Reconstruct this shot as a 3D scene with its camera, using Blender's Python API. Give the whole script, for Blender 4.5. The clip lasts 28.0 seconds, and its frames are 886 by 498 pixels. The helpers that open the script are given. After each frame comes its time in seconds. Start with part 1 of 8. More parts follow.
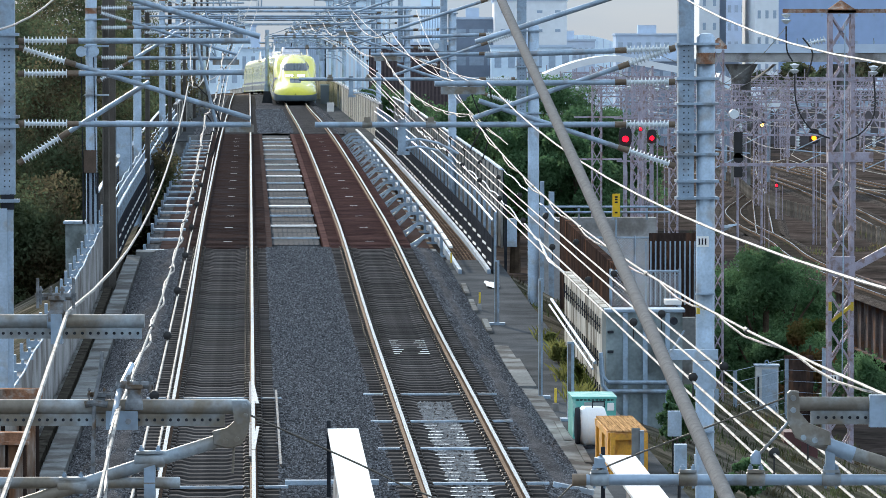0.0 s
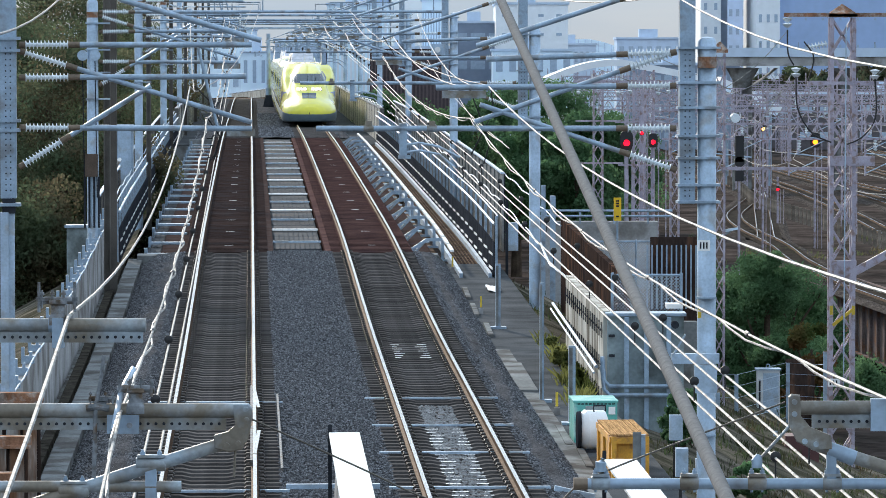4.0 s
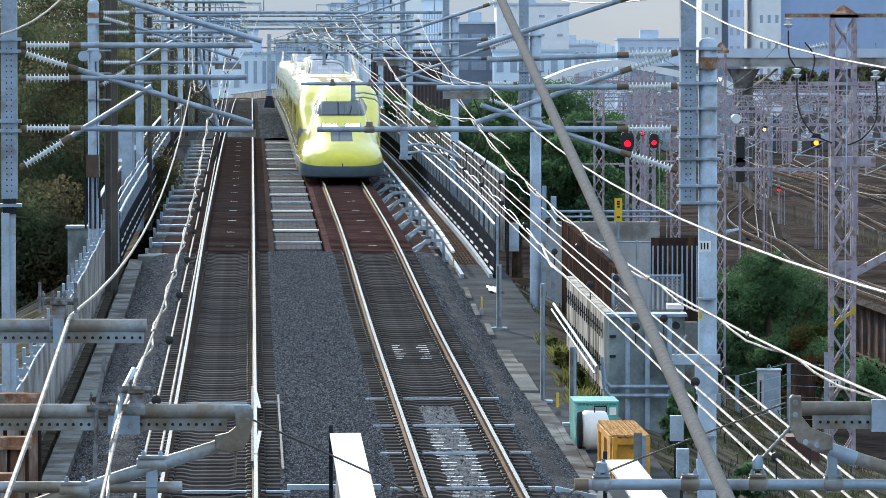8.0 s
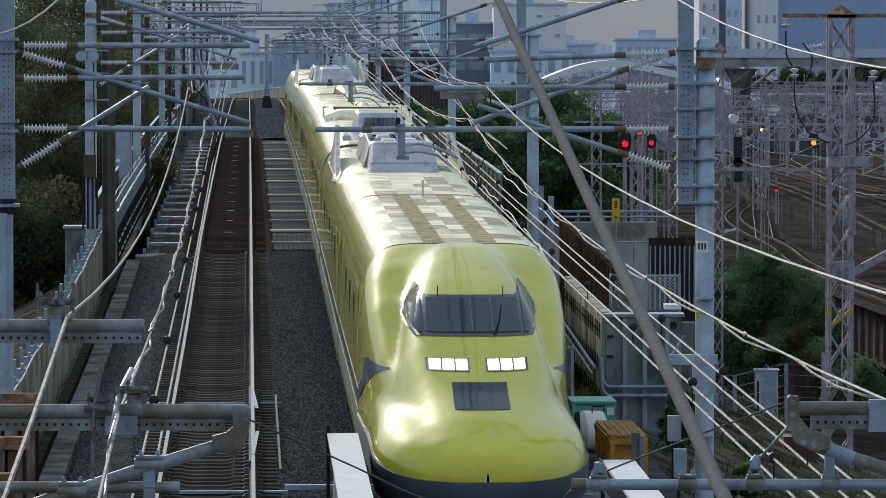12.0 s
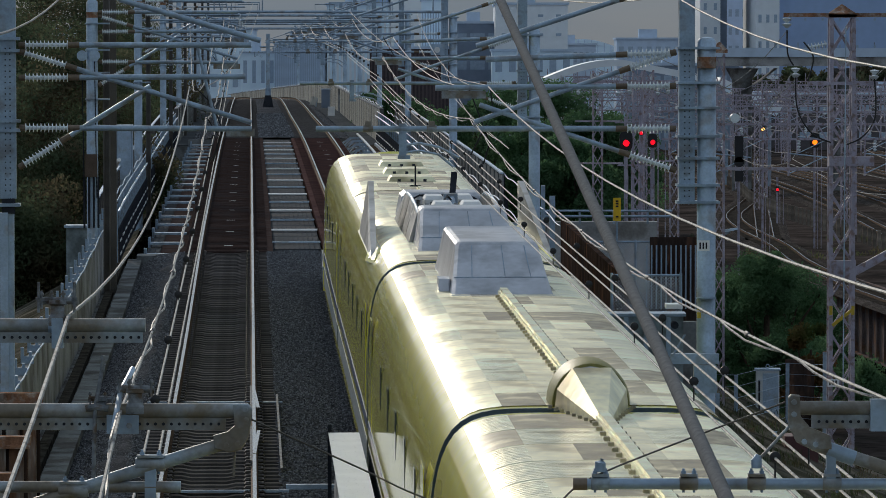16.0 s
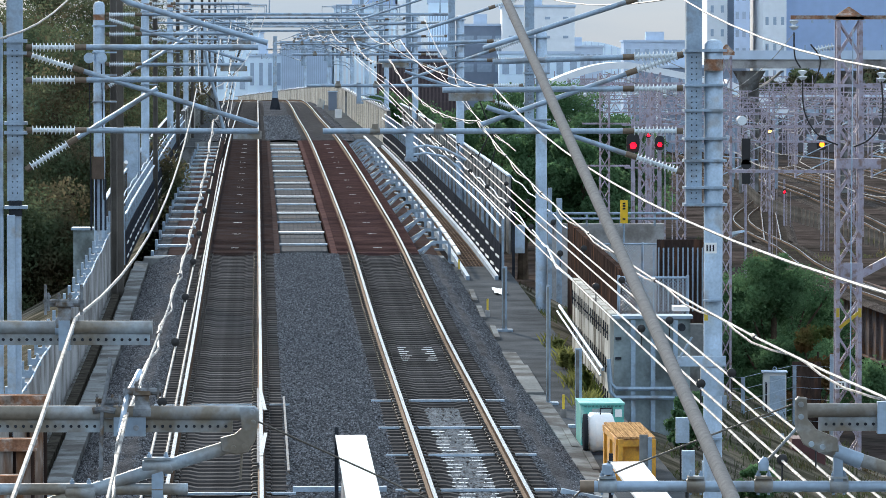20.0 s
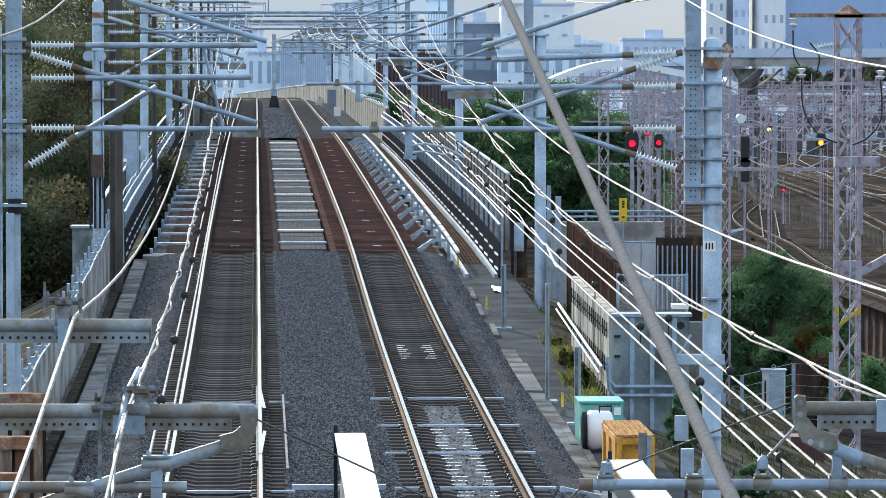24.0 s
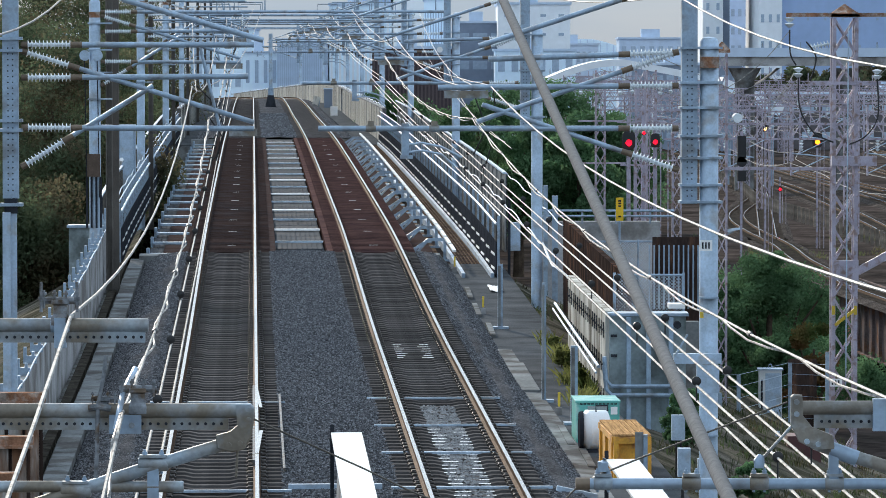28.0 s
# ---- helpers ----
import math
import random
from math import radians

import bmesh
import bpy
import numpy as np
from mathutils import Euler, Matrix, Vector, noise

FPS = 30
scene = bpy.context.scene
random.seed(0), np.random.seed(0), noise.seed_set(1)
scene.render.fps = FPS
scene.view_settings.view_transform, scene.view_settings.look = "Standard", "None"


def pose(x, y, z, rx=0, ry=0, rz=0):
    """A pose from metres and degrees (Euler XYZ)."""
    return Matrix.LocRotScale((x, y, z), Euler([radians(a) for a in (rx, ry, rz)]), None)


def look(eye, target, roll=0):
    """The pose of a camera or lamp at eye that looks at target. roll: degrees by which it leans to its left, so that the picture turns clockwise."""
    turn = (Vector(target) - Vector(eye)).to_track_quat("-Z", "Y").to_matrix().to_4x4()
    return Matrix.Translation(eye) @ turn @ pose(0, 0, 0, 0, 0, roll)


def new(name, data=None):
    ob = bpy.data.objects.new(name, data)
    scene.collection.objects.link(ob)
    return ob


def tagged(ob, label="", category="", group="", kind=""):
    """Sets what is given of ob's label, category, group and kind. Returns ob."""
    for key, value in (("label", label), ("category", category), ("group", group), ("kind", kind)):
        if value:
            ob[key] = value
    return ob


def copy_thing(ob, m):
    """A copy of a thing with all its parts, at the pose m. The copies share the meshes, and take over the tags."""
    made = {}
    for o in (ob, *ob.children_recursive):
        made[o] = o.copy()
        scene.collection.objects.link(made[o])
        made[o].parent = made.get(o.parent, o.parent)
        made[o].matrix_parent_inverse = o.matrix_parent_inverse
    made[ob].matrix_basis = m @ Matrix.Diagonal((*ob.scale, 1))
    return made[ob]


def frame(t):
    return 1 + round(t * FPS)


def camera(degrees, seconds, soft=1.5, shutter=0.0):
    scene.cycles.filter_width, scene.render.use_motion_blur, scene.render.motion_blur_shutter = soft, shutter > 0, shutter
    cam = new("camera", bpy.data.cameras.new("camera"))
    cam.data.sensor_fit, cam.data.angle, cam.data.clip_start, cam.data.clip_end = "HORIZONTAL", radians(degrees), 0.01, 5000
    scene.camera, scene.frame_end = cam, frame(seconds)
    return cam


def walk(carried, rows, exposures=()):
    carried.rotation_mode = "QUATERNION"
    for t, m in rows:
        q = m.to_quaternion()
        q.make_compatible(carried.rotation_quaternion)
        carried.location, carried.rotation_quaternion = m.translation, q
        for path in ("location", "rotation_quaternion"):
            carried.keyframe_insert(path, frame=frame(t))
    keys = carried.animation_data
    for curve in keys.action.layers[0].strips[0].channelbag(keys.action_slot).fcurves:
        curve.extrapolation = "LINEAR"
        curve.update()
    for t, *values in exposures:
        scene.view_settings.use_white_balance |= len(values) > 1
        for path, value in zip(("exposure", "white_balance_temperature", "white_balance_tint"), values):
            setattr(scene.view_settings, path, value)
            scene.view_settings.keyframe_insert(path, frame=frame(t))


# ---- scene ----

# ------------------------------------------------------------------ camera
# The long lens stands 9 m over the datum, on a bridge over the line, and drifts by hundredths of a degree:
# seconds, turn to the left, turn upwards (degrees).
TURNS = [
    (0.0, -0.0420, -0.0473), (0.5, -0.0420, -0.0407), (1.0, -0.0420, -0.0315), (1.5, -0.0420, -0.0216), (2.0, -0.0420, -0.0143),
    (2.5, -0.0394, -0.0110), (3.0, -0.0342, -0.0078), (3.5, -0.0316, 0.0000), (5.5, -0.0105, 0.0000), (6.0, -0.0105, 0.0000),
    (6.5, -0.0129, 0.0010), (7.0, -0.0158, 0.0020), (7.5, -0.0152, 0.0033), (8.0, -0.0158, 0.0082), (8.5, -0.0194, 0.0122),
    (9.0, -0.0208, 0.0138), (9.5, -0.0204, 0.0155), (10.0, -0.0234, 0.0145), (10.5, -0.0296, 0.0146), (11.0, -0.0355, 0.0156),
    (11.5, -0.0420, 0.0139), (12.0, -0.0466, 0.0095), (12.5, -0.0446, 0.0013), (14.5, -0.0420, -0.0077), (15.0, -0.0420, -0.0039),
    (15.5, -0.0394, -0.0010), (16.0, -0.0316, 0.0026), (16.5, -0.0201, 0.0078), (17.0, -0.0060, 0.0108), (17.5, 0.0075, 0.0132),
    (18.0, 0.0181, 0.0177), (18.5, 0.0281, 0.0229), (19.0, 0.0363, 0.0284), (19.5, 0.0440, 0.0312), (20.0, 0.0531, 0.0314),
    (20.5, 0.0626, 0.0314), (21.0, 0.0700, 0.0338), (21.5, 0.0735, 0.0410), (23.5, 0.0517, 0.0211), (24.0, 0.0418, 0.0072),
    (24.5, 0.0342, -0.0017), (25.0, 0.0289, -0.0105), (25.5, 0.0215, -0.0196), (26.0, 0.0124, -0.0260), (26.5, 0.0050, -0.0301),
    (27.0, 0.0010, -0.0289), (27.5, 0.0000, -0.0184), (28.0, 0.0000, 0.0000),
]
cam = camera(10.73, 28.0, soft=0.5, shutter=0.08)
EXPOSURE = [(0.0, 0.35), (8.0, 0.33), (10.0, 0.15), (11.0, -0.15), (12.0, -0.75), (12.5, -0.92), (14.5, -1.12), (15.5, -1.22), (16.5, -1.02),
            (17.0, -0.75), (17.5, -0.6), (18.0, -0.4), (18.5, 0.0), (19.0, 0.35), (20.0, 0.42), (26.0, 0.42), (27.0, 0.32), (28.0, 0.2)]
walk(cam, [(t, pose(0, 0, 9, 90 - 2.373 + up, 0, left)) for t, left, up in TURNS], EXPOSURE)

# ------------------------------------------------------------------ light
# thin bright cloud over a clear cool sky; the sun stands low ahead on the left behind the haze
SUN_UP, SUN_LEFT = 19, 17
world = bpy.data.worlds.new("world")
scene.world = world
world.use_nodes = True
wn, wl = world.node_tree.nodes, world.node_tree.links
sky = wn.new("ShaderNodeTexSky")
sky.sky_type, sky.sun_disc = "NISHITA", False
sky.sun_elevation, sky.sun_rotation = radians(SUN_UP), radians(-SUN_LEFT)
sky.air_density, sky.dust_density, sky.ozone_density = 1.0, 0.4, 3.0
way = wn.new("ShaderNodeTexCoord")
flat = wn.new("ShaderNodeMapping")
flat.inputs["Scale"].default_value = (3.0, 3.0, 22.0)
clouds = wn.new("ShaderNodeTexNoise")
clouds.inputs["Scale"].default_value, clouds.inputs["Detail"].default_value = 1.6, 6.0
span = wn.new("ShaderNodeMapRange")
for i, v in zip((1, 2, 3, 4), (0.35, 0.68, 0.82, 0.98)):
    span.inputs[i].default_value = v
veil = wn.new("ShaderNodeMix")
veil.data_type = "RGBA"
veil.inputs[7].default_value = (3.5, 4.3, 5.2, 1)
wl.new(way.outputs["Generated"], flat.inputs["Vector"])
wl.new(flat.outputs[0], clouds.inputs["Vector"])
wl.new(clouds.outputs["Fac"], span.inputs[0])
wl.new(span.outputs[0], veil.inputs[0])
wl.new(sky.outputs[0], veil.inputs[6])
# a grey cloud bank lies all round on the horizon
part_z = wn.new("ShaderNodeSeparateXYZ")
wl.new(way.outputs["Generated"], part_z.inputs[0])
bank_fall = wn.new("ShaderNodeMapRange")
for i, v in zip((1, 2, 3, 4), (0.0, 0.16, 0.44, 1.0)):
    bank_fall.inputs[i].default_value = v
wl.new(part_z.outputs[2], bank_fall.inputs[0])
low = wn.new("ShaderNodeMix")
low.data_type, low.blend_type = "RGBA", "MULTIPLY"
low.inputs[0].default_value = 1.0
wl.new(veil.outputs[2], low.inputs[6])
wl.new(bank_fall.outputs[0], low.inputs[7])
wl.new(low.outputs[2], wn["Background"].inputs["Color"])
wn["Background"].inputs["Strength"].default_value = 0.215
sun = new("sun", bpy.data.lights.new("sun", "SUN"))
sun.data.energy, sun.data.angle, sun.data.color = 4.8, radians(3), (1.0, 0.92, 0.80)
sun.matrix_basis = look((-40 * math.sin(radians(SUN_LEFT)), 40 * math.cos(radians(SUN_LEFT)), 40 * math.tan(radians(SUN_UP))), (0, 0, 0))

# ------------------------------------------------------------------ materials
def mat(name, col, rough=0.6, metal=0.0, var=0.25, scale=2.0, fine=30.0, bump=0.15, stain=None, amount=0.5, sscale=1.5, rnd=0.0, stretch=None,
        coat=0.0, spec=None):
    """A painted, cast or natural surface: colour with coarse and fine variation, stains of a second colour, fine relief."""
    m = bpy.data.materials.new(name)
    m.use_nodes = True
    n, l = m.node_tree.nodes, m.node_tree.links
    b = n["Principled BSDF"]
    tc = n.new("ShaderNodeTexCoord")
    vec = tc.outputs["Object"]
    if stretch:
        mp = n.new("ShaderNodeMapping")
        mp.inputs["Scale"].default_value = stretch
        l.new(vec, mp.inputs["Vector"])
        vec = mp.outputs[0]

    def tex(s, detail=3.0):
        t = n.new("ShaderNodeTexNoise")
        t.inputs["Scale"].default_value, t.inputs["Detail"].default_value = s, detail
        l.new(vec, t.inputs["Vector"])
        return t.outputs["Fac"]

    def span(src, a, b2, lo, hi):
        r = n.new("ShaderNodeMapRange")
        for i, v in zip((1, 2, 3, 4), (a, b2, lo, hi)):
            r.inputs[i].default_value = v
        l.new(src, r.inputs[0])
        return r.outputs[0]

    def mul(src, fac):
        mx = n.new("ShaderNodeMix")
        mx.data_type, mx.blend_type = "RGBA", "MULTIPLY"
        mx.inputs[0].default_value = 1.0
        l.new(src, mx.inputs[6])
        l.new(fac, mx.inputs[7])
        return mx.outputs[2]

    rgb = n.new("ShaderNodeRGB")
    rgb.outputs[0].default_value = (*col, 1)
    c = rgb.outputs[0]
    f_fine = tex(fine, 4.0)
    if stain:
        mx = n.new("ShaderNodeMix")
        mx.data_type = "RGBA"
        l.new(span(tex(sscale, 6.0), 0.62 - 0.3 * amount, 0.72 - 0.2 * amount, 0, 1), mx.inputs[0])
        l.new(c, mx.inputs[6])
        mx.inputs[7].default_value = (*stain, 1)
        c = mx.outputs[2]
    if var:
        c = mul(c, span(tex(scale), 0.3, 0.7, 1 - var, 1 + var))
        c = mul(c, span(f_fine, 0.3, 0.7, 1 - 0.6 * var, 1 + 0.6 * var))
    if rnd:
        oi = n.new("ShaderNodeObjectInfo")
        c = mul(c, span(oi.outputs["Random"], 0, 1, 1 - rnd, 1 + rnd))
    l.new(c, b.inputs["Base Color"])
    l.new(span(f_fine, 0.3, 0.7, max(0.03, rough - 0.08), min(1, rough + 0.08)), b.inputs["Roughness"])
    b.inputs["Metallic"].default_value = metal
    b.inputs["Specular IOR Level"].default_value = spec if spec is not None else 0.5 if rough < 0.62 else 0.0
    b.inputs["Coat Weight"].default_value = coat
    if bump:
        bp = n.new("ShaderNodeBump")
        bp.inputs["Strength"].default_value, bp.inputs["Distance"].default_value = bump, 0.02
        l.new(f_fine, bp.inputs["Height"])
        l.new(bp.outputs[0], b.inputs["Normal"])
    return m


def cells(name, dark, light, size, rough=0.85, bump=0.8):
    """Loose broken stone: one colour a stone, with relief."""
    m = bpy.data.materials.new(name)
    m.use_nodes = True
    n, l = m.node_tree.nodes, m.node_tree.links
    b = n["Principled BSDF"]
    tc = n.new("ShaderNodeTexCoord")
    vo = n.new("ShaderNodeTexVoronoi")
    vo.inputs["Scale"].default_value = 1 / size
    no = n.new("ShaderNodeTexNoise")
    no.inputs["Scale"].default_value, no.inputs["Detail"].default_value = 0.7, 5
    l.new(tc.outputs["Object"], vo.inputs["Vector"])
    l.new(tc.outputs["Object"], no.inputs["Vector"])
    sep = n.new("ShaderNodeSeparateColor")
    l.new(vo.outputs["Color"], sep.inputs[0])
    mx = n.new("ShaderNodeMix")
    mx.data_type = "RGBA"
    mx.inputs[6].default_value, mx.inputs[7].default_value = (*dark, 1), (*light, 1)
    l.new(sep.outputs[0], mx.inputs[0])
    rg = n.new("ShaderNodeMapRange")
    for i, v in zip((1, 2, 3, 4), (0.3, 0.7, 0.7, 1.3)):
        rg.inputs[i].default_value = v
    l.new(no.outputs["Fac"], rg.inputs[0])
    m2 = n.new("ShaderNodeMix")
    m2.data_type, m2.blend_type = "RGBA", "MULTIPLY"
    m2.inputs[0].default_value = 1
    l.new(mx.outputs[2], m2.inputs[6])
    l.new(rg.outputs[0], m2.inputs[7])
    l.new(m2.outputs[2], b.inputs["Base Color"])
    b.inputs["Roughness"].default_value = rough
    b.inputs["Specular IOR Level"].default_value = 0.0
    bp = n.new("ShaderNodeBump")
    bp.invert = True
    bp.inputs["Strength"].default_value, bp.inputs["Distance"].default_value = bump, size
    l.new(vo.outputs["Distance"], bp.inputs["Height"])
    l.new(bp.outputs[0], b.inputs["Normal"])
    return m


def glow(name, col, strength):
    m = bpy.data.materials.new(name)
    m.use_nodes = True
    b = m.node_tree.nodes["Principled BSDF"]
    b.inputs["Base Color"].default_value = (*col, 1)
    b.inputs["Emission Color"].default_value = (*col, 1)
    b.inputs["Emission Strength"].default_value = strength
    return m


BALLAST = cells("ballast", (0.04, 0.041, 0.045), (0.12, 0.122, 0.13), 0.036)
SLEEPER = mat("sleeper_concrete", (0.088, 0.082, 0.08), 0.8, var=0.3, scale=3, fine=40, rnd=0.3)
RAIL_TOP = mat("polished_rail", (0.62, 0.58, 0.52), 0.22, 0.9, var=0.05, bump=0.02)
GAP_D = mat("dark_gap_strip", (0.06, 0.054, 0.045), 0.85, var=0.5, scale=3, fine=14)
RAIL_WEB = mat("rusty_rail", (0.085, 0.055, 0.038), 0.7, 0.2, var=0.35, scale=5)
CLIP = mat("rail_clip", (0.05, 0.042, 0.036), 0.55, 0.4, var=0.3)
CONCRETE = mat("concrete", (0.36, 0.36, 0.36), 0.85, var=0.2, scale=0.8, fine=14, stain=(0.20, 0.19, 0.18), amount=0.5, sscale=0.9)
CONCRETE_D = mat("weathered_concrete", (0.22, 0.23, 0.23), 0.85, var=0.25, scale=0.8, fine=14, stain=(0.12, 0.115, 0.11), amount=0.6, sscale=1.2)
PARAPET = mat("streaked_cream_concrete", (0.52, 0.50, 0.45), 0.85, var=0.2, scale=1.2, fine=14, stain=(0.20, 0.18, 0.15), amount=0.55, sscale=2.2, stretch=(1, 1, 0.25), rnd=0.12)
PAVE = mat("walkway_asphalt", (0.085, 0.09, 0.095), 0.9, var=0.3, scale=1.0, fine=50)
STEEL = mat("galvanised_steel", (0.29, 0.38, 0.48), 0.5, 0.35, var=0.2, scale=2.5, fine=25, bump=0.05, stain=(0.22, 0.25, 0.28), amount=0.35, sscale=3)
STEEL_L = mat("pale_galvanised_steel", (0.37, 0.47, 0.58), 0.5, 0.3, var=0.2, scale=2.5, fine=25, bump=0.05, stain=(0.33, 0.36, 0.39), amount=0.3, sscale=3)
STEEL_R = mat("weathered_galvanised_pipe", (0.32, 0.39, 0.45), 0.55, 0.25, var=0.25, scale=4, fine=40, bump=0.05, stain=(0.19, 0.165, 0.13), amount=0.9, sscale=3)
PIPE_B = mat("brown_weathered_pipe", (0.20, 0.18, 0.15), 0.6, 0.2, var=0.25, scale=4, fine=40, bump=0.05, stain=(0.26, 0.28, 0.28), amount=0.4, sscale=5)
FEEDER = mat("brown_grey_post", (0.12, 0.11, 0.10), 0.7, var=0.2)
STEEL_D = mat("dark_steel", (0.032, 0.035, 0.042), 0.8, 0.0, var=0.3)
BROWN = mat("brown_deck_paint", (0.06, 0.042, 0.038), 0.75, var=0.3, scale=1.5, fine=20, stain=(0.05, 0.042, 0.042), amount=0.5)
RED_DECK = mat("red_brown_deck_paint", (0.092, 0.055, 0.05), 0.75, var=0.25, scale=1.2, fine=20, stain=(0.075, 0.045, 0.045), amount=0.4)
RUST = mat("rusty_steel", (0.25, 0.13, 0.08), 0.8, 0.1, var=0.4, scale=4, stain=(0.33, 0.27, 0.23), amount=0.5, sscale=6)
LATTICE = mat("mauve_grey_lattice_paint", (0.36, 0.33, 0.40), 0.6, 0.1, var=0.2, stain=(0.24, 0.17, 0.16), amount=0.4, sscale=6)
WIRE = mat("bare_wire", (0.34, 0.33, 0.31), 0.6, 0.1, var=0.25, scale=6, fine=40, bump=0, stain=(0.16, 0.15, 0.14), amount=0.45, sscale=9, spec=0.15)
CABLE = mat("black_cable", (0.012, 0.012, 0.013), 0.5, var=0.2)
PORCELAIN = mat("insulator_glaze", (0.66, 0.72, 0.76), 0.25, var=0.08, bump=0, coat=0.4)
CAP = mat("insulator_cap", (0.16, 0.12, 0.085), 0.6, 0.3, var=0.3)
WHITE = mat("white_paint", (0.82, 0.82, 0.81), 0.35, var=0.06, scale=2)
EARTH = mat("yard_earth", (0.062, 0.05, 0.045), 0.95, var=0.45, scale=0.35, fine=2.5, bump=0.5, stain=(0.04, 0.034, 0.03), amount=0.55, sscale=0.22)


def leafy(name, col, col2, amount=0.45):
    """Leaves that let some light through, in two tints."""
    m = mat(name, col, 0.8, var=0.45, scale=0.6, fine=6, bump=0, stain=col2, amount=amount, sscale=0.5)
    n, l = m.node_tree.nodes, m.node_tree.links
    b = n["Principled BSDF"]
    t = n.new("ShaderNodeBsdfTranslucent")
    mx = n.new("ShaderNodeMixShader")
    mx.inputs[0].default_value = 0.45
    l.new(b.inputs["Base Color"].links[0].from_socket, t.inputs["Color"])
    l.new(b.outputs[0], mx.inputs[1])
    l.new(t.outputs[0], mx.inputs[2])
    l.new(mx.outputs[0], n["Material Output"].inputs["Surface"])
    return m


LEAF = leafy("leaves", (0.10, 0.18, 0.09), (0.065, 0.13, 0.06))
LEAF_D = leafy("dark_leaves", (0.082, 0.108, 0.062), (0.115, 0.095, 0.058), 0.5)
BARK = mat("bark", (0.08, 0.06, 0.045), 0.9, var=0.4)
YELLOW = mat("yellow_train_paint", (0.74, 0.68, 0.06), 0.5, 0.0, var=0.06, scale=1, fine=4, bump=0.015, coat=0.9, spec=0.1)
YELLOW.node_tree.nodes["Principled BSDF"].inputs["Coat Roughness"].default_value = 0.06
ROOF_G = mat("train_roof_metal", (0.92, 0.85, 0.58), 0.42, 0.85, var=0.2, scale=1.2, fine=8, bump=0.12, stain=(0.52, 0.44, 0.26), amount=0.36, sscale=1.1, rnd=0.16, spec=0.7)
ROOF_RIB = mat("ribbed_roof_metal", (0.97, 0.90, 0.64), 0.36, 0.85, var=0.15, scale=1.5, fine=9, bump=0.0, stain=(0.60, 0.52, 0.33), amount=0.25, sscale=1.4, rnd=0.1, spec=0.7)
ROOF_DULL = mat("sooty_roof_metal", (0.27, 0.235, 0.15), 0.55, 0.3, var=0.3, scale=3, fine=14, bump=0.2, stain=(0.60, 0.53, 0.34), amount=0.3, sscale=2.2, rnd=0.25, spec=0.5)
rn, rl = ROOF_RIB.node_tree.nodes, ROOF_RIB.node_tree.links
rib_place, rib_wave, rib_bump = rn.new("ShaderNodeTexCoord"), rn.new("ShaderNodeTexWave"), rn.new("ShaderNodeBump")
rib_wave.bands_direction, rib_wave.inputs["Scale"].default_value, rib_wave.inputs["Distortion"].default_value = "Y", 2.4, 0.6
rib_bump.inputs["Strength"].default_value, rib_bump.inputs["Distance"].default_value = 1.0, 0.03
rl.new(rib_place.outputs["Object"], rib_wave.inputs["Vector"])
rl.new(rib_wave.outputs["Fac"], rib_bump.inputs["Height"])
rl.new(rib_bump.outputs[0], rn["Principled BSDF"].inputs["Normal"])
TRAIN_BLUE = mat("blue_train_paint", (0.03, 0.055, 0.16), 0.35, var=0.1, bump=0, coat=0.4)
SKIRT = mat("train_skirt_paint", (0.10, 0.14, 0.17), 0.5, var=0.15)
GLASS_D = mat("dark_train_glass", (0.012, 0.036, 0.052), 0.05, var=0.1, bump=0, spec=0.36)
HEADLIGHT = glow("headlight_glow", (1.0, 0.80, 0.50), 4.5)


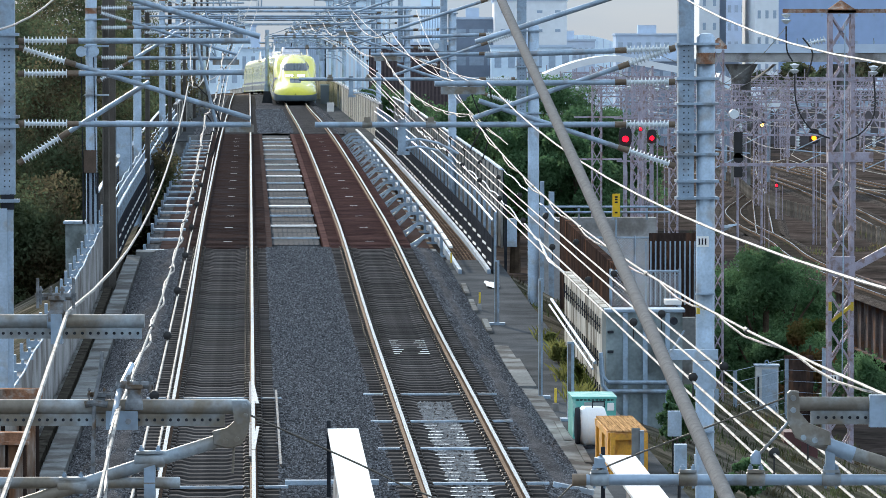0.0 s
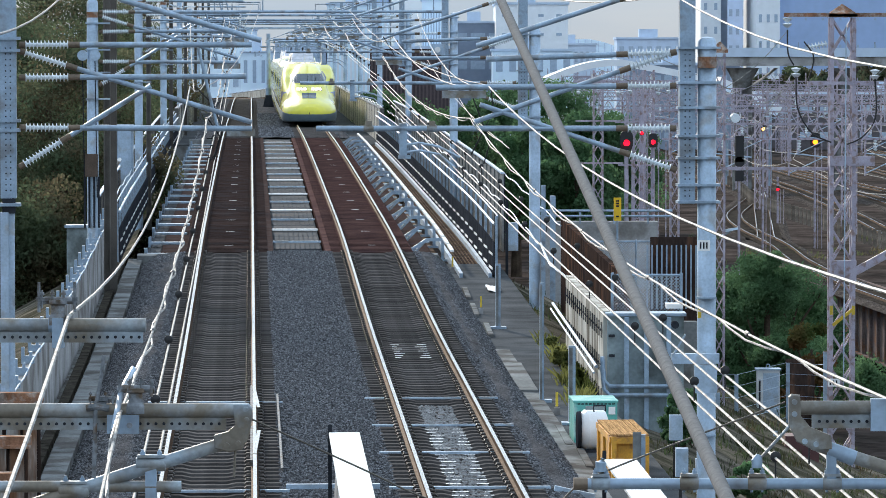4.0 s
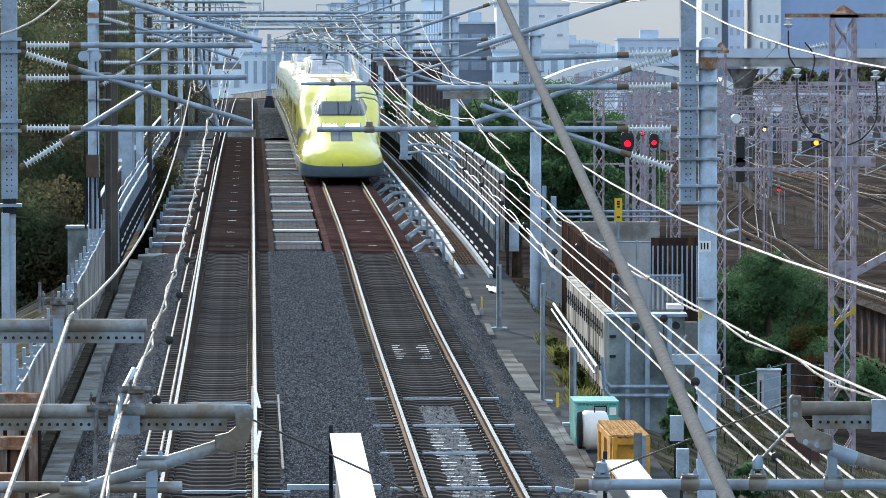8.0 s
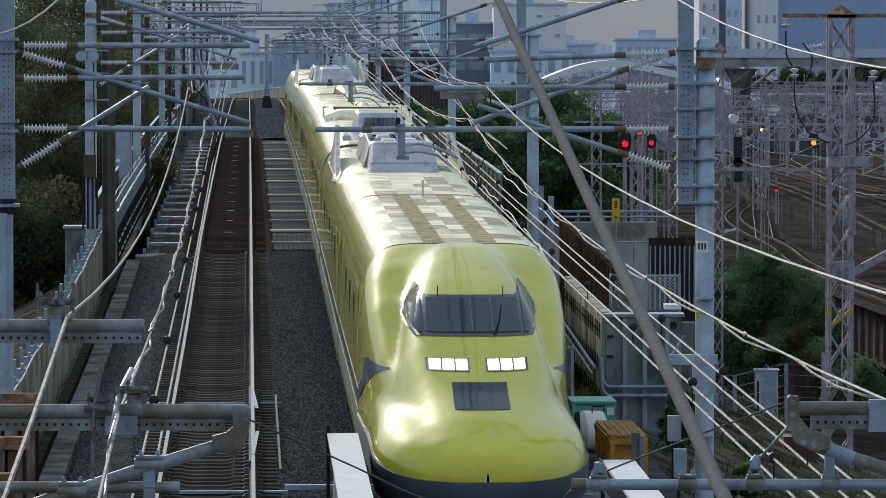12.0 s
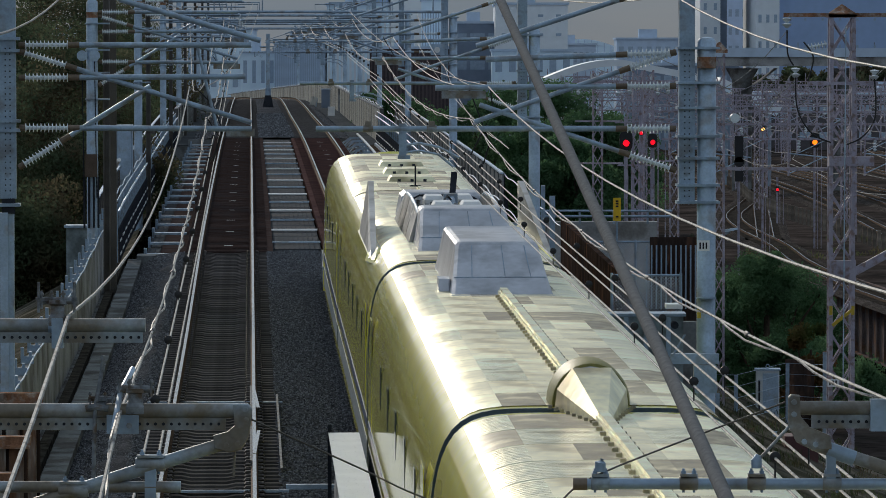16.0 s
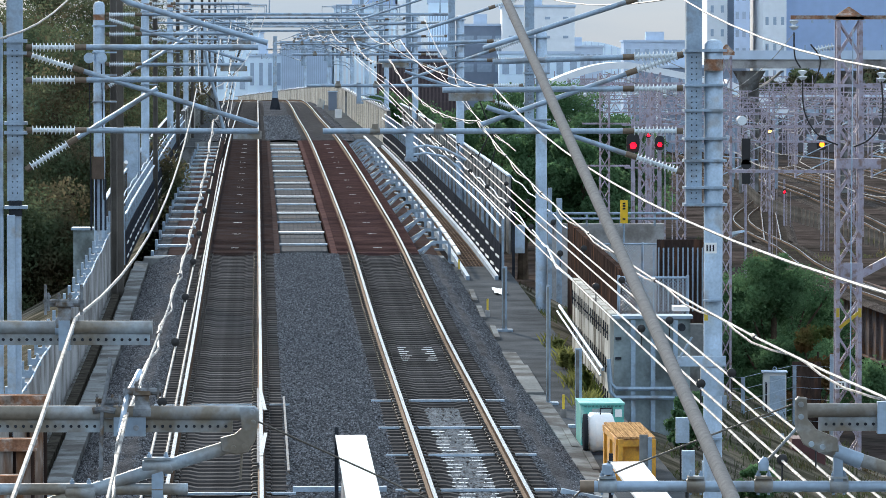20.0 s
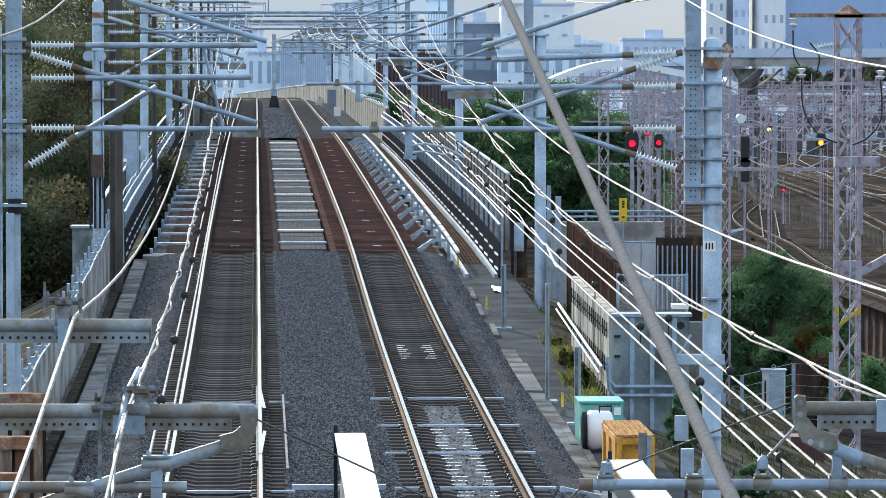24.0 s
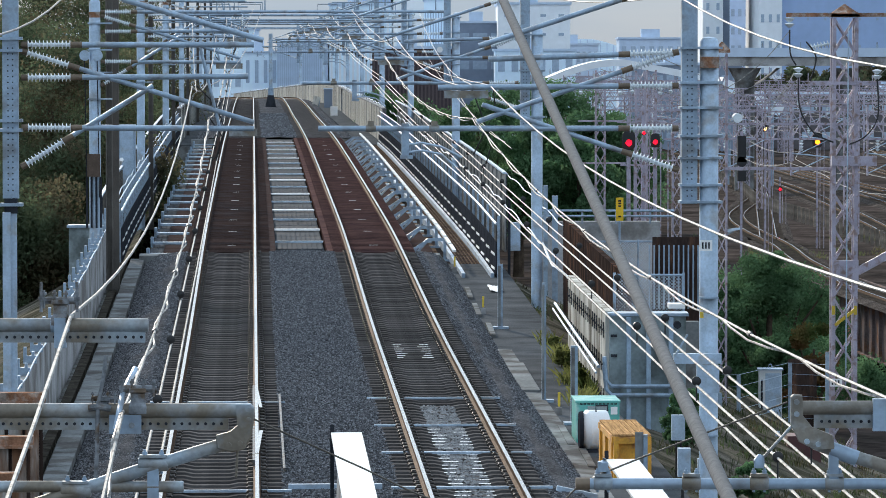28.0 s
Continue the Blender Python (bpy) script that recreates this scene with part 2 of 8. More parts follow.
# ------------------------------------------------------------------ mesh tools
class Geo:
    """Collects points and faces of one mesh."""

    def __init__(self):
        self.v, self.f = [], []

    def add(self, pts, faces):
        k = len(self.v)
        self.v += [tuple(p) for p in pts]
        self.f += [tuple(i + k for i in q) for q in faces]
        return self

    def box(self, x0, x1, y0, y1, z0, z1):
        p = [(x, y, z) for z in (z0, z1) for y in (y0, y1) for x in (x0, x1)]
        return self.add(p, [(0, 2, 3, 1), (4, 5, 7, 6), (0, 1, 5, 4), (2, 6, 7, 3), (0, 4, 6, 2), (1, 3, 7, 5)])

    def beam(self, a, b, w, h, up=(0, 0, 1)):
        """A bar from a to b, w wide and h high."""
        a, b = Vector(a), Vector(b)
        d = (b - a).normalized()
        up = Vector(up)
        if abs(d.dot(up)) > 0.99:
            up = Vector((0, 1, 0))
        s = d.cross(up).normalized() * w / 2
        u = s.cross(d).normalized() * h / 2
        p = [e + i * s + j * u for e in (a, b) for i, j in ((-1, -1), (1, -1), (1, 1), (-1, 1))]
        return self.add(p, [(0, 1, 2, 3), (7, 6, 5, 4), (0, 4, 5, 1), (1, 5, 6, 2), (2, 6, 7, 3), (3, 7, 4, 0)])

    def tube(self, pts, r, n=8):
        """A round bar along pts; r is one radius or one for each point."""
        pts = [Vector(p) for p in pts]
        rs = r if isinstance(r, (list, tuple)) else [r] * len(pts)
        k = len(self.v)
        for i, p in enumerate(pts):
            d = (pts[min(i + 1, len(pts) - 1)] - pts[max(i - 1, 0)]).normalized()
            ref = Vector((0, 0, 1)) if abs(d.z) < 0.9 else Vector((1, 0, 0))
            s = d.cross(ref).normalized()
            u = s.cross(d)
            self.v += [tuple(p + rs[i] * (math.cos(q) * s + math.sin(q) * u)) for q in (math.tau * j / n for j in range(n))]
        for i in range(len(pts) - 1):
            for j in range(n):
                a, b = k + i * n + j, k + i * n + (j + 1) % n
                self.f.append((a, b, b + n, a + n))
        self.f.append(tuple(k + j for j in reversed(range(n))))
        self.f.append(tuple(k + (len(pts) - 1) * n + j for j in range(n)))
        return self

    def rings(self, rings, closed=False, caps=False):
        """Skin over rings of equal count."""
        k, n = len(self.v), len(rings[0])
        for r in rings:
            self.v += [tuple(p) for p in r]
        for i in range(len(rings) - 1):
            for j in range(n if closed else n - 1):
                a, b = k + i * n + j, k + i * n + (j + 1) % n
                self.f.append((a, b, b + n, a + n))
        if caps:
            self.f.append(tuple(k + j for j in reversed(range(n))))
            self.f.append(tuple(k + (len(rings) - 1) * n + j for j in range(n)))
        return self

    def mesh(self, name, material, smooth=False):
        me = bpy.data.meshes.new(name)
        me.from_pydata(self.v, [], self.f)
        bm = bmesh.new()
        bm.from_mesh(me)
        bmesh.ops.recalc_face_normals(bm, faces=bm.faces)
        bm.to_mesh(me)
        bm.free()
        me.materials.append(material)
        if smooth:
            me.polygons.foreach_set("use_smooth", [True] * len(me.polygons))
            me.set_sharp_from_angle(angle=radians(38))
        return me


def part(name, g, material, parent=None, label="", smooth=False, kind=""):
    """One mesh object out of a Geo, under a thing or a part."""
    ob = new(name, g.mesh(name, material, smooth))
    ob.parent = parent
    return tagged(ob, label, kind=kind)


def thing(name, label, category, group="", at=None, kind=""):
    ob = new(name)
    ob.empty_display_size = 0.2
    if at is not None:
        ob.matrix_basis = at
    return tagged(ob, label, category, group, kind)


def solid(name, g, material, label, category="", group="", kind="", smooth=False):
    return tagged(new(name, g.mesh(name, material, smooth)), label, category, group, kind)


# ------------------------------------------------------------------ the line
GAP = 4.2      # between the two track centres


def line_x(y):
    """Centre of the track that the train takes, y metres ahead of the camera."""
    return 3.513 - 0.0403 * y - max(y - 440, 0) ** 2 / 3300


def ease(t):
    t = min(1, max(0, t))
    return t * t * (3 - 2 * t)


def rail_z(y):
    """Rail height: a long rise with a slight hump over the bridge, falling away behind a crest."""
    if y < 0:
        y = -40 * (1 - math.exp(y / 40))
    return 5.05 - 2.27e-5 * (430 - y) ** 2 + 0.42 * ease((y - 100) / 50) * (1 - ease((y - 225) / 120)) - 2.8e-5 * max(y - 360, 0) ** 2


def at_track(y, u=0.0, h=0.0):
    """A point u metres to the right of that track's centre and h over its rails."""
    dx = -0.0403 - max(y - 440, 0) / 1650
    k = math.hypot(1, dx)
    return Vector((line_x(y) + u / k, y - u * dx / k, rail_z(y) + h))


def track_pose(y, u=0.0, h=0.0):
    """The pose of a thing that stands at the track and faces along it."""
    dx = -0.0403 - max(y - 440, 0) / 1650
    return Matrix.Translation(at_track(y, u, h)) @ Matrix.Rotation(-math.atan2(dx, 1), 4, "Z")


def steps(a, b, n):
    return [a + (b - a) * i / n for i in range(n + 1)]


def strip(g, y0, y1, prof, step=6.0):
    """A bar or bed along the track: prof is a list of (u, h)."""
    n = max(1, int((y1 - y0) / step))
    return g.rings([[at_track(y, u, h) for u, h in prof] for y in steps(y0, y1, n)], closed=True, caps=True)


def pieces(name, me, parent, places, label=""):
    """Alike pieces, each an object of its own on one shared mesh."""
    for m in places:
        ob = new(name, me)
        ob.parent = parent
        ob.matrix_basis = m
        if label:
            ob["label"] = label


def box_mesh(name, w, d, h, material, z0=0.0):
    return Geo().box(-w / 2, w / 2, -d / 2, d / 2, z0, z0 + h).mesh(name, material)

# ------------------------------------------------------------------ ground and bed of the line
g = Geo()
cut = [(8.8, 162), (28.6, 162), (22.9, 262), (8.8, 262)]
g.add([(-2500, -900, -3.4), (2500, -900, -3.4), (2500, 4500, -3.4), (-2500, 4500, -3.4)] + [(x, y, -3.4) for x, y in cut] + [(x, y, -7.2) for x, y in cut],
      [(0, 1, 5, 4), (1, 2, 6, 5), (2, 3, 7, 6), (3, 0, 4, 7), (4, 5, 9, 8), (5, 6, 10, 9), (6, 7, 11, 10), (7, 4, 8, 11), (8, 9, 10, 11)])
solid("ground", g, EARTH, "brown earth and ash of a railway yard", kind="structure")

BR0, BR1 = 137.0, 252.0     # the girder bridge's ends
L = -GAP
bed_near = [(L - 3.5, -0.62), (L - 3.5, -9), (3.7, -9), (3.7, -0.62)]
for name, y0, y1 in (("embankment_near", -500, BR0), ("embankment_far", BR1, 620)):
    solid(name, strip(Geo(), y0, y1, bed_near), CONCRETE_D, "weathered concrete substructure of the elevated line", kind="structure")


def ballast_bed(name, y0, y1):
    g = Geo()
    us = [L - 2.5, L - 2.0, L - 1.5, L - 0.9, L, L + 0.9, L + 1.35, -2.1, -1.35, -0.9, 0, 0.9, 1.5, 1.75, 2.15]
    hs = [-0.6, -0.28, -0.2, -0.245, -0.255, -0.245, -0.2, -0.16, -0.2, -0.245, -0.255, -0.245, -0.2, -0.26, -0.58]
    n = int((y1 - y0) / 1.5)
    rings = []
    for y in steps(y0, y1, n):
        rings.append([at_track(y, u + 0.05 * noise.noise((u, y * 0.7, 3)), h + 0.03 * noise.noise((u * 2, y, 0))) for u, h in zip(us, hs)])
    g.rings(rings)
    return solid(name, g, BALLAST, "blue-grey crushed stone ballast under the tracks", kind="structure")


ballast_bed("ballast_behind", -500, 8)
ballast_bed("ballast_near", 8, BR0)
ballast_bed("ballast_far", BR1, 620)

# kerb and walkway on the right, trough and parapet on the left
solid("kerb", strip(Geo(), 72, 108, [(2.05, -0.5), (2.05, -0.7), (2.42, -0.7), (2.42, -0.52)]), CONCRETE_D, "worn concrete kerb beside the ballast", kind="structure")
solid("pavement", strip(Geo(), -60, BR0, [(2.1, -0.57), (2.1, -0.7), (3.7, -0.7), (3.7, -0.57)]), PAVE, "dark service walkway beside the track", kind="structure")
solid("cable_trough", strip(Geo(), -60, BR0, [(L - 2.85, -0.40), (L - 2.85, -0.7), (L - 2.46, -0.7), (L - 2.46, -0.40)]), CONCRETE_D, "weathered concrete cable trough along the parapet", kind="structure")
solid("wall_left", strip(Geo(), -60, BR0, [(L - 3.45, 1.0), (L - 3.45, -0.7), (L - 3.3, -0.7), (L - 3.3, 1.0)]), CONCRETE, "grey concrete parapet of the elevated line", kind="structure")
# added strip that darkens the gap between parapet and trough
solid("trough_cable", strip(Geo(), -60, BR0, [(L - 3.18, -0.5), (L - 3.2, -0.62), (L - 2.96, -0.62), (L - 2.98, -0.5)]), GAP_D, "dark strip added to darken the gap beside the trough", "cable")
for name, u in (("parapet_right", 3.55), ("parapet_left", L - 3.3)):
    w = thing(name, "streaked cream concrete parapet panels round the curve", "", kind="structure")
    pieces("panel", box_mesh("panel", 0.14, 2.95, 1.95, PARAPET), w, [track_pose(y, u, -0.68 + 0.02 * math.sin(y * 3.1)) for y in [BR1 + 3.5 + 3 * i for i in range(121)] if abs(y - 371) > 1.6])
    pieces("post", box_mesh("post", 0.22, 0.16, 2.02, CONCRETE_D), w, [track_pose(y, u + 0.02, -0.68) for y in [BR1 + 2 + 6 * i for i in range(61)]])
    part("coping", strip(Geo(), BR1 + 2, 620, [(u - 0.1, 1.36), (u - 0.1, 1.28), (u + 0.1, 1.28), (u + 0.1, 1.36)]), CONCRETE, w)

solid("pavement_far", strip(Geo(), BR1, 620, [(2.1, -0.55), (2.1, -0.7), (3.5, -0.7), (3.5, -0.55)]), PAVE, "dark service walkway along the curve", kind="structure")
solid("pavement_left", strip(Geo(), BR1, 620, [(L - 3.2, -0.55), (L - 3.2, -0.7), (L - 2.4, -0.7), (L - 2.4, -0.55)]), PAVE, "dark service walkway along the curve", kind="structure")

# ------------------------------------------------------------------ rails
for track_u, where in ((0.0, "track the train takes"), (L, "empty track")):
    for side in (-0.75, 0.75):
        u = track_u + side
        r = thing("rail", "worn steel rail, bright on top, of the " + where, "rail", "rails")
        prof = [(-0.06, -0.17), (0.06, -0.17), (0.06, -0.15), (0.009, -0.13), (0.009, -0.045), (0.034, -0.03), (0.034, -0.004), (-0.034, -0.004),
                (-0.034, -0.03), (-0.009, -0.045), (-0.009, -0.13), (-0.06, -0.15)]
        part("web", strip(Geo(), -495, 605, [(u + a, b) for a, b in prof], 5), RAIL_WEB, r, "rust-brown web and foot")
        part("head", strip(Geo(), -495, 605, [(u - 0.031, -0.0045), (u - 0.031, 0), (u + 0.031, 0), (u + 0.031, -0.0045)], 5), RAIL_TOP, r, "bright polished running surface")

# ------------------------------------------------------------------ bridge decks
for name, y in (("abutment_near", BR0), ("abutment_far", BR1)):
    solid(name, strip(Geo(), y - 0.5, y + 0.5, [(L - 2.6, -0.28), (L - 2.6, -3), (3.6, -3), (3.6, -0.62), (2.2, -0.62), (1.9, -0.28)]), CONCRETE_D, "weathered concrete end beam of the bridge", kind="structure")
for name, u0, u1, m, lab in (("bridge_deck_1", -1.35, 1.2, RED_DECK, "red-brown"), ("bridge_deck_2", L - 1.2, L + 1.35, BROWN, "dark brown")):
    solid(name, strip(Geo(), BR0, BR1, [(u0, -0.2), (u0, -0.5), (u1, -0.5), (u1, -0.2)]), m, lab + " steel bridge deck under the rails", kind="structure")
solid("bridge_girder", strip(Geo(), BR0, BR1, [(L - 2.0, -0.5), (L - 2.0, -2.6), (1.9, -2.6), (1.9, -0.5)]), BROWN, "brown steel girders of the bridge", kind="structure")

# ------------------------------------------------------------------ sleepers
def sleeper_mesh():
    """A concrete sleeper, 2.4 m, with thicker rail seats."""
    prof = [(-1.2, -0.195), (-1.15, -0.175), (-0.45, -0.175), (-0.3, -0.205), (0.3, -0.205), (0.45, -0.175), (1.15, -0.175), (1.2, -0.195)]
    g = Geo()
    rings = []
    for x, z in prof:
        rings.append([(x, -0.14, -0.34), (x, 0.14, -0.34), (x, 0.115, z), (x, -0.115, z)])
    return g.rings(rings, True, True).mesh("sleeper", SLEEPER)


SL = sleeper_mesh()
PITCH = 0.58
fast = Geo()
for s in (-0.75, 0.75):
    for q in (-1, 1):
        x = s + q * 0.115
        fast.tube([(x - q * 0.03, -0.05, -0.13), (x + q * 0.03, -0.06, -0.12), (x + q * 0.05, 0.0, -0.15), (x + q * 0.03, 0.06, -0.12), (x - q * 0.03, 0.05, -0.13)], 0.016, 5)
        fast.box(x - 0.05, x + 0.05, -0.06, 0.06, -0.18, -0.155)
FAST = fast.mesh("fastenings", CLIP)
for u, where in ((0.0, "used"), (L, "empty")):
    t = thing("sleeper_row", "dark concrete sleepers of the %s track, ends in ballast" % where, "sleepers", kind="structure")
    ys = [62 + PITCH * i for i in range(129)]
    pieces("sleeper", SL, t, [track_pose(y, u) for y in ys])
    pieces("fastenings", FAST, t, [track_pose(y, u) for y in ys], "spring clips on the rail foot")
    g = Geo()
    for y in [BR1 + 1 + PITCH * i for i in range(360)] + [20 + PITCH * i for i in range(72)]:
        m = track_pose(y, u)
        g.add([m @ Vector((x, b, c)) for x in (-1.2, 1.2) for b, c in ((-0.14, -0.34), (0.14, -0.34), (0.115, -0.18), (-0.115, -0.18))],
              [(0, 1, 2, 3), (7, 6, 5, 4), (0, 4, 5, 1), (1, 5, 6, 2), (2, 6, 7, 3), (3, 7, 4, 0)])
    part("far_sleepers", g, SLEEPER, t, kind="stuff")
    g = Geo()
    for y in [BR0 + 0.3 + PITCH * i for i in range(197)]:
        for a, b in ((-1.18, -0.86), (-0.64, 0.64), (0.86, 1.18)):
            g.beam(at_track(y, u + a, -0.19), at_track(y, u + b, -0.19), 0.3, 0.03)
    part("deck_boards", g, RED_DECK if u == 0 else BROWN, t, "painted boards across the bridge deck", kind="stuff")

# ------------------------------------------------------------------ bridge furniture
BAY = 6.6
BAYS = [139.8 - BAY + BAY * i for i in range(18)]
deck = thing("bridge_walkway", "steel grating walkway between the bridge tracks", "walkway")
GRATING = mat("steel_grating", (0.085, 0.092, 0.10), 0.7, 0.1, var=0.2, scale=0.7, fine=14, stain=(0.11, 0.10, 0.095), amount=0.4, sscale=0.7)
GRATING_B = mat("brown_grating", (0.16, 0.115, 0.085), 0.8, 0.0, var=0.3, scale=0.8, fine=14)
for y in BAYS[1:]:
    part("grating_panel", strip(Geo(), y + 0.1, min(BR1 - 0.4, y + BAY - 0.1), [(-2.86, -0.3), (-2.86, -0.35), (-1.42, -0.35), (-1.42, -0.3)], 7), GRATING, deck)
    g = Geo()
    for k in range(10):
        u = -2.8 + k * 0.15
        g.beam(at_track(y + 0.1, u, -0.285), at_track(min(BR1 - 0.4, y + BAY - 0.1), u, -0.285), 0.016, 0.03)
    part("grating_ribs", g, GRATING, deck, kind="stuff")
for i in range(16):
    y = 142.3 + 6.75 * i
    broad = i % 2
    part("cross_bar", Geo().beam(at_track(y, -2.88, -0.24), at_track(y, -1.4, -0.24), 0.5 if broad else 0.2, 0.05), WHITE if broad else STEEL_L, deck, "broad white cross bar" if broad else "")

# ladder-like walkway outside the empty track
step_way = thing("step_walkway", "steel walkway with pale cross steps outside the empty track", "walkway")
for i, y in enumerate(BAYS[1:]):
    part("floor_panel", strip(Geo(), y + 0.1, min(BR1 - 0.4, y + BAY - 0.1), [(L - 2.45, -0.6), (L - 2.45, -0.64), (L - 1.32, -0.64), (L - 1.32, -0.6)], 7), GRATING, step_way)
    g = Geo()
    for k in range(7):
        u = L - 2.38 + k * 0.16
        g.beam(at_track(y + 0.1, u, -0.59), at_track(y + BAY - 0.1, u, -0.59), 0.016, 0.03)
    part("floor_ribs", g, GRATING, step_way, kind="stuff")
for y in [140 + 5.7 * i for i in range(20)]:
    part("step", Geo().beam(at_track(y, L - 2.4, -0.47), at_track(y, L - 1.35, -0.47), 0.45, 0.07), STEEL_L, step_way, "pale steel step")
    part("step_end", Geo().beam(at_track(y, L - 2.42, -0.6), at_track(y, L - 2.42, -0.28), 0.08, 0.3), STEEL, step_way)

# bracket frames and catwalk on the train's side
catwalk = thing("catwalk", "steel catwalk with bracket frames along the bridge", "walkway")
for y in BAYS:
    if y > BR0:
        fr = part("bracket", Geo().beam(at_track(y, 1.3, -0.66), at_track(y, 1.3, -0.26), 0.1, 0.18).beam(at_track(y, 1.3, -0.3), at_track(y, 1.72, -0.02), 0.05, 0.09)
                  .beam(at_track(y, 1.7, -0.03), at_track(y, 2.18, -0.03), 0.05, 0.09).beam(at_track(y, 2.18, 0.02), at_track(y, 2.18, -0.66), 0.09, 0.09)
                  .beam(at_track(y, 1.3, -0.64), at_track(y, 2.3, -0.64), 0.2, 0.06), STEEL, catwalk, "pale blue cranked bracket frame")
        part("brace", Geo().beam(at_track(y + 0.9, 1.34, -0.5), at_track(y + 0.9, 1.74, -0.1), 0.05, 0.06).beam(at_track(y + 0.9, 1.72, -0.1), at_track(y + 0.9, 2.14, -0.1), 0.05, 0.06).beam(at_track(y + 0.9, 1.34, -0.66), at_track(y + 0.9, 1.34, -0.48), 0.06, 0.06), STEEL, fr, "lower second bracket")
        part("step_plate", Geo().beam(at_track(y + 2.0, 1.45, -0.6), at_track(y + 2.0, 2.1, -0.6), 0.4, 0.05), STEEL_L, fr, "pale cross plate")
        part("plank", strip(Geo(), y + 0.1, y + BAY - 0.1, [(1.4, -0.78), (1.4, -0.82), (2.2, -0.82), (2.2, -0.78)], 7), GRATING_B, catwalk, "brown floor plank")
    # lit dashes along the edge pipe, made as short white lengths
    part("edge_plate", Geo().beam(at_track(y + 0.5, 2.2, 0.03), at_track(y + 3.2, 2.2, 0.03), 0.1, 0.06).beam(at_track(y + 3.7, 2.2, 0.03), at_track(y + BAY - 0.1, 2.2, 0.03), 0.1, 0.06), WHITE, catwalk, "lit dash of the edge pipe, put in as white paint")
    part("floor_tray", strip(Geo(), y + 0.05, y + BAY - 0.05, [(2.42, -0.6), (2.42, -0.65), (3.12, -0.65), (3.12, -0.6)], 7), BROWN, catwalk, "dark floor tray")
    g = Geo()
    for k in range(8):
        yy = y + 0.4 + k * 0.82
        g.beam(at_track(yy, 2.44, -0.583), at_track(yy, 3.1, -0.583), 0.07, 0.02)
    for k in range(7):
        u = 2.46 + k * 0.103
        g.beam(at_track(y + 0.05, u, -0.588), at_track(y + BAY - 0.05, u, -0.588), 0.035, 0.02)
    part("grating", g, GRATING_B, catwalk, kind="stuff")
for u in (2.36, 3.17):
    part("edge_channel", strip(Geo(), 131.5, BR1, [(u - 0.05, -0.45), (u - 0.05, -0.68), (u + 0.05, -0.68), (u + 0.05, -0.45)]), STEEL, catwalk)


def slotted_fence(u, y0, y1, label, inner):
    """A low black plate fence with slots, steel posts and two pale pipes."""
    f = thing("fence", label, "fence", "bridge fences")
    n = int((y1 - y0) / 3.0)
    slot = box_mesh("slot", 0.012, 1.9, 0.07, WHITE)
    post = box_mesh("post", 0.07, 0.07, 1.75, STEEL)
    for i in range(n):
        y = y0 + 3.0 * i
        part("plate", strip(Geo(), y + 0.02, y + 2.98, [(u - 0.015, 0.42), (u - 0.015, -0.6), (u + 0.015, -0.6), (u + 0.015, 0.42)], 4), STEEL_D, f, "black steel plate")
        pieces("slot", slot, f, [track_pose(y + 1.5, u + inner * 0.022, h) for h in (-0.42, -0.02)])
        pieces("post", post, f, [track_pose(y, u - inner * 0.06, -0.6)])
    part("handrail", strip(Geo(), y0, y1, [(u + 0.034 * math.cos(a), 0.92 + 0.034 * math.sin(a)) for a in (math.tau * k / 8 for k in range(8))]), STEEL_L, f, "thick pale pipe", True)
    part("upper_rail", strip(Geo(), y0, y1, [(u - inner * 0.1 + 0.02 * math.cos(a), 1.15 + 0.02 * math.sin(a)) for a in (math.tau * k / 6 for k in range(6))]), STEEL_L, f, "", True)
    return f


slotted_fence(3.28, 131.5, BR1 + 4, "black slotted plate fence with pale handrail along the catwalk", -1)
slotted_fence(L - 3.15, BR0 + 1, BR1 - 2, "black slotted plate fence with pale handrail beside the empty track", 1)


def plank_fence(u, y0, y1, h1, label, pitch=1.25, m=CONCRETE_D, w=1.05):
    """Upright grey planks in front of a dark gap, with a light capping."""
    f = thing("plank_fence", label, "fence", "plank fences")
    n = int((y1 - y0) / pitch)
    a = box_mesh("plank", 0.05, w, h1 + 0.6, m)
    b = box_mesh("post", 0.09, 0.09, h1 + 0.6, STEEL_D)
    back = math.copysign(0.07, u)
    pieces("plank", a, f, [track_pose(y0 + pitch * i, u + 0.03 * (i % 2), -0.6 - 0.04 * (i % 3)) for i in range(n)])
    pieces("post", b, f, [track_pose(y0 + pitch * (i + 0.5), u + back, -0.6) for i in range(n)])
    part("capping", strip(Geo(), y0, y1, [(u - 0.05, h1 + 0.05), (u - 0.05, h1), (u + 0.05, h1), (u + 0.05, h1 + 0.05)]), STEEL_L, f, "pale top rail")
    return f


plank_fence(4.15, 143.5, BR1, 1.75, "weathered grey upright plank fence on the bridge edge")
plank_fence(L - 3.75, BR0 - 5, BR1, 1.35, "weathered dark plank fence outside the empty track", 1.6, mat("weathered_post_brown", (0.11, 0.10, 0.09), 0.8, var=0.35, rnd=0.3), 0.3)

# ------------------------------------------------------------------ catenary masts
def insulator(g, a, b, sheds=12, r=0.075):
    """A ribbed insulator from a to b."""
    a, b = Vector(a), Vector(b)
    pts, rs = [], []
    for i in range(sheds):
        for f, q in ((0.0, 0.032), (0.3, 0.034), (0.42, r), (0.52, r * 0.97), (0.7, 0.036)):
            pts.append(a.lerp(b, (i + f) / sheds))
            rs.append(q)
    pts.append(b)
    rs.append(0.032)
    return g.tube(pts, rs, 10)


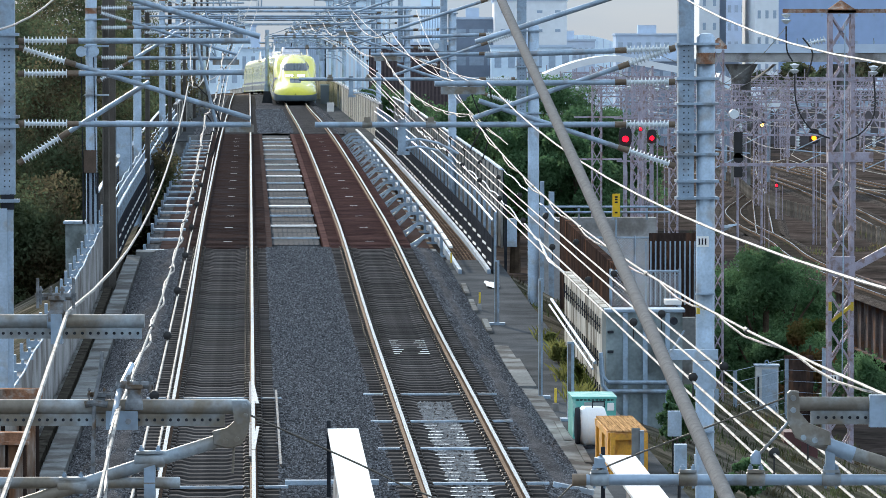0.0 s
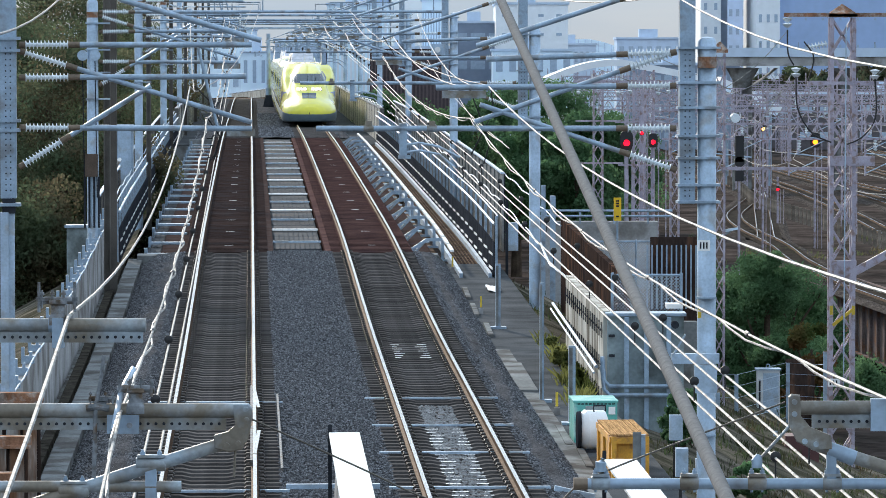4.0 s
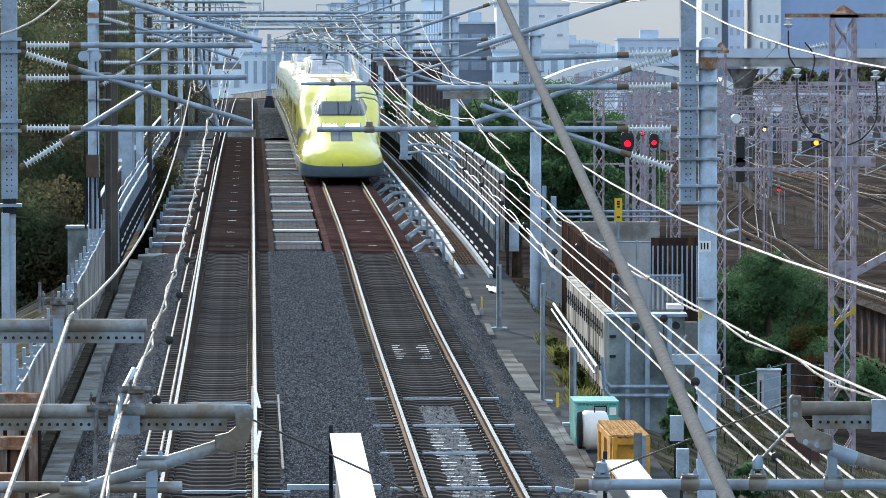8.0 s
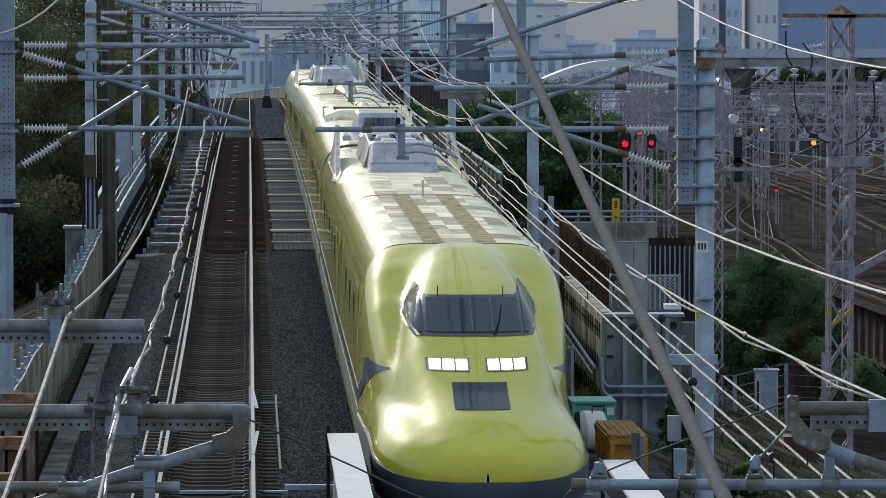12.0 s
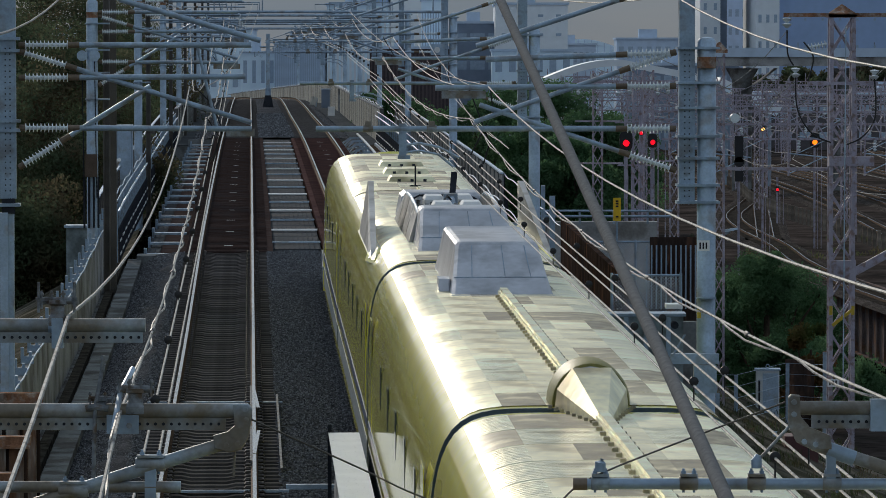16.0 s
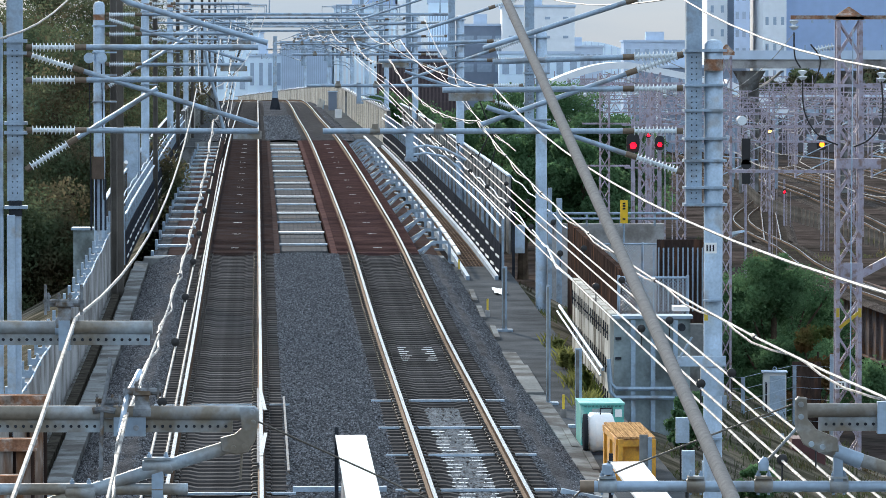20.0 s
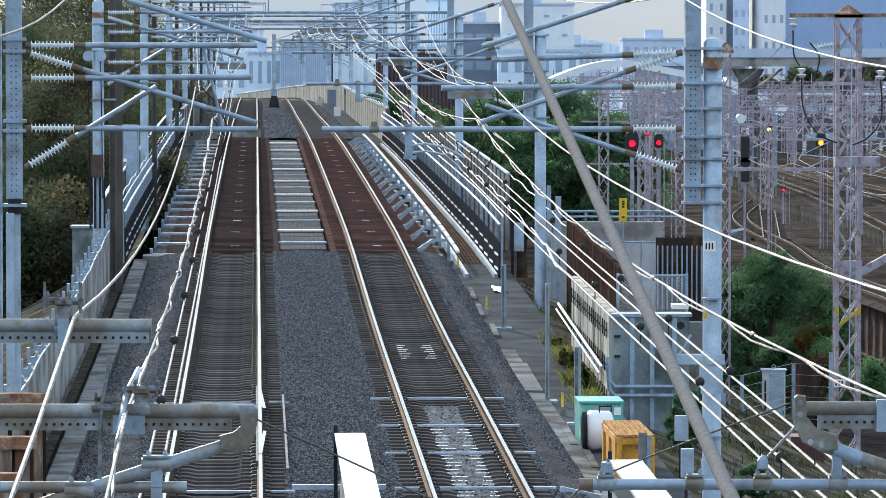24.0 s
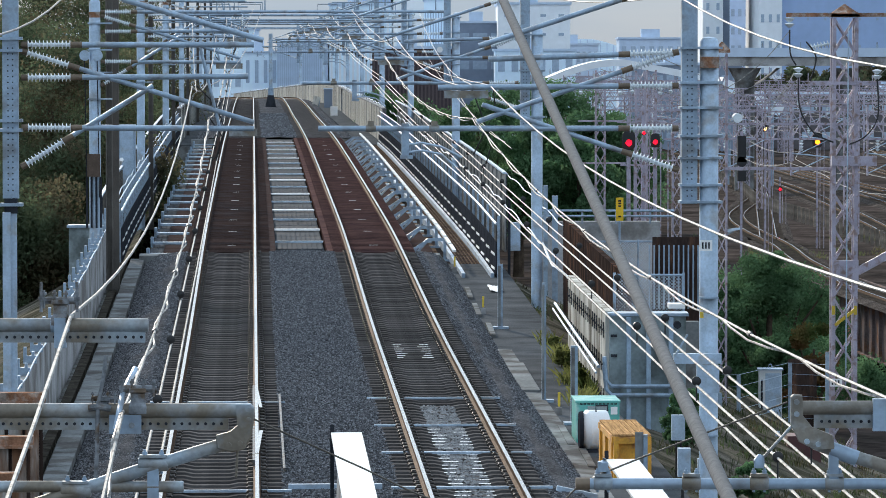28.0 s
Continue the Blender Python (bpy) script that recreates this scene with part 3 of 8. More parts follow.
def arm(mast, a, b, r=0.045, ins=0.72, from_end=False):
    """A pipe from the mast at a to its free end b, held by a ribbed insulator next to the mast."""
    a, b = Vector(a), Vector(b)
    d = (b - a).normalized()
    p = part("insulator", insulator(Geo(), a + 0.1 * d, a + (0.1 + ins) * d), PORCELAIN, mast, "pale ribbed insulator", True)
    part("end_cap", Geo().tube([a + 0.02 * d, a + 0.13 * d], 0.052, 10), CAP, p, "brown cast cap", True)
    part("end_cap", Geo().tube([a + (0.07 + ins) * d, a + (0.26 + ins) * d], 0.05, 10), CAP, p, "brown cast cap", True)
    part("pipe", Geo().tube([a + (0.2 + ins) * d, b], r, 12), STEEL, mast, "", True)


def perforated_post(g, x, z0, z1, w=0.25, d=0.22):
    """A box post of folded plate with flanges and two rows of holes, shown as set-in plugs."""
    g.box(x - w / 2, x + w / 2, -d / 2, d / 2, z0, z1)
    return g


def holes(x, z0, z1, face, pitch=0.09):
    g = Geo()
    n = int((z1 - z0) / pitch)
    for i in range(n):
        z = z0 + (i + 0.5) * pitch
        for s in (-0.037, 0.037):
            g.tube([(x + s, face, z), (x + s, face - 0.004, z)], 0.013, 6)
    return g


def left_mast():
    """Mast on the empty track's side; x towards the tracks, origin at rail height."""
    m = thing("catenary_mast", "pale blue-grey catenary mast with ribbed insulator arms", "catenary mast", "catenary masts")
    part("post", perforated_post(Geo(), 0, 4.52, 8.6), STEEL, m)
    part("perforation", holes(0, 4.6, 7.0, -0.112), STEEL_D, m, "two rows of dark holes", kind="stuff")
    part("lower_post", Geo().box(-0.13, 0.0, -0.12, 0.12, -0.9, 4.3).box(0.0, 0.09, -0.06, 0.06, -0.9, 4.3), STEEL_L, m, "plain channel post")
    for z in (7.05, 6.86, 5.75, 5.6, 4.42):
        part("band", Geo().box(-0.17, 0.19, -0.16, 0.16, z - 0.025, z + 0.025), STEEL, m)
    part("collar", Geo().box(-0.1, 0.1, -0.11, 0.11, 4.28, 4.53), STEEL_D, m)
    part("pole", Geo().tube([(-0.34, 0, -5), (-0.34, 0, 7.3), (-0.34, 0, 7.36), (-0.34, 0, 7.38)], [0.15, 0.15, 0.11, 0.01], 16), STEEL_L, m, "round pole beside the post", True)
    part("long_brace", Geo().tube([(-0.2, 0, 8.95), (1.8, 0, 7.66), (4.0, 0, 7.02)], 0.045, 12), STEEL, m, "long sloping brace pipe", True)
    arm(m, (0.15, 0, 6.95), (3.85, 0, 6.95))
    arm(m, (0.15, 0, 6.43), (3.75, 0, 6.45))
    arm(m, (0.15, 0, 5.64), (3.85, 0, 5.62))
    arm(m, (0.15, 0, 6.86), (3.85, 0, 5.72), 0.04)
    arm(m, (0.15, 0, 5.0), (2.25, 0, 6.3), 0.04)
    part("drop_plate", Geo().box(3.45, 3.9, -0.02, 0.02, 5.5, 5.62), STEEL_R, m, "perforated end plate")
    part("steady_rod", Geo().tube([(3.0, 0, 6.9), (3.3, 0, 5.65)], 0.025, 8), STEEL, m)
    return m


H_BEAM = [(-0.09, -0.1), (-0.06, -0.1), (-0.06, -0.01), (0.06, -0.01), (0.06, -0.1), (0.09, -0.1), (0.09, 0.1), (0.06, 0.1), (0.06, 0.01), (-0.06, 0.01), (-0.06, 0.1), (-0.09, 0.1)]


def left_pole():
    """Round pole on the empty track's side with a brown feeder post beside it; x towards the tracks."""
    m = thing("catenary_mast", "round pale blue pole with insulator arms and a brown feeder post", "catenary mast", "catenary masts")
    part("pole", Geo().tube([(0, 0, -1), (0, 0, 7.75), (0, 0, 7.82), (0, 0, 7.85)], [0.15, 0.15, 0.11, 0.01], 16), STEEL_L, m, "round pole with a domed top", True)
    part("rust_band", Geo().tube([(0, 0, 7.35), (0, 0, 7.5)], 0.153, 16), RUST, m, "rust streak under the pole top", True)
    part("feeder_post", Geo().rings([[(0.35 + a, 0.9 + b, z) for a, b in H_BEAM] for z in (-1, 10.6)], True, True), FEEDER, m, "brown-grey rolled steel post")
    for z in (7.2, 6.5, 5.9, 5.2, 4.5):
        part("band", Geo().box(-0.18, 0.46, -0.17, 0.17, z - 0.02, z + 0.02), STEEL, m)
    arm(m, (0.15, 0, 7.5), (3.85, 0, 7.5))
    arm(m, (0.15, 0, 6.98), (3.75, 0, 7.0))
    arm(m, (0.15, 0, 6.19), (3.85, 0, 6.17))
    arm(m, (0.15, 0, 7.41), (3.85, 0, 6.27), 0.04)
    arm(m, (0.15, 0, 5.55), (2.25, 0, 6.85), 0.04)
    part("drop_plate", Geo().box(3.2, 3.9, -0.02, 0.02, 6.0, 6.14), STEEL_R, m, "perforated end plate")
    part("steady_rod", Geo().tube([(3.0, 0, 7.45), (3.3, 0, 6.2)], 0.025, 8), STEEL, m)
    return m


def right_mast():
    """Mast on the train's side: round pole and hung perforated post; x away from the tracks."""
    m = thing("catenary_mast", "round pale steel pole with perforated post and insulator arms", "catenary mast", "catenary masts")
    part("pole", Geo().tube([(0.32, 0, -5), (0.32, 0, 7.0), (0.32, 0, 7.06), (0.32, 0, 7.08)], [0.15, 0.15, 0.11, 0.01], 18), STEEL_L, m, "round pole with a rust-streaked domed top", True)
    part("post", perforated_post(Geo(), 0, 4.42, 8.6), STEEL, m)
    part("perforation", holes(0, 4.5, 7.0, -0.112), STEEL_D, m, "two rows of dark holes", kind="stuff")
    for z in (6.9, 6.35, 5.95, 5.5, 5.15, 4.72, 4.45):
        part("band", Geo().box(-0.16, 0.52, -0.19, 0.19, z - 0.02, z + 0.02), STEEL, m)
    arm(m, (-0.15, 0, 6.83), (-3.2, 0, 6.72))
    arm(m, (-0.15, 0, 7.97), (-3.35, 0, 6.93), 0.042)
    arm(m, (-0.15, 0, 6.3), (-4.0, 0, 6.27))
    arm(m, (-0.15, 0, 5.62), (-5.9, 0, 5.62))
    for x in (-5.07, -4.06):
        part("clamp", Geo().tube([(x - 0.08, 0, 5.62), (x + 0.08, 0, 5.62)], 0.06, 10).box(x - 0.05, x + 0.05, -0.05, 0.05, 5.66, 5.74), STEEL_R, m, "bolted pipe clamp", True)
    h = part("drop_post", Geo().box(-4.58, -4.46, -0.03, 0.03, 5.18, 5.7), STEEL, m, "short drop post")
    part("foot_plate", Geo().box(-4.60, -4.40, -0.05, 0.05, 5.14, 5.2), STEEL, h)
    for z, end in ((5.36, (-3.62, 5.16)), (5.24, (-3.7, 5.0))):
        part("steady_arm", Geo().tube([(-4.5, 0, z), (-4.25, 0, z + 0.03), (-3.95, 0, z - 0.03), (end[0], 0, end[1])], 0.02, 8), STEEL_L, m, "curved steady arm", True)
    arm(m, (-0.15, 0, 6.85), (-3.4, 0, 5.72), 0.04)
    arm(m, (-0.15, 0, 4.95), (-3.3, 0, 6.0), 0.04)
    part("drop_plate", Geo().box(-3.9, -3.2, -0.02, 0.02, 6.1, 6.22), STEEL_R, m, "perforated end plate")
    return m


lm = left_mast()
lm.matrix_basis = track_pose(75, L - 3.14)
rm = right_mast()
rm.matrix_basis = track_pose(75, 3.43)
lp = left_pole()
lp.matrix_basis = track_pose(125, L - 3.48, -0.55)
for y in (125, 175, 225, 275, 325, 375, 425, 475, 525):
    if y > 125:
        copy_thing(lp, track_pose(y, L - 3.45, -0.55))
    copy_thing(rm, track_pose(y, 3.7, -0.55))

# beams across both tracks, with small frames on top
def portal_beam(y, h, u0, u1):
    t = thing("portal_beam", "pale blue pipe beam across both tracks with small frames", "portal beam", "portal beams")
    part("beam", Geo().tube([at_track(y, u0, h), at_track(y, u1, h)], 0.055, 10), STEEL, t, "", True)
    part("lower_beam", Geo().tube([at_track(y + 0.3, u0, h - 0.32), at_track(y + 0.3, u1, h - 0.32)], 0.04, 8), STEEL, t, "", True)
    for u in (u0 + 1.6, u0 + 3.4, u1 - 3.6, u1 - 1.7):
        part("frame", Geo().tube([at_track(y, u, h), at_track(y, u, h + 0.62), at_track(y, u + 1.15, h + 0.62), at_track(y, u + 1.15, h)], 0.035, 6), STEEL, t, "", True)
        part("insulator", insulator(Geo(), at_track(y, u + 0.3, h - 0.1), at_track(y, u + 0.3, h - 0.55), 6, 0.07), PORCELAIN, t, "pale ribbed insulator", True)


for y, h in ((177, 6.55), (227, 6.3), (277, 6.5), (327, 6.2), (377, 6.4)):
    portal_beam(y, h, L - 3.4, 3.9)

# ------------------------------------------------------------------ overhead wires
def wire_run(u, h, sag, later=None, y1=475, first=-25):
    """Points of a wire hung from mast to mast, 50 m apart; the later spans may be tighter."""
    pts = []
    y = first
    while y < y1:
        a, b = at_track(y, u, h), at_track(y + 50, u, h)
        q = sag if later is None or y < 60 else later
        for k in range(12):
            t = k / 12
            p = a.lerp(b, t)
            p.z -= 4 * q * t * (1 - t)
            pts.append(p)
        y += 50
    pts.append(at_track(y1, u, h))
    return pts


def wires_of(track_u, side, where, sag, sag2, pairs):
    w = thing("overhead_wire", "bright bare overhead line over the " + where, "overhead wire", "overhead wires")
    part("messenger", Geo().tube(wire_run(track_u + side * 0.27, 6.29, sag), 0.011, 6), WIRE, w, "", True)
    aux = wire_run(track_u, 5.78, sag2)
    part("auxiliary", Geo().tube(aux, 0.0095, 6), WIRE, w, "", True)
    fine = [a.lerp(b, k / 4) for a, b in zip(aux, aux[1:]) for k in range(4)]
    tw = [p + Vector((0.024 * math.sin(i * 1.3), 0, -0.024 + 0.024 * math.cos(i * 1.3))) for i, p in enumerate(fine)]
    part("twisted_cable", Geo().tube(tw, 0.0085, 5), WIRE, w, "", True)
    ring = Geo().tube([(0, -0.014, 0), (0, -0.006, 0), (0, 0.006, 0), (0, 0.014, 0)], [0.018, 0.034, 0.034, 0.018], 12).mesh("ring_hanger", CABLE, True)
    rod = Geo().tube([(0, 0, 0), (0, 0, 0.14)], 0.006, 5).mesh("hanger_rod", CABLE)
    for k, (u, start) in enumerate(pairs):
        part("upper_contact", Geo().tube(wire_run(track_u + u - 0.06, 5.2, 0.06, y1=475 if k == 0 else 125), 0.009, 6), WIRE, w, "", True)
        part("contact_wire", Geo().tube(wire_run(track_u + u, 5.02, 0.03, y1=475 if k == 0 else 125), 0.009, 6), WIRE, w, "", True)
        ys = [start + 5.2 * i for i in range(32 if k == 0 else 16)]
        pieces("ring_hanger", ring, w, [track_pose(y, track_u + u - 0.06, 5.19) for y in ys], "black ring hanger")
        pieces("hanger_rod", rod, w, [track_pose(y, track_u + u - 0.06, 5.05) for y in ys])
    sleeve = Geo().tube([(0, -0.12, 0), (0, -0.1, 0), (0, 0.1, 0), (0, 0.12, 0)], [0.012, 0.02, 0.02, 0.012], 8).mesh("wire_sleeve", CABLE, True)
    pieces("wire_sleeve", sleeve, w, [Matrix.Translation(p) for p in aux[14::2][:60]], "dark tie")
    return w


wires_of(0.0, 1, "track the train takes", 0.40, 0.42, ((0.01, 29.2), (-0.3, 28.3)))
wires_of(L, -1, "empty track", 0.55, 0.36, ((0.1, 27),))
solid("feeder_wire", Geo().tube(wire_run(3.2, 7.75, 0.65, 0.3), 0.013, 6), WIRE, "bright feeder wire hung along the pale round poles", "feeder wire", "feeder wires", smooth=True)
solid("feeder_wire", Geo().tube(wire_run(L - 2.0, 8.07, 0.64, 0.2), 0.013, 6), WIRE, "bright feeder wire hung along the perforated posts", "feeder wire", "feeder wires", smooth=True)
# stays and jumpers at the masts
for y, u, h, pts in ((75, 0.0, 0, [(-0.05, 6.3), (0.1, 5.9), (0.3, 5.4), (0.2, 5.05)]), (75, 0.3, 0, [(0.0, 6.3), (0.05, 5.9), (-0.15, 5.5), (-0.3, 5.2)]),
                     (75, L, 0, [(-0.2, 6.3), (0.1, 6.0), (0.25, 5.6), (0.1, 5.1)]), (75, L, 0, [(0.0, 5.8), (0.2, 5.5), (0.12, 5.2), (0.0, 5.05)]), (125, 0, 0, [(0, 6.3), (0.3, 5.8), (0.1, 5.2)]), (125, L, 0, [(0, 6.3), (-0.3, 5.8), (0.1, 5.2)])):
    solid("jumper", Geo().tube([at_track(y + 0.05 * i, u + a, b) for i, (a, b) in enumerate(pts)], 0.012, 6), CABLE, "black jumper between the overhead wires", "jumper", "jumpers", smooth=True)
# clamps of twisted wires that run on beyond the masts
for u0, h0, u1, h1, y0, y1 in ((-0.9, 7.0, 0.3, 6.3, 125, 75), (0.9, 6.9, 0.0, 6.3, 125, 75), (1.6, 5.6, 0.5, 5.4, 125, 75), (2.6, 5.6, 0.6, 5.3, 175, 75), (L + 0.9, 6.9, L, 6.3, 125, 75), (L - 0.9, 6.7, L - 0.2, 6.2, 125, 75), (L + 0.8, 6.9, L, 6.2, 175, 125)):
    a, b = at_track(y0, u0, h0), at_track(y1, u1, h1)
    solid("anchor_wire", Geo().tube([a.lerp(b, k / 10) - Vector((0, 0, 1.4 * (k / 10) * (1 - k / 10))) for k in range(11)], 0.007, 6), WIRE, "slack pale anchor wire between masts", "anchor wire", "anchor wires", smooth=True)

# ------------------------------------------------------------------ land beside the line
BANK = mat("weedy_bank", (0.06, 0.058, 0.042), 0.95, var=0.5, scale=0.7, fine=9, stain=(0.12, 0.105, 0.085), amount=0.6, sscale=0.6)
g = Geo()
rows = []
for y in steps(20, 135, 46):
    row = []
    for k in range(13):
        u = 3.68 + k * 1.05
        z0 = rail_z(y) - 0.75
        t = k / 12
        row.append(Vector((line_x(y) + u, y, z0 + (-3.6 - z0) * t + (0.12 * noise.noise((u, y * 0.6, 0)) if 0 < k < 12 else 0))))
    rows.append(row)
g.rings(rows)
solid("bank", g, BANK, "weedy earth bank beside the line", kind="structure", smooth=True)
g = Geo()
rows = []
for y in steps(20, 560, 90):
    row = []
    for k in range(8):
        u = L - 3.4 - k * 1.6
        z0 = rail_z(y) - 1.5
        row.append(Vector((line_x(y) + u, y, z0 + (-3.6 - z0) * k / 7 + 0.15 * noise.noise((u, y * 0.4, 5)))))
    rows.append(row)
g.rings(rows)
solid("bank_left", g, BANK, "weedy earth bank under the trees", kind="structure", smooth=True)


# ------------------------------------------------------------------ yard tracks
def smooth_line(pts, n=10):
    """A rounded path through pts (x, y)."""
    out = []
    p = [pts[0], *pts, pts[-1]]
    for i in range(1, len(p) - 2):
        for k in range(n):
            t = k / n
            q = []
            for a, b, c, d in zip(p[i - 1], p[i], p[i + 1], p[i + 2]):
                q.append(0.5 * (2 * b + (c - a) * t + (2 * a - 5 * b + 4 * c - d) * t * t + (3 * b - a - 3 * c + d) * t ** 3))
            out.append(Vector((*q, 0)))
    out.append(Vector((*pts[-1], 0)))
    return out


YARD_BED = cells("yard_ballast", (0.035, 0.03, 0.028), (0.115, 0.10, 0.09), 0.07)
YARD_SLEEPER = mat("yard_sleeper", (0.09, 0.075, 0.062), 0.85, var=0.3, scale=2)
Z0 = -3.4


def yard_track(pts, label):
    line = smooth_line(pts)
    t = thing("yard_track", label, "railway track", "yard tracks", kind="structure")
    side = []
    for i, p in enumerate(line):
        d = (line[min(i + 1, len(line) - 1)] - line[max(i - 1, 0)]).normalized()
        side.append(Vector((d.y, -d.x, 0)))

    def bar(o, prof):
        return Geo().rings([[p + (o + a) * s + Vector((0, 0, Z0 + h)) for a, h in prof] for p, s in zip(line, side)], True, True)

    part("bed", bar(0, [(-1.7, 0.0), (-1.35, 0.14), (1.35, 0.14), (1.7, 0.0)]), YARD_BED, t, "brown ballast")
    for o in (-0.55, 0.55):
        part("rail", bar(o, [(-0.055, 0.18), (0.055, 0.18), (0.03, 0.31), (-0.03, 0.31)]), RAIL_WEB, t, "rusty rail")
        part("rail_head", bar(o, [(-0.032, 0.311), (0.032, 0.311), (0.032, 0.318), (-0.032, 0.318)]), RAIL_TOP, t, "bright running surface")
    g = Geo()
    for i in range(len(line) - 1):
        n = max(1, int((line[i + 1] - line[i]).length / 0.65))
        for k in range(n):
            p = line[i].lerp(line[i + 1], k / n) + Vector((0, 0, Z0 + 0.15))
            g.beam(p - side[i] * 1.05, p + side[i] * 1.05, 0.22, 0.07)
    part("sleepers", g, YARD_SLEEPER, t, kind="stuff")
    return t


yard_track([(34, 60), (30, 120), (26, 175), (23.4, 215), (21.6, 250), (21.1, 275), (21.5, 300), (21.3, 330), (22.1, 355), (25.1, 385), (27.2, 410), (26.5, 445), (22.5, 500), (16, 590), (8, 700)], "rusty yard track that winds between ash and weeds")
yard_track([(42, 60), (37, 120), (33, 175), (30.8, 215), (29.6, 250), (29.5, 290), (30.6, 330), (31.5, 380), (31.6, 440), (30, 520), (28, 620), (24, 760)], "yard track with bright rails beside a low fence")
yard_track([(48, 60), (43, 120), (38.5, 175), (36.2, 215), (35, 250), (34.6, 290), (36.0, 330), (36.6, 400), (35, 500), (33, 640), (30, 800)], "yard track with bright rails on brown ballast")
yard_track([(47, 150), (45, 205), (43, 260), (42.2, 330), (45, 420), (45, 520), (43, 660), (40, 850)], "far yard track with shining rails")
yard_track([(54, 150), (51.5, 205), (49, 260), (48, 330), (52, 430), (54, 560), (54, 700), (52, 900)], "far yard track beyond the signals")
yard_track([(42.2, 330), (40, 400), (37.5, 470), (34, 560), (30, 680), (26, 800)], "crossover between yard tracks")
yard_track([(21.4, 310), (27, 400), (31, 470), (37, 560), (42, 660)], "crossover with curved rails in the yard")

# low picket of old sleepers along the second yard track
pk = thing("picket_fence", "low fence of upright old timbers beside a yard track", "fence")
me = box_mesh("picket", 0.22, 0.2, 1.15, mat("old_timber", (0.20, 0.17, 0.14), 0.9, var=0.4, rnd=0.3), Z0)
ln = smooth_line([(28.2, 293), (26.9, 330), (25.6, 365), (25.4, 385), (26.4, 420), (26.3, 470)], 30)
pieces("picket", me, pk, [Matrix.Translation(p) for p in ln[::2]])

# plate girder that carries the yard track over the stream
gb = thing("girder_bridge", "rust-brown plate girder bridge under a yard track", "girder bridge")
GIRDER = mat("brown_grey_girder_paint", (0.17, 0.14, 0.135), 0.75, var=0.3, scale=1.2, fine=12, stain=(0.22, 0.13, 0.09), amount=0.4, sscale=1.5)
for o in (-1.35, 1.35):
    a, b = Vector((26.1 + o, 174, 0)), Vector((21.0 + o, 262, 0))
    part("girder", Geo().beam(a + Vector((0, 0, Z0 - 1.3)), b + Vector((0, 0, Z0 - 1.3)), 0.05, 2.7), GIRDER, gb, "brown-grey side girder")
    part("top_flange", Geo().beam(a + Vector((0, 0, Z0 + 0.08)), b + Vector((0, 0, Z0 + 0.08)), 0.5, 0.06), GIRDER, gb)
    part("bottom_flange", Geo().beam(a + Vector((0, 0, Z0 - 2.65)), b + Vector((0, 0, Z0 - 2.65)), 0.5, 0.06), GIRDER, gb)
    me = box_mesh("stiffener", 0.36, 0.07, 2.6, GIRDER, Z0 - 2.6)
    pieces("stiffener", me, gb, [Matrix.Translation(a.lerp(b, k / 36)) for k in range(37)])
for k in range(20):
    p = Vector((26.1, 174, Z0 - 0.25)).lerp(Vector((21.0, 262, Z0 - 0.25)), k / 19)
    part("cross_beam", Geo().beam(p - Vector((1.3, 0, 0)), p + Vector((1.3, 0, 0)), 0.25, 0.4), GIRDER, gb)


# ------------------------------------------------------------------ lattice masts and gantries of the yard
def lattice(parent, x, y, z0, z1, w, panels, m, r=0.035, each=False):
    """Four angle legs and crossed braces on every face."""
    for sx in (-1, 1):
        for sy in (-1, 1):
            part("leg", Geo().beam((x + sx * w / 2, y + sy * w / 2, z0), (x + sx * w / 2, y + sy * w / 2, z1), 2.2 * r, 2.2 * r), m, parent)
    g = Geo()
    for k in range(panels):
        a, b = z0 + (z1 - z0) * k / panels, z0 + (z1 - z0) * (k + 1) / panels
        for s in (-1, 1):
            q = Geo() if each else g
            for p0, p1 in (((x - w / 2, y + s * w / 2, a), (x + w / 2, y + s * w / 2, b)), ((x + w / 2, y + s * w / 2, a), (x - w / 2, y + s * w / 2, b)),
                           ((x + s * w / 2, y - w / 2, a), (x + s * w / 2, y + w / 2, b)), ((x + s * w / 2, y + w / 2, a), (x + s * w / 2, y - w / 2, b))):
                q.beam(p0, p1, r * 0.9, r * 0.9)
            if each:
                part("brace", q, m, parent)
    if not each:
        part("bracing", g, m, parent, kind="stuff")


def string(g, p, n=4, r=0.11):
    """A short chain of disc insulators that hangs from p."""
    x, y, z = p
    for i in range(n):
        g.tube([(x, y, z - 0.14 * i), (x, y, z - 0.14 * i - 0.03), (x, y, z - 0.14 * i - 0.07), (x, y, z - 0.14 * i - 0.13)], [0.03, r, r * 0.8, 0.03], 10)
    return g


lt = thing("lattice_mast", "mauve-grey riveted lattice mast with a rusty cap", "lattice mast")
lattice(lt, 10.2, 120, -3.4, 9.9, 0.56, 15, LATTICE, 0.046, True)
part("cap", Geo().rings([[(10.2 + a * q, 120 + b * q, z) for a, b in ((-1, -1), (1, -1), (1, 1), (-1, 1))] for q, z in ((0.36, 9.92), (0.36, 10.0), (0.02, 10.25))], True, True), RUST, lt, "rusty pyramid cap")
part("crossarm", Geo().beam((8.7, 119.7, 9.98), (11.9, 119.7, 9.98), 0.12, 0.1), RUST, lt, "rust-stained cross arm")
part("crossarm", Geo().beam((9.3, 119.7, 8.25), (11.1, 119.7, 8.25), 0.12, 0.08), LATTICE, lt)
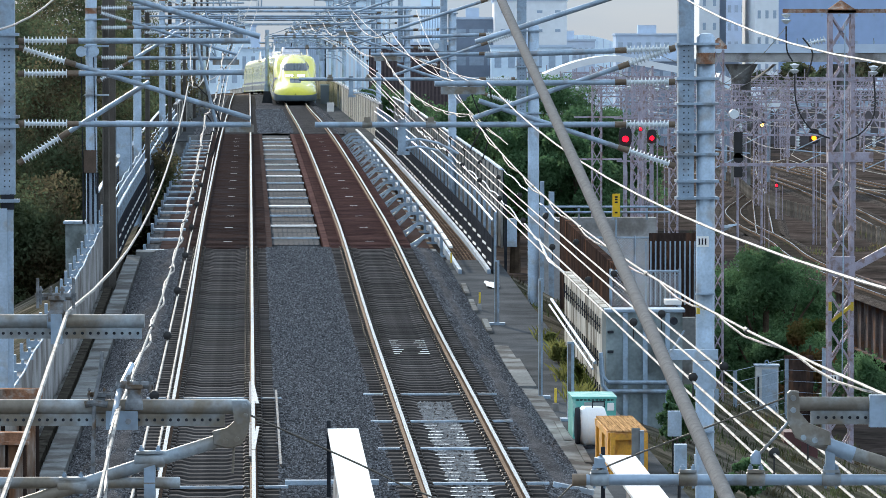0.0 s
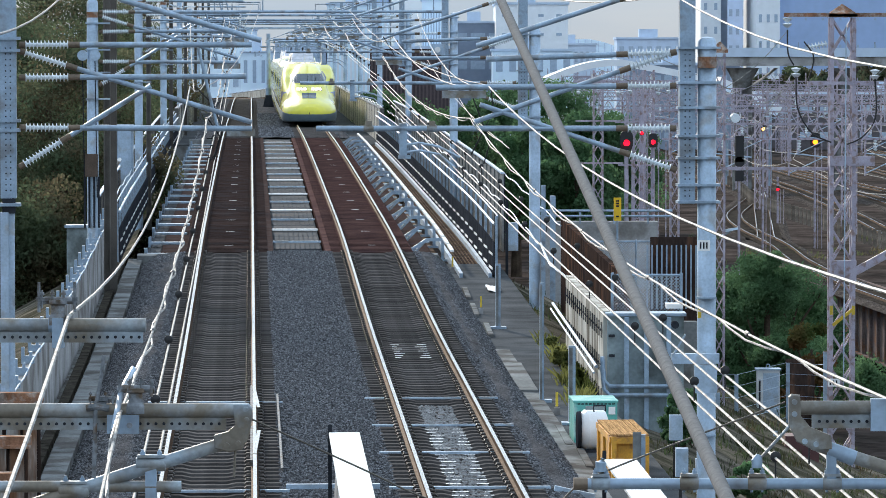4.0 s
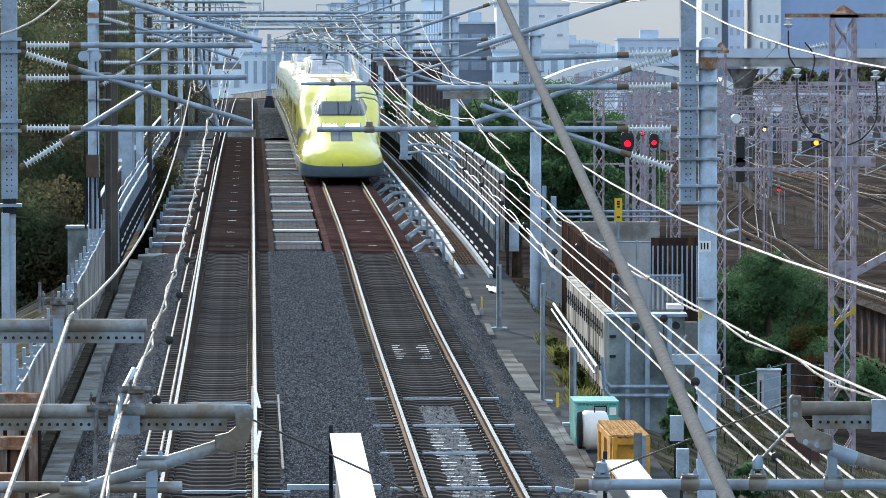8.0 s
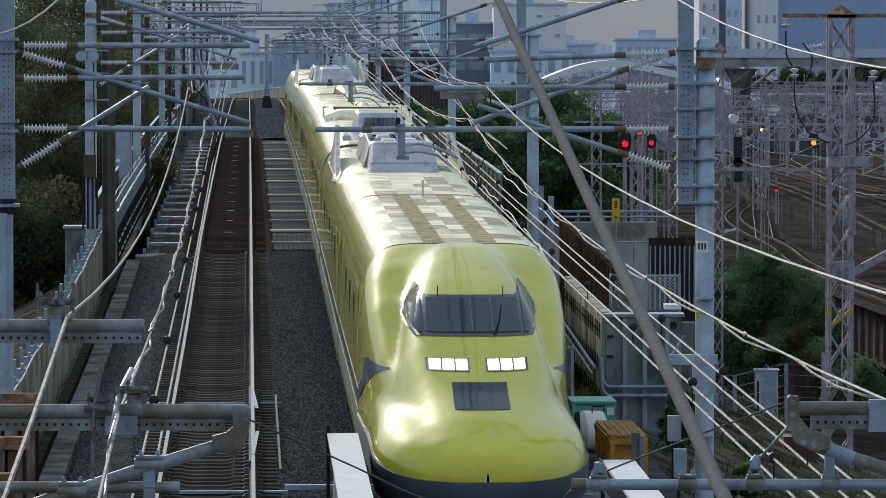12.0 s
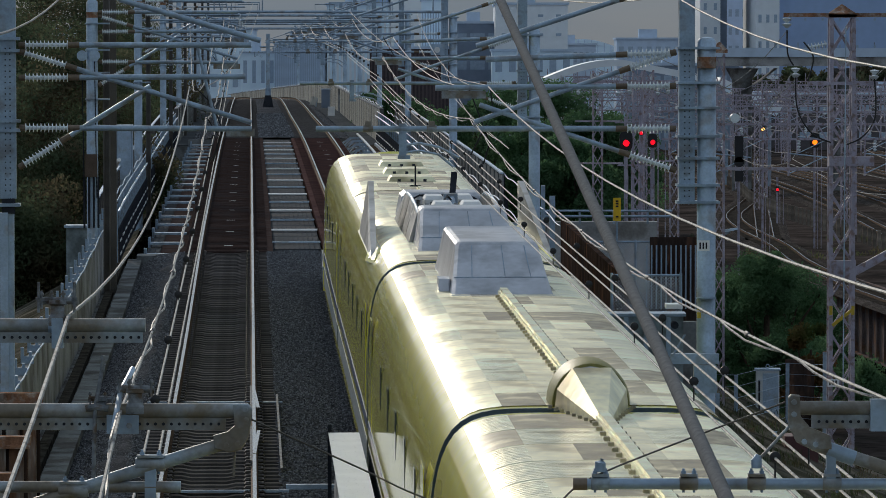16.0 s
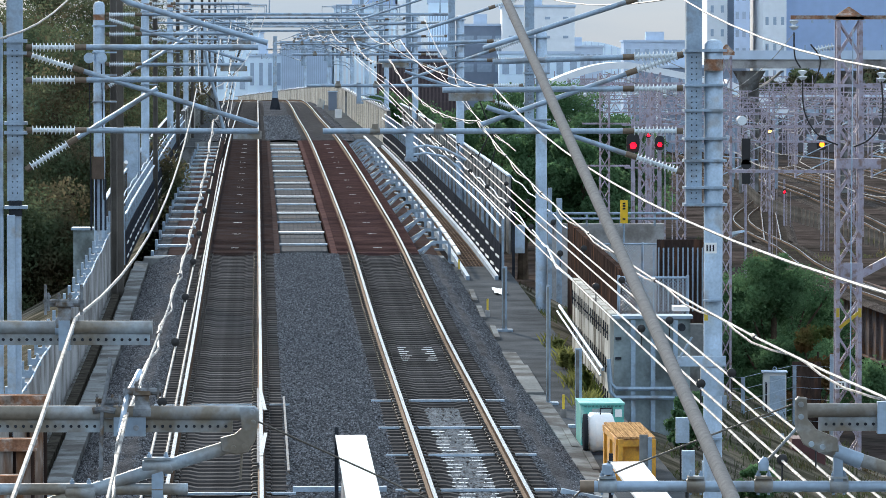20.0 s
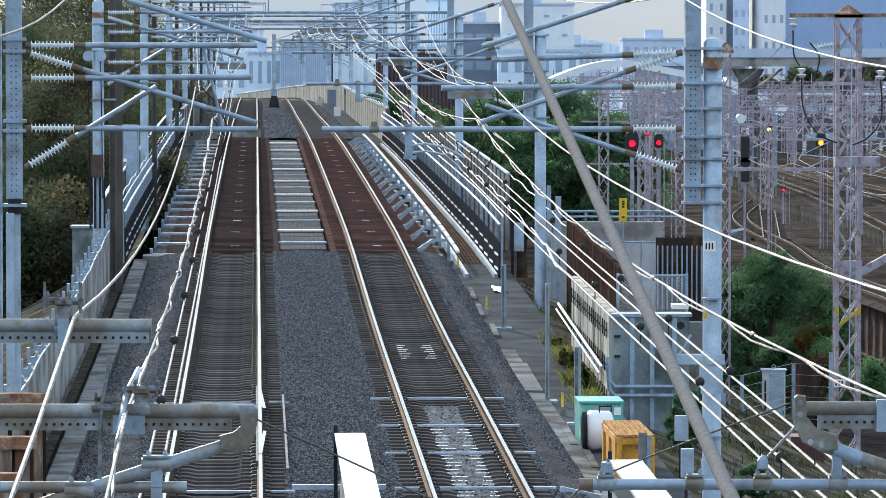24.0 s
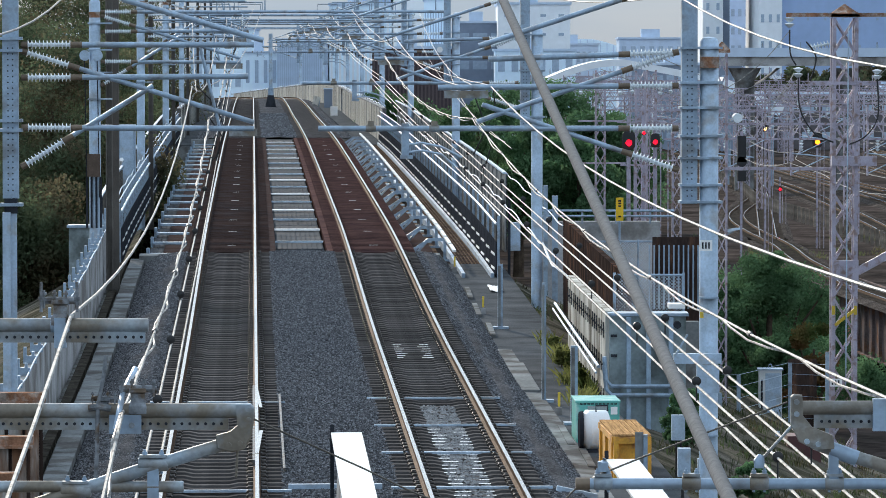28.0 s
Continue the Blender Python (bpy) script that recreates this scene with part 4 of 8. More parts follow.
part("gusset_box", Geo().box(9.86, 11.0, 119.6, 119.95, 6.15, 6.4), LATTICE, lt, "riveted plate box")
part("knee_brace", Geo().beam((10.5, 119.7, 3.45), (12.6, 119.7, 4.6), 0.12, 0.2).box(9.88, 10.55, 119.6, 119.9, 3.25, 3.75), LATTICE, lt)
part("paint_band", Geo().box(9.88, 9.96, 119.66, 119.72, 2.37, 2.6).box(10.44, 10.52, 119.66, 119.72, 2.37, 2.6).beam((9.96, 119.68, 2.1), (10.46, 119.68, 2.5), 0.05, 0.08), mat("yellow_band_paint", (0.55, 0.38, 0.03), 0.6), lt, "yellow paint band")
part("switch_rod", Geo().tube([(10.27, 119.6, 9.7), (10.23, 119.6, 0.5)], 0.018, 6), STEEL_L, lt, "", True)
for x, z in ((8.78, 9.92), (9.0, 8.65), (11.0, 8.6)):
    part("insulator", string(Geo(), (x, 119.65, z), 2, 0.13), PORCELAIN, lt, "pale disc insulators", True)
part("insulator", insulator(Geo(), (9.3, 119.7, 9.15), (9.8, 119.7, 9.25), 6, 0.1), PORCELAIN, lt, "pale ribbed insulator", True)
for pts in ([(8.78, 119.6, 9.6), (8.8, 119.6, 9.0), (8.95, 119.6, 8.7)], [(9.0, 119.6, 8.4), (9.05, 119.6, 7.6), (9.4, 119.6, 7.0), (9.9, 119.6, 6.75)],
            [(11.0, 119.6, 8.4), (11.02, 119.6, 7.4), (10.7, 119.6, 6.9), (10.3, 119.6, 6.7)], [(9.2, 119.6, 9.3), (9.45, 119.6, 8.9), (9.3, 119.6, 8.3)]):
    part("jumper_cable", Geo().tube([Vector((p.x, 119.6, p.y)) for p in smooth_line([(a, c) for a, b, c in pts], 6)], 0.022, 6), CABLE, lt, "black jumper cable", True)

lt2 = thing("lattice_mast", "slim mauve-grey lattice mast with a rusty cap and lamp", "lattice mast")
lattice(lt2, 7.15, 121, -3.4, 9.0, 0.24, 24, LATTICE, 0.022)
part("cap", Geo().rings([[(7.15 + a * q, 121 + b * q, z) for a, b in ((-1, -1), (1, -1), (1, 1), (-1, 1))] for q, z in ((0.2, 9.02), (0.2, 9.1), (0.02, 9.3))], True, True), RUST, lt2, "rusty cap")
part("tie_beam", Geo().beam((7.2, 120.8, 6.06), (9.9, 120.3, 6.06), 0.1, 0.08), LATTICE, lt2)
part("lamp_arm", Geo().tube([(7.15, 120.9, 4.3), (7.45, 120.9, 4.45)], 0.03, 6), STEEL_L, lt2)
part("lamp_head", Geo().rings([[(7.3 + x, 120.9 + y, 4.42 + z + 0.14 * x) for x, y, z in ((0, -0.07, 0), (0.32, -0.05, 0.03), (0.32, 0.05, 0.03), (0, 0.07, 0))], [(7.3 + x, 120.9 + y, 4.5 + z + 0.14 * x) for x, y, z in ((0, -0.05, 0), (0.32, -0.03, 0), (0.32, 0.03, 0), (0, 0.05, 0))]], True, True), STEEL_L, lt2, "pale street lamp head")


def gantry(width, z1, label):
    """A yard portal: two lattice columns, a truss beam and hanging insulators; origin under the left column."""
    t = thing("yard_gantry", label, "gantry", "yard gantries")
    lattice(t, 0, 0, Z0, z1, 0.4, 12, LATTICE, 0.04)
    lattice(t, width, 0, Z0, z1, 0.4, 12, LATTICE, 0.04)
    for dz in (0, 0.75):
        part("chord", Geo().beam((-0.6, 0, z1 - 0.8 + dz), (width + 0.6, 0, z1 - 0.8 + dz), 0.12, 0.1), LATTICE, t)
    g = Geo()
    n = int(width / 0.9)
    for i in range(n):
        a, b = width * i / n, width * (i + 1) / n
        g.beam((a, 0, z1 - 0.8), ((a + b) / 2, 0, z1 - 0.05), 0.06, 0.06).beam(((a + b) / 2, 0, z1 - 0.05), (b, 0, z1 - 0.8), 0.06, 0.06)
    part("web", g, LATTICE, t, kind="stuff")
    for i in range(4):
        x = width * (i + 0.5) / 4
        part("hanger", Geo().beam((x, 0, z1 + 0.9), (x, 0, z1 - 2.6), 0.1, 0.1), LATTICE, t)
        part("insulator", string(Geo(), (x + 0.5, 0, z1 - 0.85), 4), PORCELAIN, t, "pale disc insulators", True)
        part("steady_arm", Geo().tube([(x, 0, z1 - 1.5), (x + 1.9, 0, z1 - 1.7)], 0.035, 6).tube([(x, 0, z1 - 2.5), (x + 1.7, 0, z1 - 1.7)], 0.03, 6), STEEL_L, t)
    return t


ga = gantry(15, 5.6, "mauve-grey lattice portal over the yard tracks")
ga.matrix_basis = pose(11.5, 232, 0)
spots = []
for i, y in enumerate((232, 276, 322, 370, 420, 474, 530, 590, 655, 725, 800, 880)):
    for k in range(5):
        x = 11.5 + 15.6 * k + (y - 232) * 0.012 * (i % 3 - 1)
        if (i or k) and x < 0.12 * y + 14:
            spots.append((x, y, (i * 7 + k * 3) % 5 * 0.28 - 0.5))
for x, y, z in spots:
    copy_thing(ga, pose(x, y, z))

# wires over the yard
for i, (x, z, s) in enumerate([(14, 4.6, 0.5), (17.5, 4.2, 0.4), (21, 4.7, 0.5), (24, 4.1, 0.4), (28, 4.6, 0.5), (31, 4.2, 0.4), (34.5, 4.7, 0.5), (38, 4.0, 0.4), (42, 4.6, 0.5), (46, 4.1, 0.4), (50, 4.6, 0.5)]):
    pts = []
    ys = [150, 190, 232, 276, 322, 370, 420, 474, 530, 590, 655, 725, 800]
    for a, b in zip(ys, ys[1:]):
        for k in range(6):
            t = k / 6
            pts.append((x + 0.8 * math.sin(a * 0.05 + i), a + (b - a) * t, z - 4 * s * t * (1 - t)))
    solid("yard_wire", Geo().tube(pts, 0.012, 5), WIRE, "bright overhead wire slung across the yard gantries", "yard wire", "yard wires")
# wires between the two lattice masts and towards the viewer
for pts in ([(8.8, 119.6, 9.6), (8.0, 119.6, 8.7), (7.0, 119.6, 8.05), (5.9, 119.6, 7.95), (4.0, 119.6, 8.6)], [(9.05, 119.6, 8.4), (8.2, 119.6, 7.75), (7.2, 119.6, 8.15), (5.5, 119.6, 8.9)],
            [(11.0, 119.6, 8.4), (12.4, 119.6, 9.7)], [(8.1, 119.6, 8.3), (8.9, 119.6, 7.85), (9.9, 119.6, 8.2)], [(7.2, 119.6, 7.3), (8.0, 119.6, 7.2), (8.9, 119.6, 8.5)]):
    solid("span_wire", Geo().tube([Vector((p.x, 119.6, p.y)) for p in smooth_line([(a, c) for a, b, c in pts], 8)], 0.011, 6), WIRE, "pale span wire at the lattice mast", "span wire", "span wires")


# ------------------------------------------------------------------ signals
RED = glow("red_signal_glow", (1.0, 0.004, 0.02), 3.0)
AMBER = glow("amber_signal_glow", (1.0, 0.2, 0.008), 4.0)
HEADLAMP = glow("warm_lamp_glow", (1.0, 0.5, 0.12), 7.0)
HOOD = mat("signal_black", (0.012, 0.012, 0.014), 0.6)


def signal(x, y, z, lamp, r, label, plate=1.0):
    t = thing("railway_signal", label, "railway signal", "railway signals")
    e = r * plate
    part("backplate", Geo().rings([[(x + math.copysign(abs(math.cos(a)) ** 0.6, math.cos(a)) * e * q, y + d, z + 0.35 * e + math.copysign(abs(math.sin(a)) ** 0.6, math.sin(a)) * e * 1.45 * q) for a in (math.tau * k / 20 for k in range(20))] for d, q in ((0, 0.96), (0.01, 1), (0.06, 1))], True, True), HOOD, t, "black backplate")
    part("lens", Geo().tube([(x, y - 0.02, z), (x, y - 0.09, z)], r * 0.72, 14), lamp, t, "lit lens")
    part("hood", Geo().rings([[(x + math.cos(a) * r * 0.78, y - d, z + math.sin(a) * r * 0.78) for a in (math.pi * k / 10 for k in range(11))] for d in (0, 0.3)]), HOOD, t)
    part("post", Geo().tube([(x, y + 0.15, Z0), (x, y + 0.15, z + 0.9)], 0.07, 8), LATTICE, t)
    part("ladder", Geo().beam((x + 0.2, y + 0.3, Z0), (x + 0.2, y + 0.3, z), 0.04, 0.04).beam((x + 0.45, y + 0.3, Z0), (x + 0.45, y + 0.3, z), 0.04, 0.04), LATTICE, t)
    return t


# the warm lamp is a far train's headlight, built here as a signal
for x, y, z, l, r, lab in ((6.3, 160, 5.97, RED, 0.15, "yard signal showing red on a slim post"), (7.2, 160, 6.0, RED, 0.11, "small yard signal showing red beside a lattice"),
                           (6.9, 162, 6.28, RED, 0.08, "tiny red marker lamp on a lattice post"), (23.81, 300, 3.38, AMBER, 0.22, "yard signal showing amber on a slim post"),
                           (19.14, 280, 4.53, HEADLAMP, 0.13, "bright warm headlight of a far train, put on a signal post"), (24.3, 340, -0.79, RED, 0.14, "low shunting signal showing red")):
    signal(x, y, z, l, r, lab, 1.5 if y < 161 or l is AMBER else 1.0)
# dark signal back, seen from behind
t = thing("signal_back", "black back of a yard signal with a round plate", "railway signal")
part("case", Geo().tube([(13.8, 218, 4.0), (13.8, 217.9, 4.0)], 0.24, 16).box(13.6, 14.0, 217.9, 218.1, 4.0, 5.2).box(13.6, 14.0, 217.9, 218.1, 3.1, 3.6), HOOD, t)
part("post", Geo().tube([(13.8, 218.2, Z0), (13.8, 218.2, 5.4)], 0.06, 8), LATTICE, t)
# lattice legs that carry the red signals
for x, y in ((5.6, 168), (6.9, 165), (7.6, 172)):
    t = thing("lattice_mast", "mauve-grey lattice leg behind the red signals", "lattice mast")
    lattice(t, x, y, Z0, 8.4, 0.32, 20, LATTICE, 0.028)
    part("arm", Geo().beam((x - 0.9, y, 8.0), (x + 0.9, y, 8.0), 0.08, 0.08).beam((x - 0.8, y, 6.6), (x + 0.9, y, 6.6), 0.08, 0.06).beam((x - 0.7, y, 5.1), (x + 0.9, y, 5.1), 0.08, 0.06), LATTICE, t)
    for q in (-0.7, 0.7):
        part("insulator", string(Geo(), (x + q, y, 7.95), 3, 0.09), PORCELAIN, t, "pale disc insulators", True)

# ------------------------------------------------------------------ walls and cabinets on the right
RUST_D = mat("dark_rust_sheet", (0.045, 0.032, 0.028), 0.85, var=0.4, scale=2, fine=16, stain=(0.11, 0.06, 0.04), amount=0.3, sscale=3, stretch=(1, 1, 0.3))
TEAL = mat("grey_green_panel", (0.26, 0.31, 0.32), 0.7, var=0.2, scale=1.2, fine=14, stain=(0.13, 0.15, 0.15), amount=0.5, sscale=1.5)
solid("wall_cross", Geo().box(2.75, 6.4, 139, 139.6, -6, 4.05), CONCRETE, "grey concrete wall across the end of the bridge", kind="structure")
t = thing("pipe_rack", "dark pipes on a rail over the cross wall", "pipes")
for z in (4.22, 4.38):
    part("pipe", Geo().tube([(2.8, 138.7, z), (6.8, 138.7, z)], 0.035, 8), STEEL, t, "", True)
for i in range(4):
    part("support", Geo().beam((3.1 + i, 138.75, 4.0), (3.1 + i, 138.75, 4.35), 0.06, 0.06), STEEL, t)
for x, w, h in ((3.15, 0.16, 4.9), (3.62, 0.18, 3.9), (2.9, 0.12, 5.2)):
    solid("steel_post", Geo().box(x, x + w, 136, 136.2, 0.6, h), STEEL, "pale blue steel channel post before a wall", "post", "steel posts")
solid("rust_wall", strip(Geo(), 108, 130, [(5.05, 1.15), (5.05, -6), (5.2, -6), (5.2, 1.15)]), RUST_D, "dark rust-brown sheet pile wall", kind="structure")
t = thing("sheet_wall", "grey concrete panels with rows of dark steel pins", "panel wall")
for i in range(6):
    y = 95 + i * 1.9
    part("panel", strip(Geo(), y + 0.02, y + 1.88, [(3.6, 1.3), (3.6, -0.7), (3.74, -0.7), (3.74, 1.3)], 2), PARAPET, t)
    for k in range(3):
        for h in (0.9, 0.2, -0.45):
            part("pin", Geo().beam(at_track(y + 0.3 + k * 0.6, 3.58, h + 0.16), at_track(y + 0.3 + k * 0.6, 3.58, h - 0.16), 0.02, 0.05).beam(at_track(y + 0.15 + k * 0.6, 3.57, h), at_track(y + 0.45 + k * 0.6, 3.57, h), 0.02, 0.03), STEEL_D, t, "dark steel pin")
part("handrail", Geo().tube([at_track(107, 3.35, 0.62), at_track(93.5, 3.35, 0.3)], 0.034, 8), STEEL, t, "pale pipe", True)
part("handrail", Geo().tube([at_track(107, 3.3, 0.5), at_track(93.5, 3.3, 0.18)], 0.022, 8), STEEL, t, "", True)
sh = thing("equipment_shed", "grey-green steel equipment shed with conduits", "shed")
part("body", Geo().box(3.22, 4.75, 94.8, 95.5, -1, 3.82), TEAL, sh)
part("roof_edge", Geo().box(3.18, 4.8, 94.72, 95.5, 3.82, 3.88), STEEL, sh)
for z in (2.42, 2.24):
    part("conduit", Geo().tube([(3.1, 94.6, z + 0.6), (3.14, 94.6, z + 0.12), (3.25, 94.6, z), (4.7, 94.6, z)], 0.045, 8), STEEL, sh, "", True)
for x in (3.55, 3.95, 4.4):
    part("upright", Geo().box(x, x + 0.09, 94.62, 94.8, -0.5, 3.8), STEEL, sh)
for z in (1.7, 3.4, 3.0):
    part("hinge", Geo().box(3.24, 3.36, 94.72, 94.8, z, z + 0.05), STEEL_D, sh)
sh.matrix_basis = Matrix.Translation((0.14, 0, -0.1))


def chain_fence(a, b, z0, z1, label):
    """Wire mesh between pipe posts."""
    t = thing("mesh_fence", label, "fence", "mesh fences")
    a, b = Vector(a), Vector(b)
    n = max(1, round((b - a).length / 1.2))
    for i in range(n + 1):
        p = a.lerp(b, i / n)
        part("post", Geo().tube([(p.x, p.y, z0), (p.x, p.y, z1 + 0.05)], 0.03, 8), STEEL, t, "", True)
    part("rail", Geo().tube([(a.x, a.y, z1), (b.x, b.y, z1)], 0.025, 8), STEEL, t, "", True)
    g = Geo()
    l = (b - a).length
    h = z1 - z0
    k = -h
    while k < l:
        for s in (1, -1):
            p0, p1 = max(0, k), min(l, k + h)
            q0, q1 = z0 + p0 - k, z0 + p1 - k
            if s < 0:
                q0, q1 = z1 - (p0 - k), z1 - (p1 - k)
            u, w = a.lerp(b, p0 / l), a.lerp(b, p1 / l)
            g.beam((u.x, u.y, q0), (w.x, w.y, q1), 0.008, 0.008)
        k += 0.07
    part("mesh", g, STEEL_L, t, "woven wire", kind="stuff")
    return t


chain_fence((3.6, 99, 0), (5.05, 99, 0), 3.2, 4.35, "galvanised wire mesh fence on a wall")
chain_fence((4.0, 128, 0), (6.6, 128, 0), 2.6, 3.9, "galvanised wire mesh fence by the rusty wall")
solid("retaining_wall", Geo().box(3.5, 5.4, 99.3, 99.7, -5, 3.35), CONCRETE_D, "weathered concrete retaining wall", kind="structure")
rs = thing("rust_gate", "rust-brown corrugated screen behind bars", "screen")
part("screen", Geo().box(5.6, 7.0, 126, 126.1, -1, 4.1), RUST_D, rs)
me = box_mesh("bar", 0.04, 0.04, 1.7, STEEL, 2.2)
pieces("bar", me, rs, [Matrix.Translation((5.5 + 0.13 * i, 125.6, 0)) for i in range(11)])

sg = thing("sign_board", "yellow board with dark marks on a post", "sign")
part("board", Geo().box(5.02, 5.24, 136.9, 136.93, 4.15, 4.82), mat("sign_yellow", (0.75, 0.46, 0.01), 0.5, var=0.1), sg)
for z in (4.25, 4.55, 4.63, 4.7):
    part("mark", Geo().box(5.09, 5.17, 136.885, 136.9, z, z + 0.045), STEEL_D, sg, "unreadable dark bar")
part("post", Geo().tube([(5.13, 137.0, -3.5), (5.13, 137.0, 4.7)], 0.03, 8), STEEL, sg)

# posts, crates and machines beside the walkway
for y, u, h0, h1, w in ((95.4, 2.38, -0.6, 1.85, 0.085), (114.6, 2.5, -0.6, 1.0, 0.12), (90.5, 2.66, -0.6, 0.95, 0.13)):
    t = thing("post", "grey steel channel post beside the walkway", "post", "walkway posts")
    m = track_pose(y, u)
    part("channel", Geo().add([m @ Vector(p) for p in [(a * w / 2, b * 0.05, z) for z in (h0, h1) for a, b in ((-1, -1), (1, -1), (1, 1), (-1, 1))]], [(3, 2, 1, 0), (4, 5, 6, 7), (0, 1, 5, 4), (1, 2, 6, 5), (2, 3, 7, 6), (3, 0, 4, 7)]), STEEL, t)
    part("face_plate", Geo().beam(at_track(y - 0.09, u - w * 0.2, h0 + 0.1), at_track(y - 0.09, u - w * 0.2, h1 - 0.03), w * 0.5, 0.02), CONCRETE_D, t)
    part("foot", Geo().beam(at_track(y, u - 0.2, h0 + 0.04), at_track(y, u + 0.2, h0 + 0.04), 0.3, 0.08), STEEL, t)
MARK_Y = mat("marker_yellow", (0.7, 0.5, 0.05), 0.6)
for y, u in ((133.5, 2.2), (119, 2.3), (92.5, 2.5)):
    t = thing("marker_peg", "short yellow peg in a concrete foot", "marker", "marker pegs")
    m = track_pose(y, u)
    part("peg", Geo().beam(at_track(y, u, -0.4), at_track(y, u, -0.12), 0.05, 0.05), MARK_Y, t)
    part("foot", Geo().beam(at_track(y, u, -0.62), at_track(y, u, -0.42), 0.12, 0.12), CONCRETE, t)

GREEN = mat("turquoise_machine_paint", (0.10, 0.40, 0.36), 0.45, var=0.12, stain=(0.3, 0.5, 0.46), amount=0.3, sscale=3)
gen = thing("generator", "turquoise generator set with vents and label plates", "generator")
gen.matrix_basis = track_pose(87.5, 2.86, -0.62) @ Matrix.Diagonal((0.95, 1, 0.78, 1))
part("case", Geo().rings([[(x, y, z) for x, y in ((-0.42, -0.55), (0.42, -0.55), (0.42, 0.75), (-0.42, 0.75))] for z in (0, 0.94, 1.0)], True, True), GREEN, gen)
part("lid", Geo().box(-0.44, 0.44, -0.57, 0.77, 1.0, 1.05), GREEN, gen, "paler lid")
part("control_panel", Geo().box(-0.2, 0.2, -0.565, -0.55, 0.66, 0.92), mat("grey_panel", (0.25, 0.3, 0.3), 0.5), gen)
part("label_plate", Geo().box(0.25, 0.38, -0.565, -0.55, 0.72, 0.9), WHITE, gen)
me = box_mesh("vent", 0.05, 0.008, 0.012, STEEL_D)
pieces("vent", me, gen, [Matrix.Translation((-0.33 + 0.075 * (i % 10), -0.553 + 0.0, 0.955 + 0.022 * (i // 10))) for i in range(20)])
part("door_line", Geo().box(-0.15, -0.135, -0.562, -0.55, 0.08, 0.62), STEEL_D, gen)

ds = thing("dust_blower", "white drum-shaped blower with a black ring and handle", "blower")
ds.matrix_basis = track_pose(85.3, 2.64, -0.62) @ Matrix.Scale(0.88, 4)
part("drum", Geo().tube([(0.32, 0.1, 0.5), (0.28, 0.1, 0.5), (-0.12, 0, 0.5), (-0.2, 0, 0.5)], [0.2, 0.4, 0.42, 0.34], 20), WHITE, ds, "", True)
part("ring", Geo().tube([(-0.2, 0, 0.5), (-0.28, 0, 0.5)], [0.4, 0.38], 20), STEEL_D, ds, "black ring", True)
part("handle", Geo().tube([(0.05, -0.3, 0.9), (0.05, -0.25, 1.02), (0.3, -0.2, 1.02), (0.3, -0.2, 0.9)], 0.018, 6), STEEL_D, ds, "", True)
part("stand", Geo().box(-0.2, 0.25, -0.25, 0.25, 0, 0.12), STEEL_D, ds)

ORANGE = mat("orange_crate_paint", (0.62, 0.30, 0.03), 0.6, var=0.2, scale=3, fine=25, stain=(0.42, 0.18, 0.04), amount=0.35, sscale=4)
TOPWOOD = mat("worn_orange_board", (0.42, 0.25, 0.12), 0.8, var=0.4, scale=4, fine=18, stretch=(8, 1, 8))
cr = thing("crate", "orange wooden crate with slatted top and battens", "crate")
cr.matrix_basis = track_pose(81.7, 2.96, -0.66) @ Matrix.Diagonal((0.7, 2.0, 0.86, 1))
part("body", Geo().box(-0.42, 0.46, -0.6, 1.0, 0, 0.94), ORANGE, cr)
for i in range(6):
    part("top_board", Geo().box(-0.44 + 0.155 * i, -0.3 + 0.155 * i, -0.62, 1.02, 0.945, 0.985), TOPWOOD, cr)
for x in (-0.44, 0.36):
    part("batten", Geo().box(x, x + 0.12, -0.66, -0.6, 0, 0.94), ORANGE, cr)
part("batten", Geo().box(-0.32, 0.36, -0.65, -0.6, 0.8, 0.93), ORANGE, cr)
for y in (-0.5, 0.2, 0.85):
    part("side_batten", Geo().box(-0.48, -0.42, y - 0.05, y + 0.05, 0, 0.94), ORANGE, cr)
part("side_batten", Geo().box(-0.48, -0.42, -0.6, 1.0, 0.82, 0.94), ORANGE, cr)
bd = thing("marker_board", "dark grey upright marker board with a pale frame", "marker board")
part("board", Geo().box(3.25, 3.39, 79.6, 79.64, 1.2, 2.6), CONCRETE_D, bd)
part("frame", Geo().box(3.39, 3.46, 79.55, 79.66, 1.2, 2.56), STEEL, bd)

cb = thing("switch_cabinet", "white steel switch cabinet with a lifting ring", "cabinet")
part("case", Geo().box(8.74, 9.36, 130, 130.5, -2.2, 0.26), mat("cabinet_white", (0.66, 0.68, 0.68), 0.5, var=0.08), cb)
part("roof", Geo().box(8.7, 9.4, 129.95, 130.55, 0.26, 0.3), STEEL_L, cb)
part("door", Geo().box(8.9, 9.33, 129.97, 130, -1.9, 0.18), STEEL_L, cb)
part("vent", Geo().box(8.78, 8.83, 129.98, 130, -1.0, 0.0), STEEL_D, cb)
part("lifting_ring", Geo().tube([(9.05 + 0.05 * math.cos(a), 130.2, 0.36 + 0.06 * math.sin(a)) for a in (math.tau * k / 8 for k in range(9))], 0.014, 6), STEEL, cb)
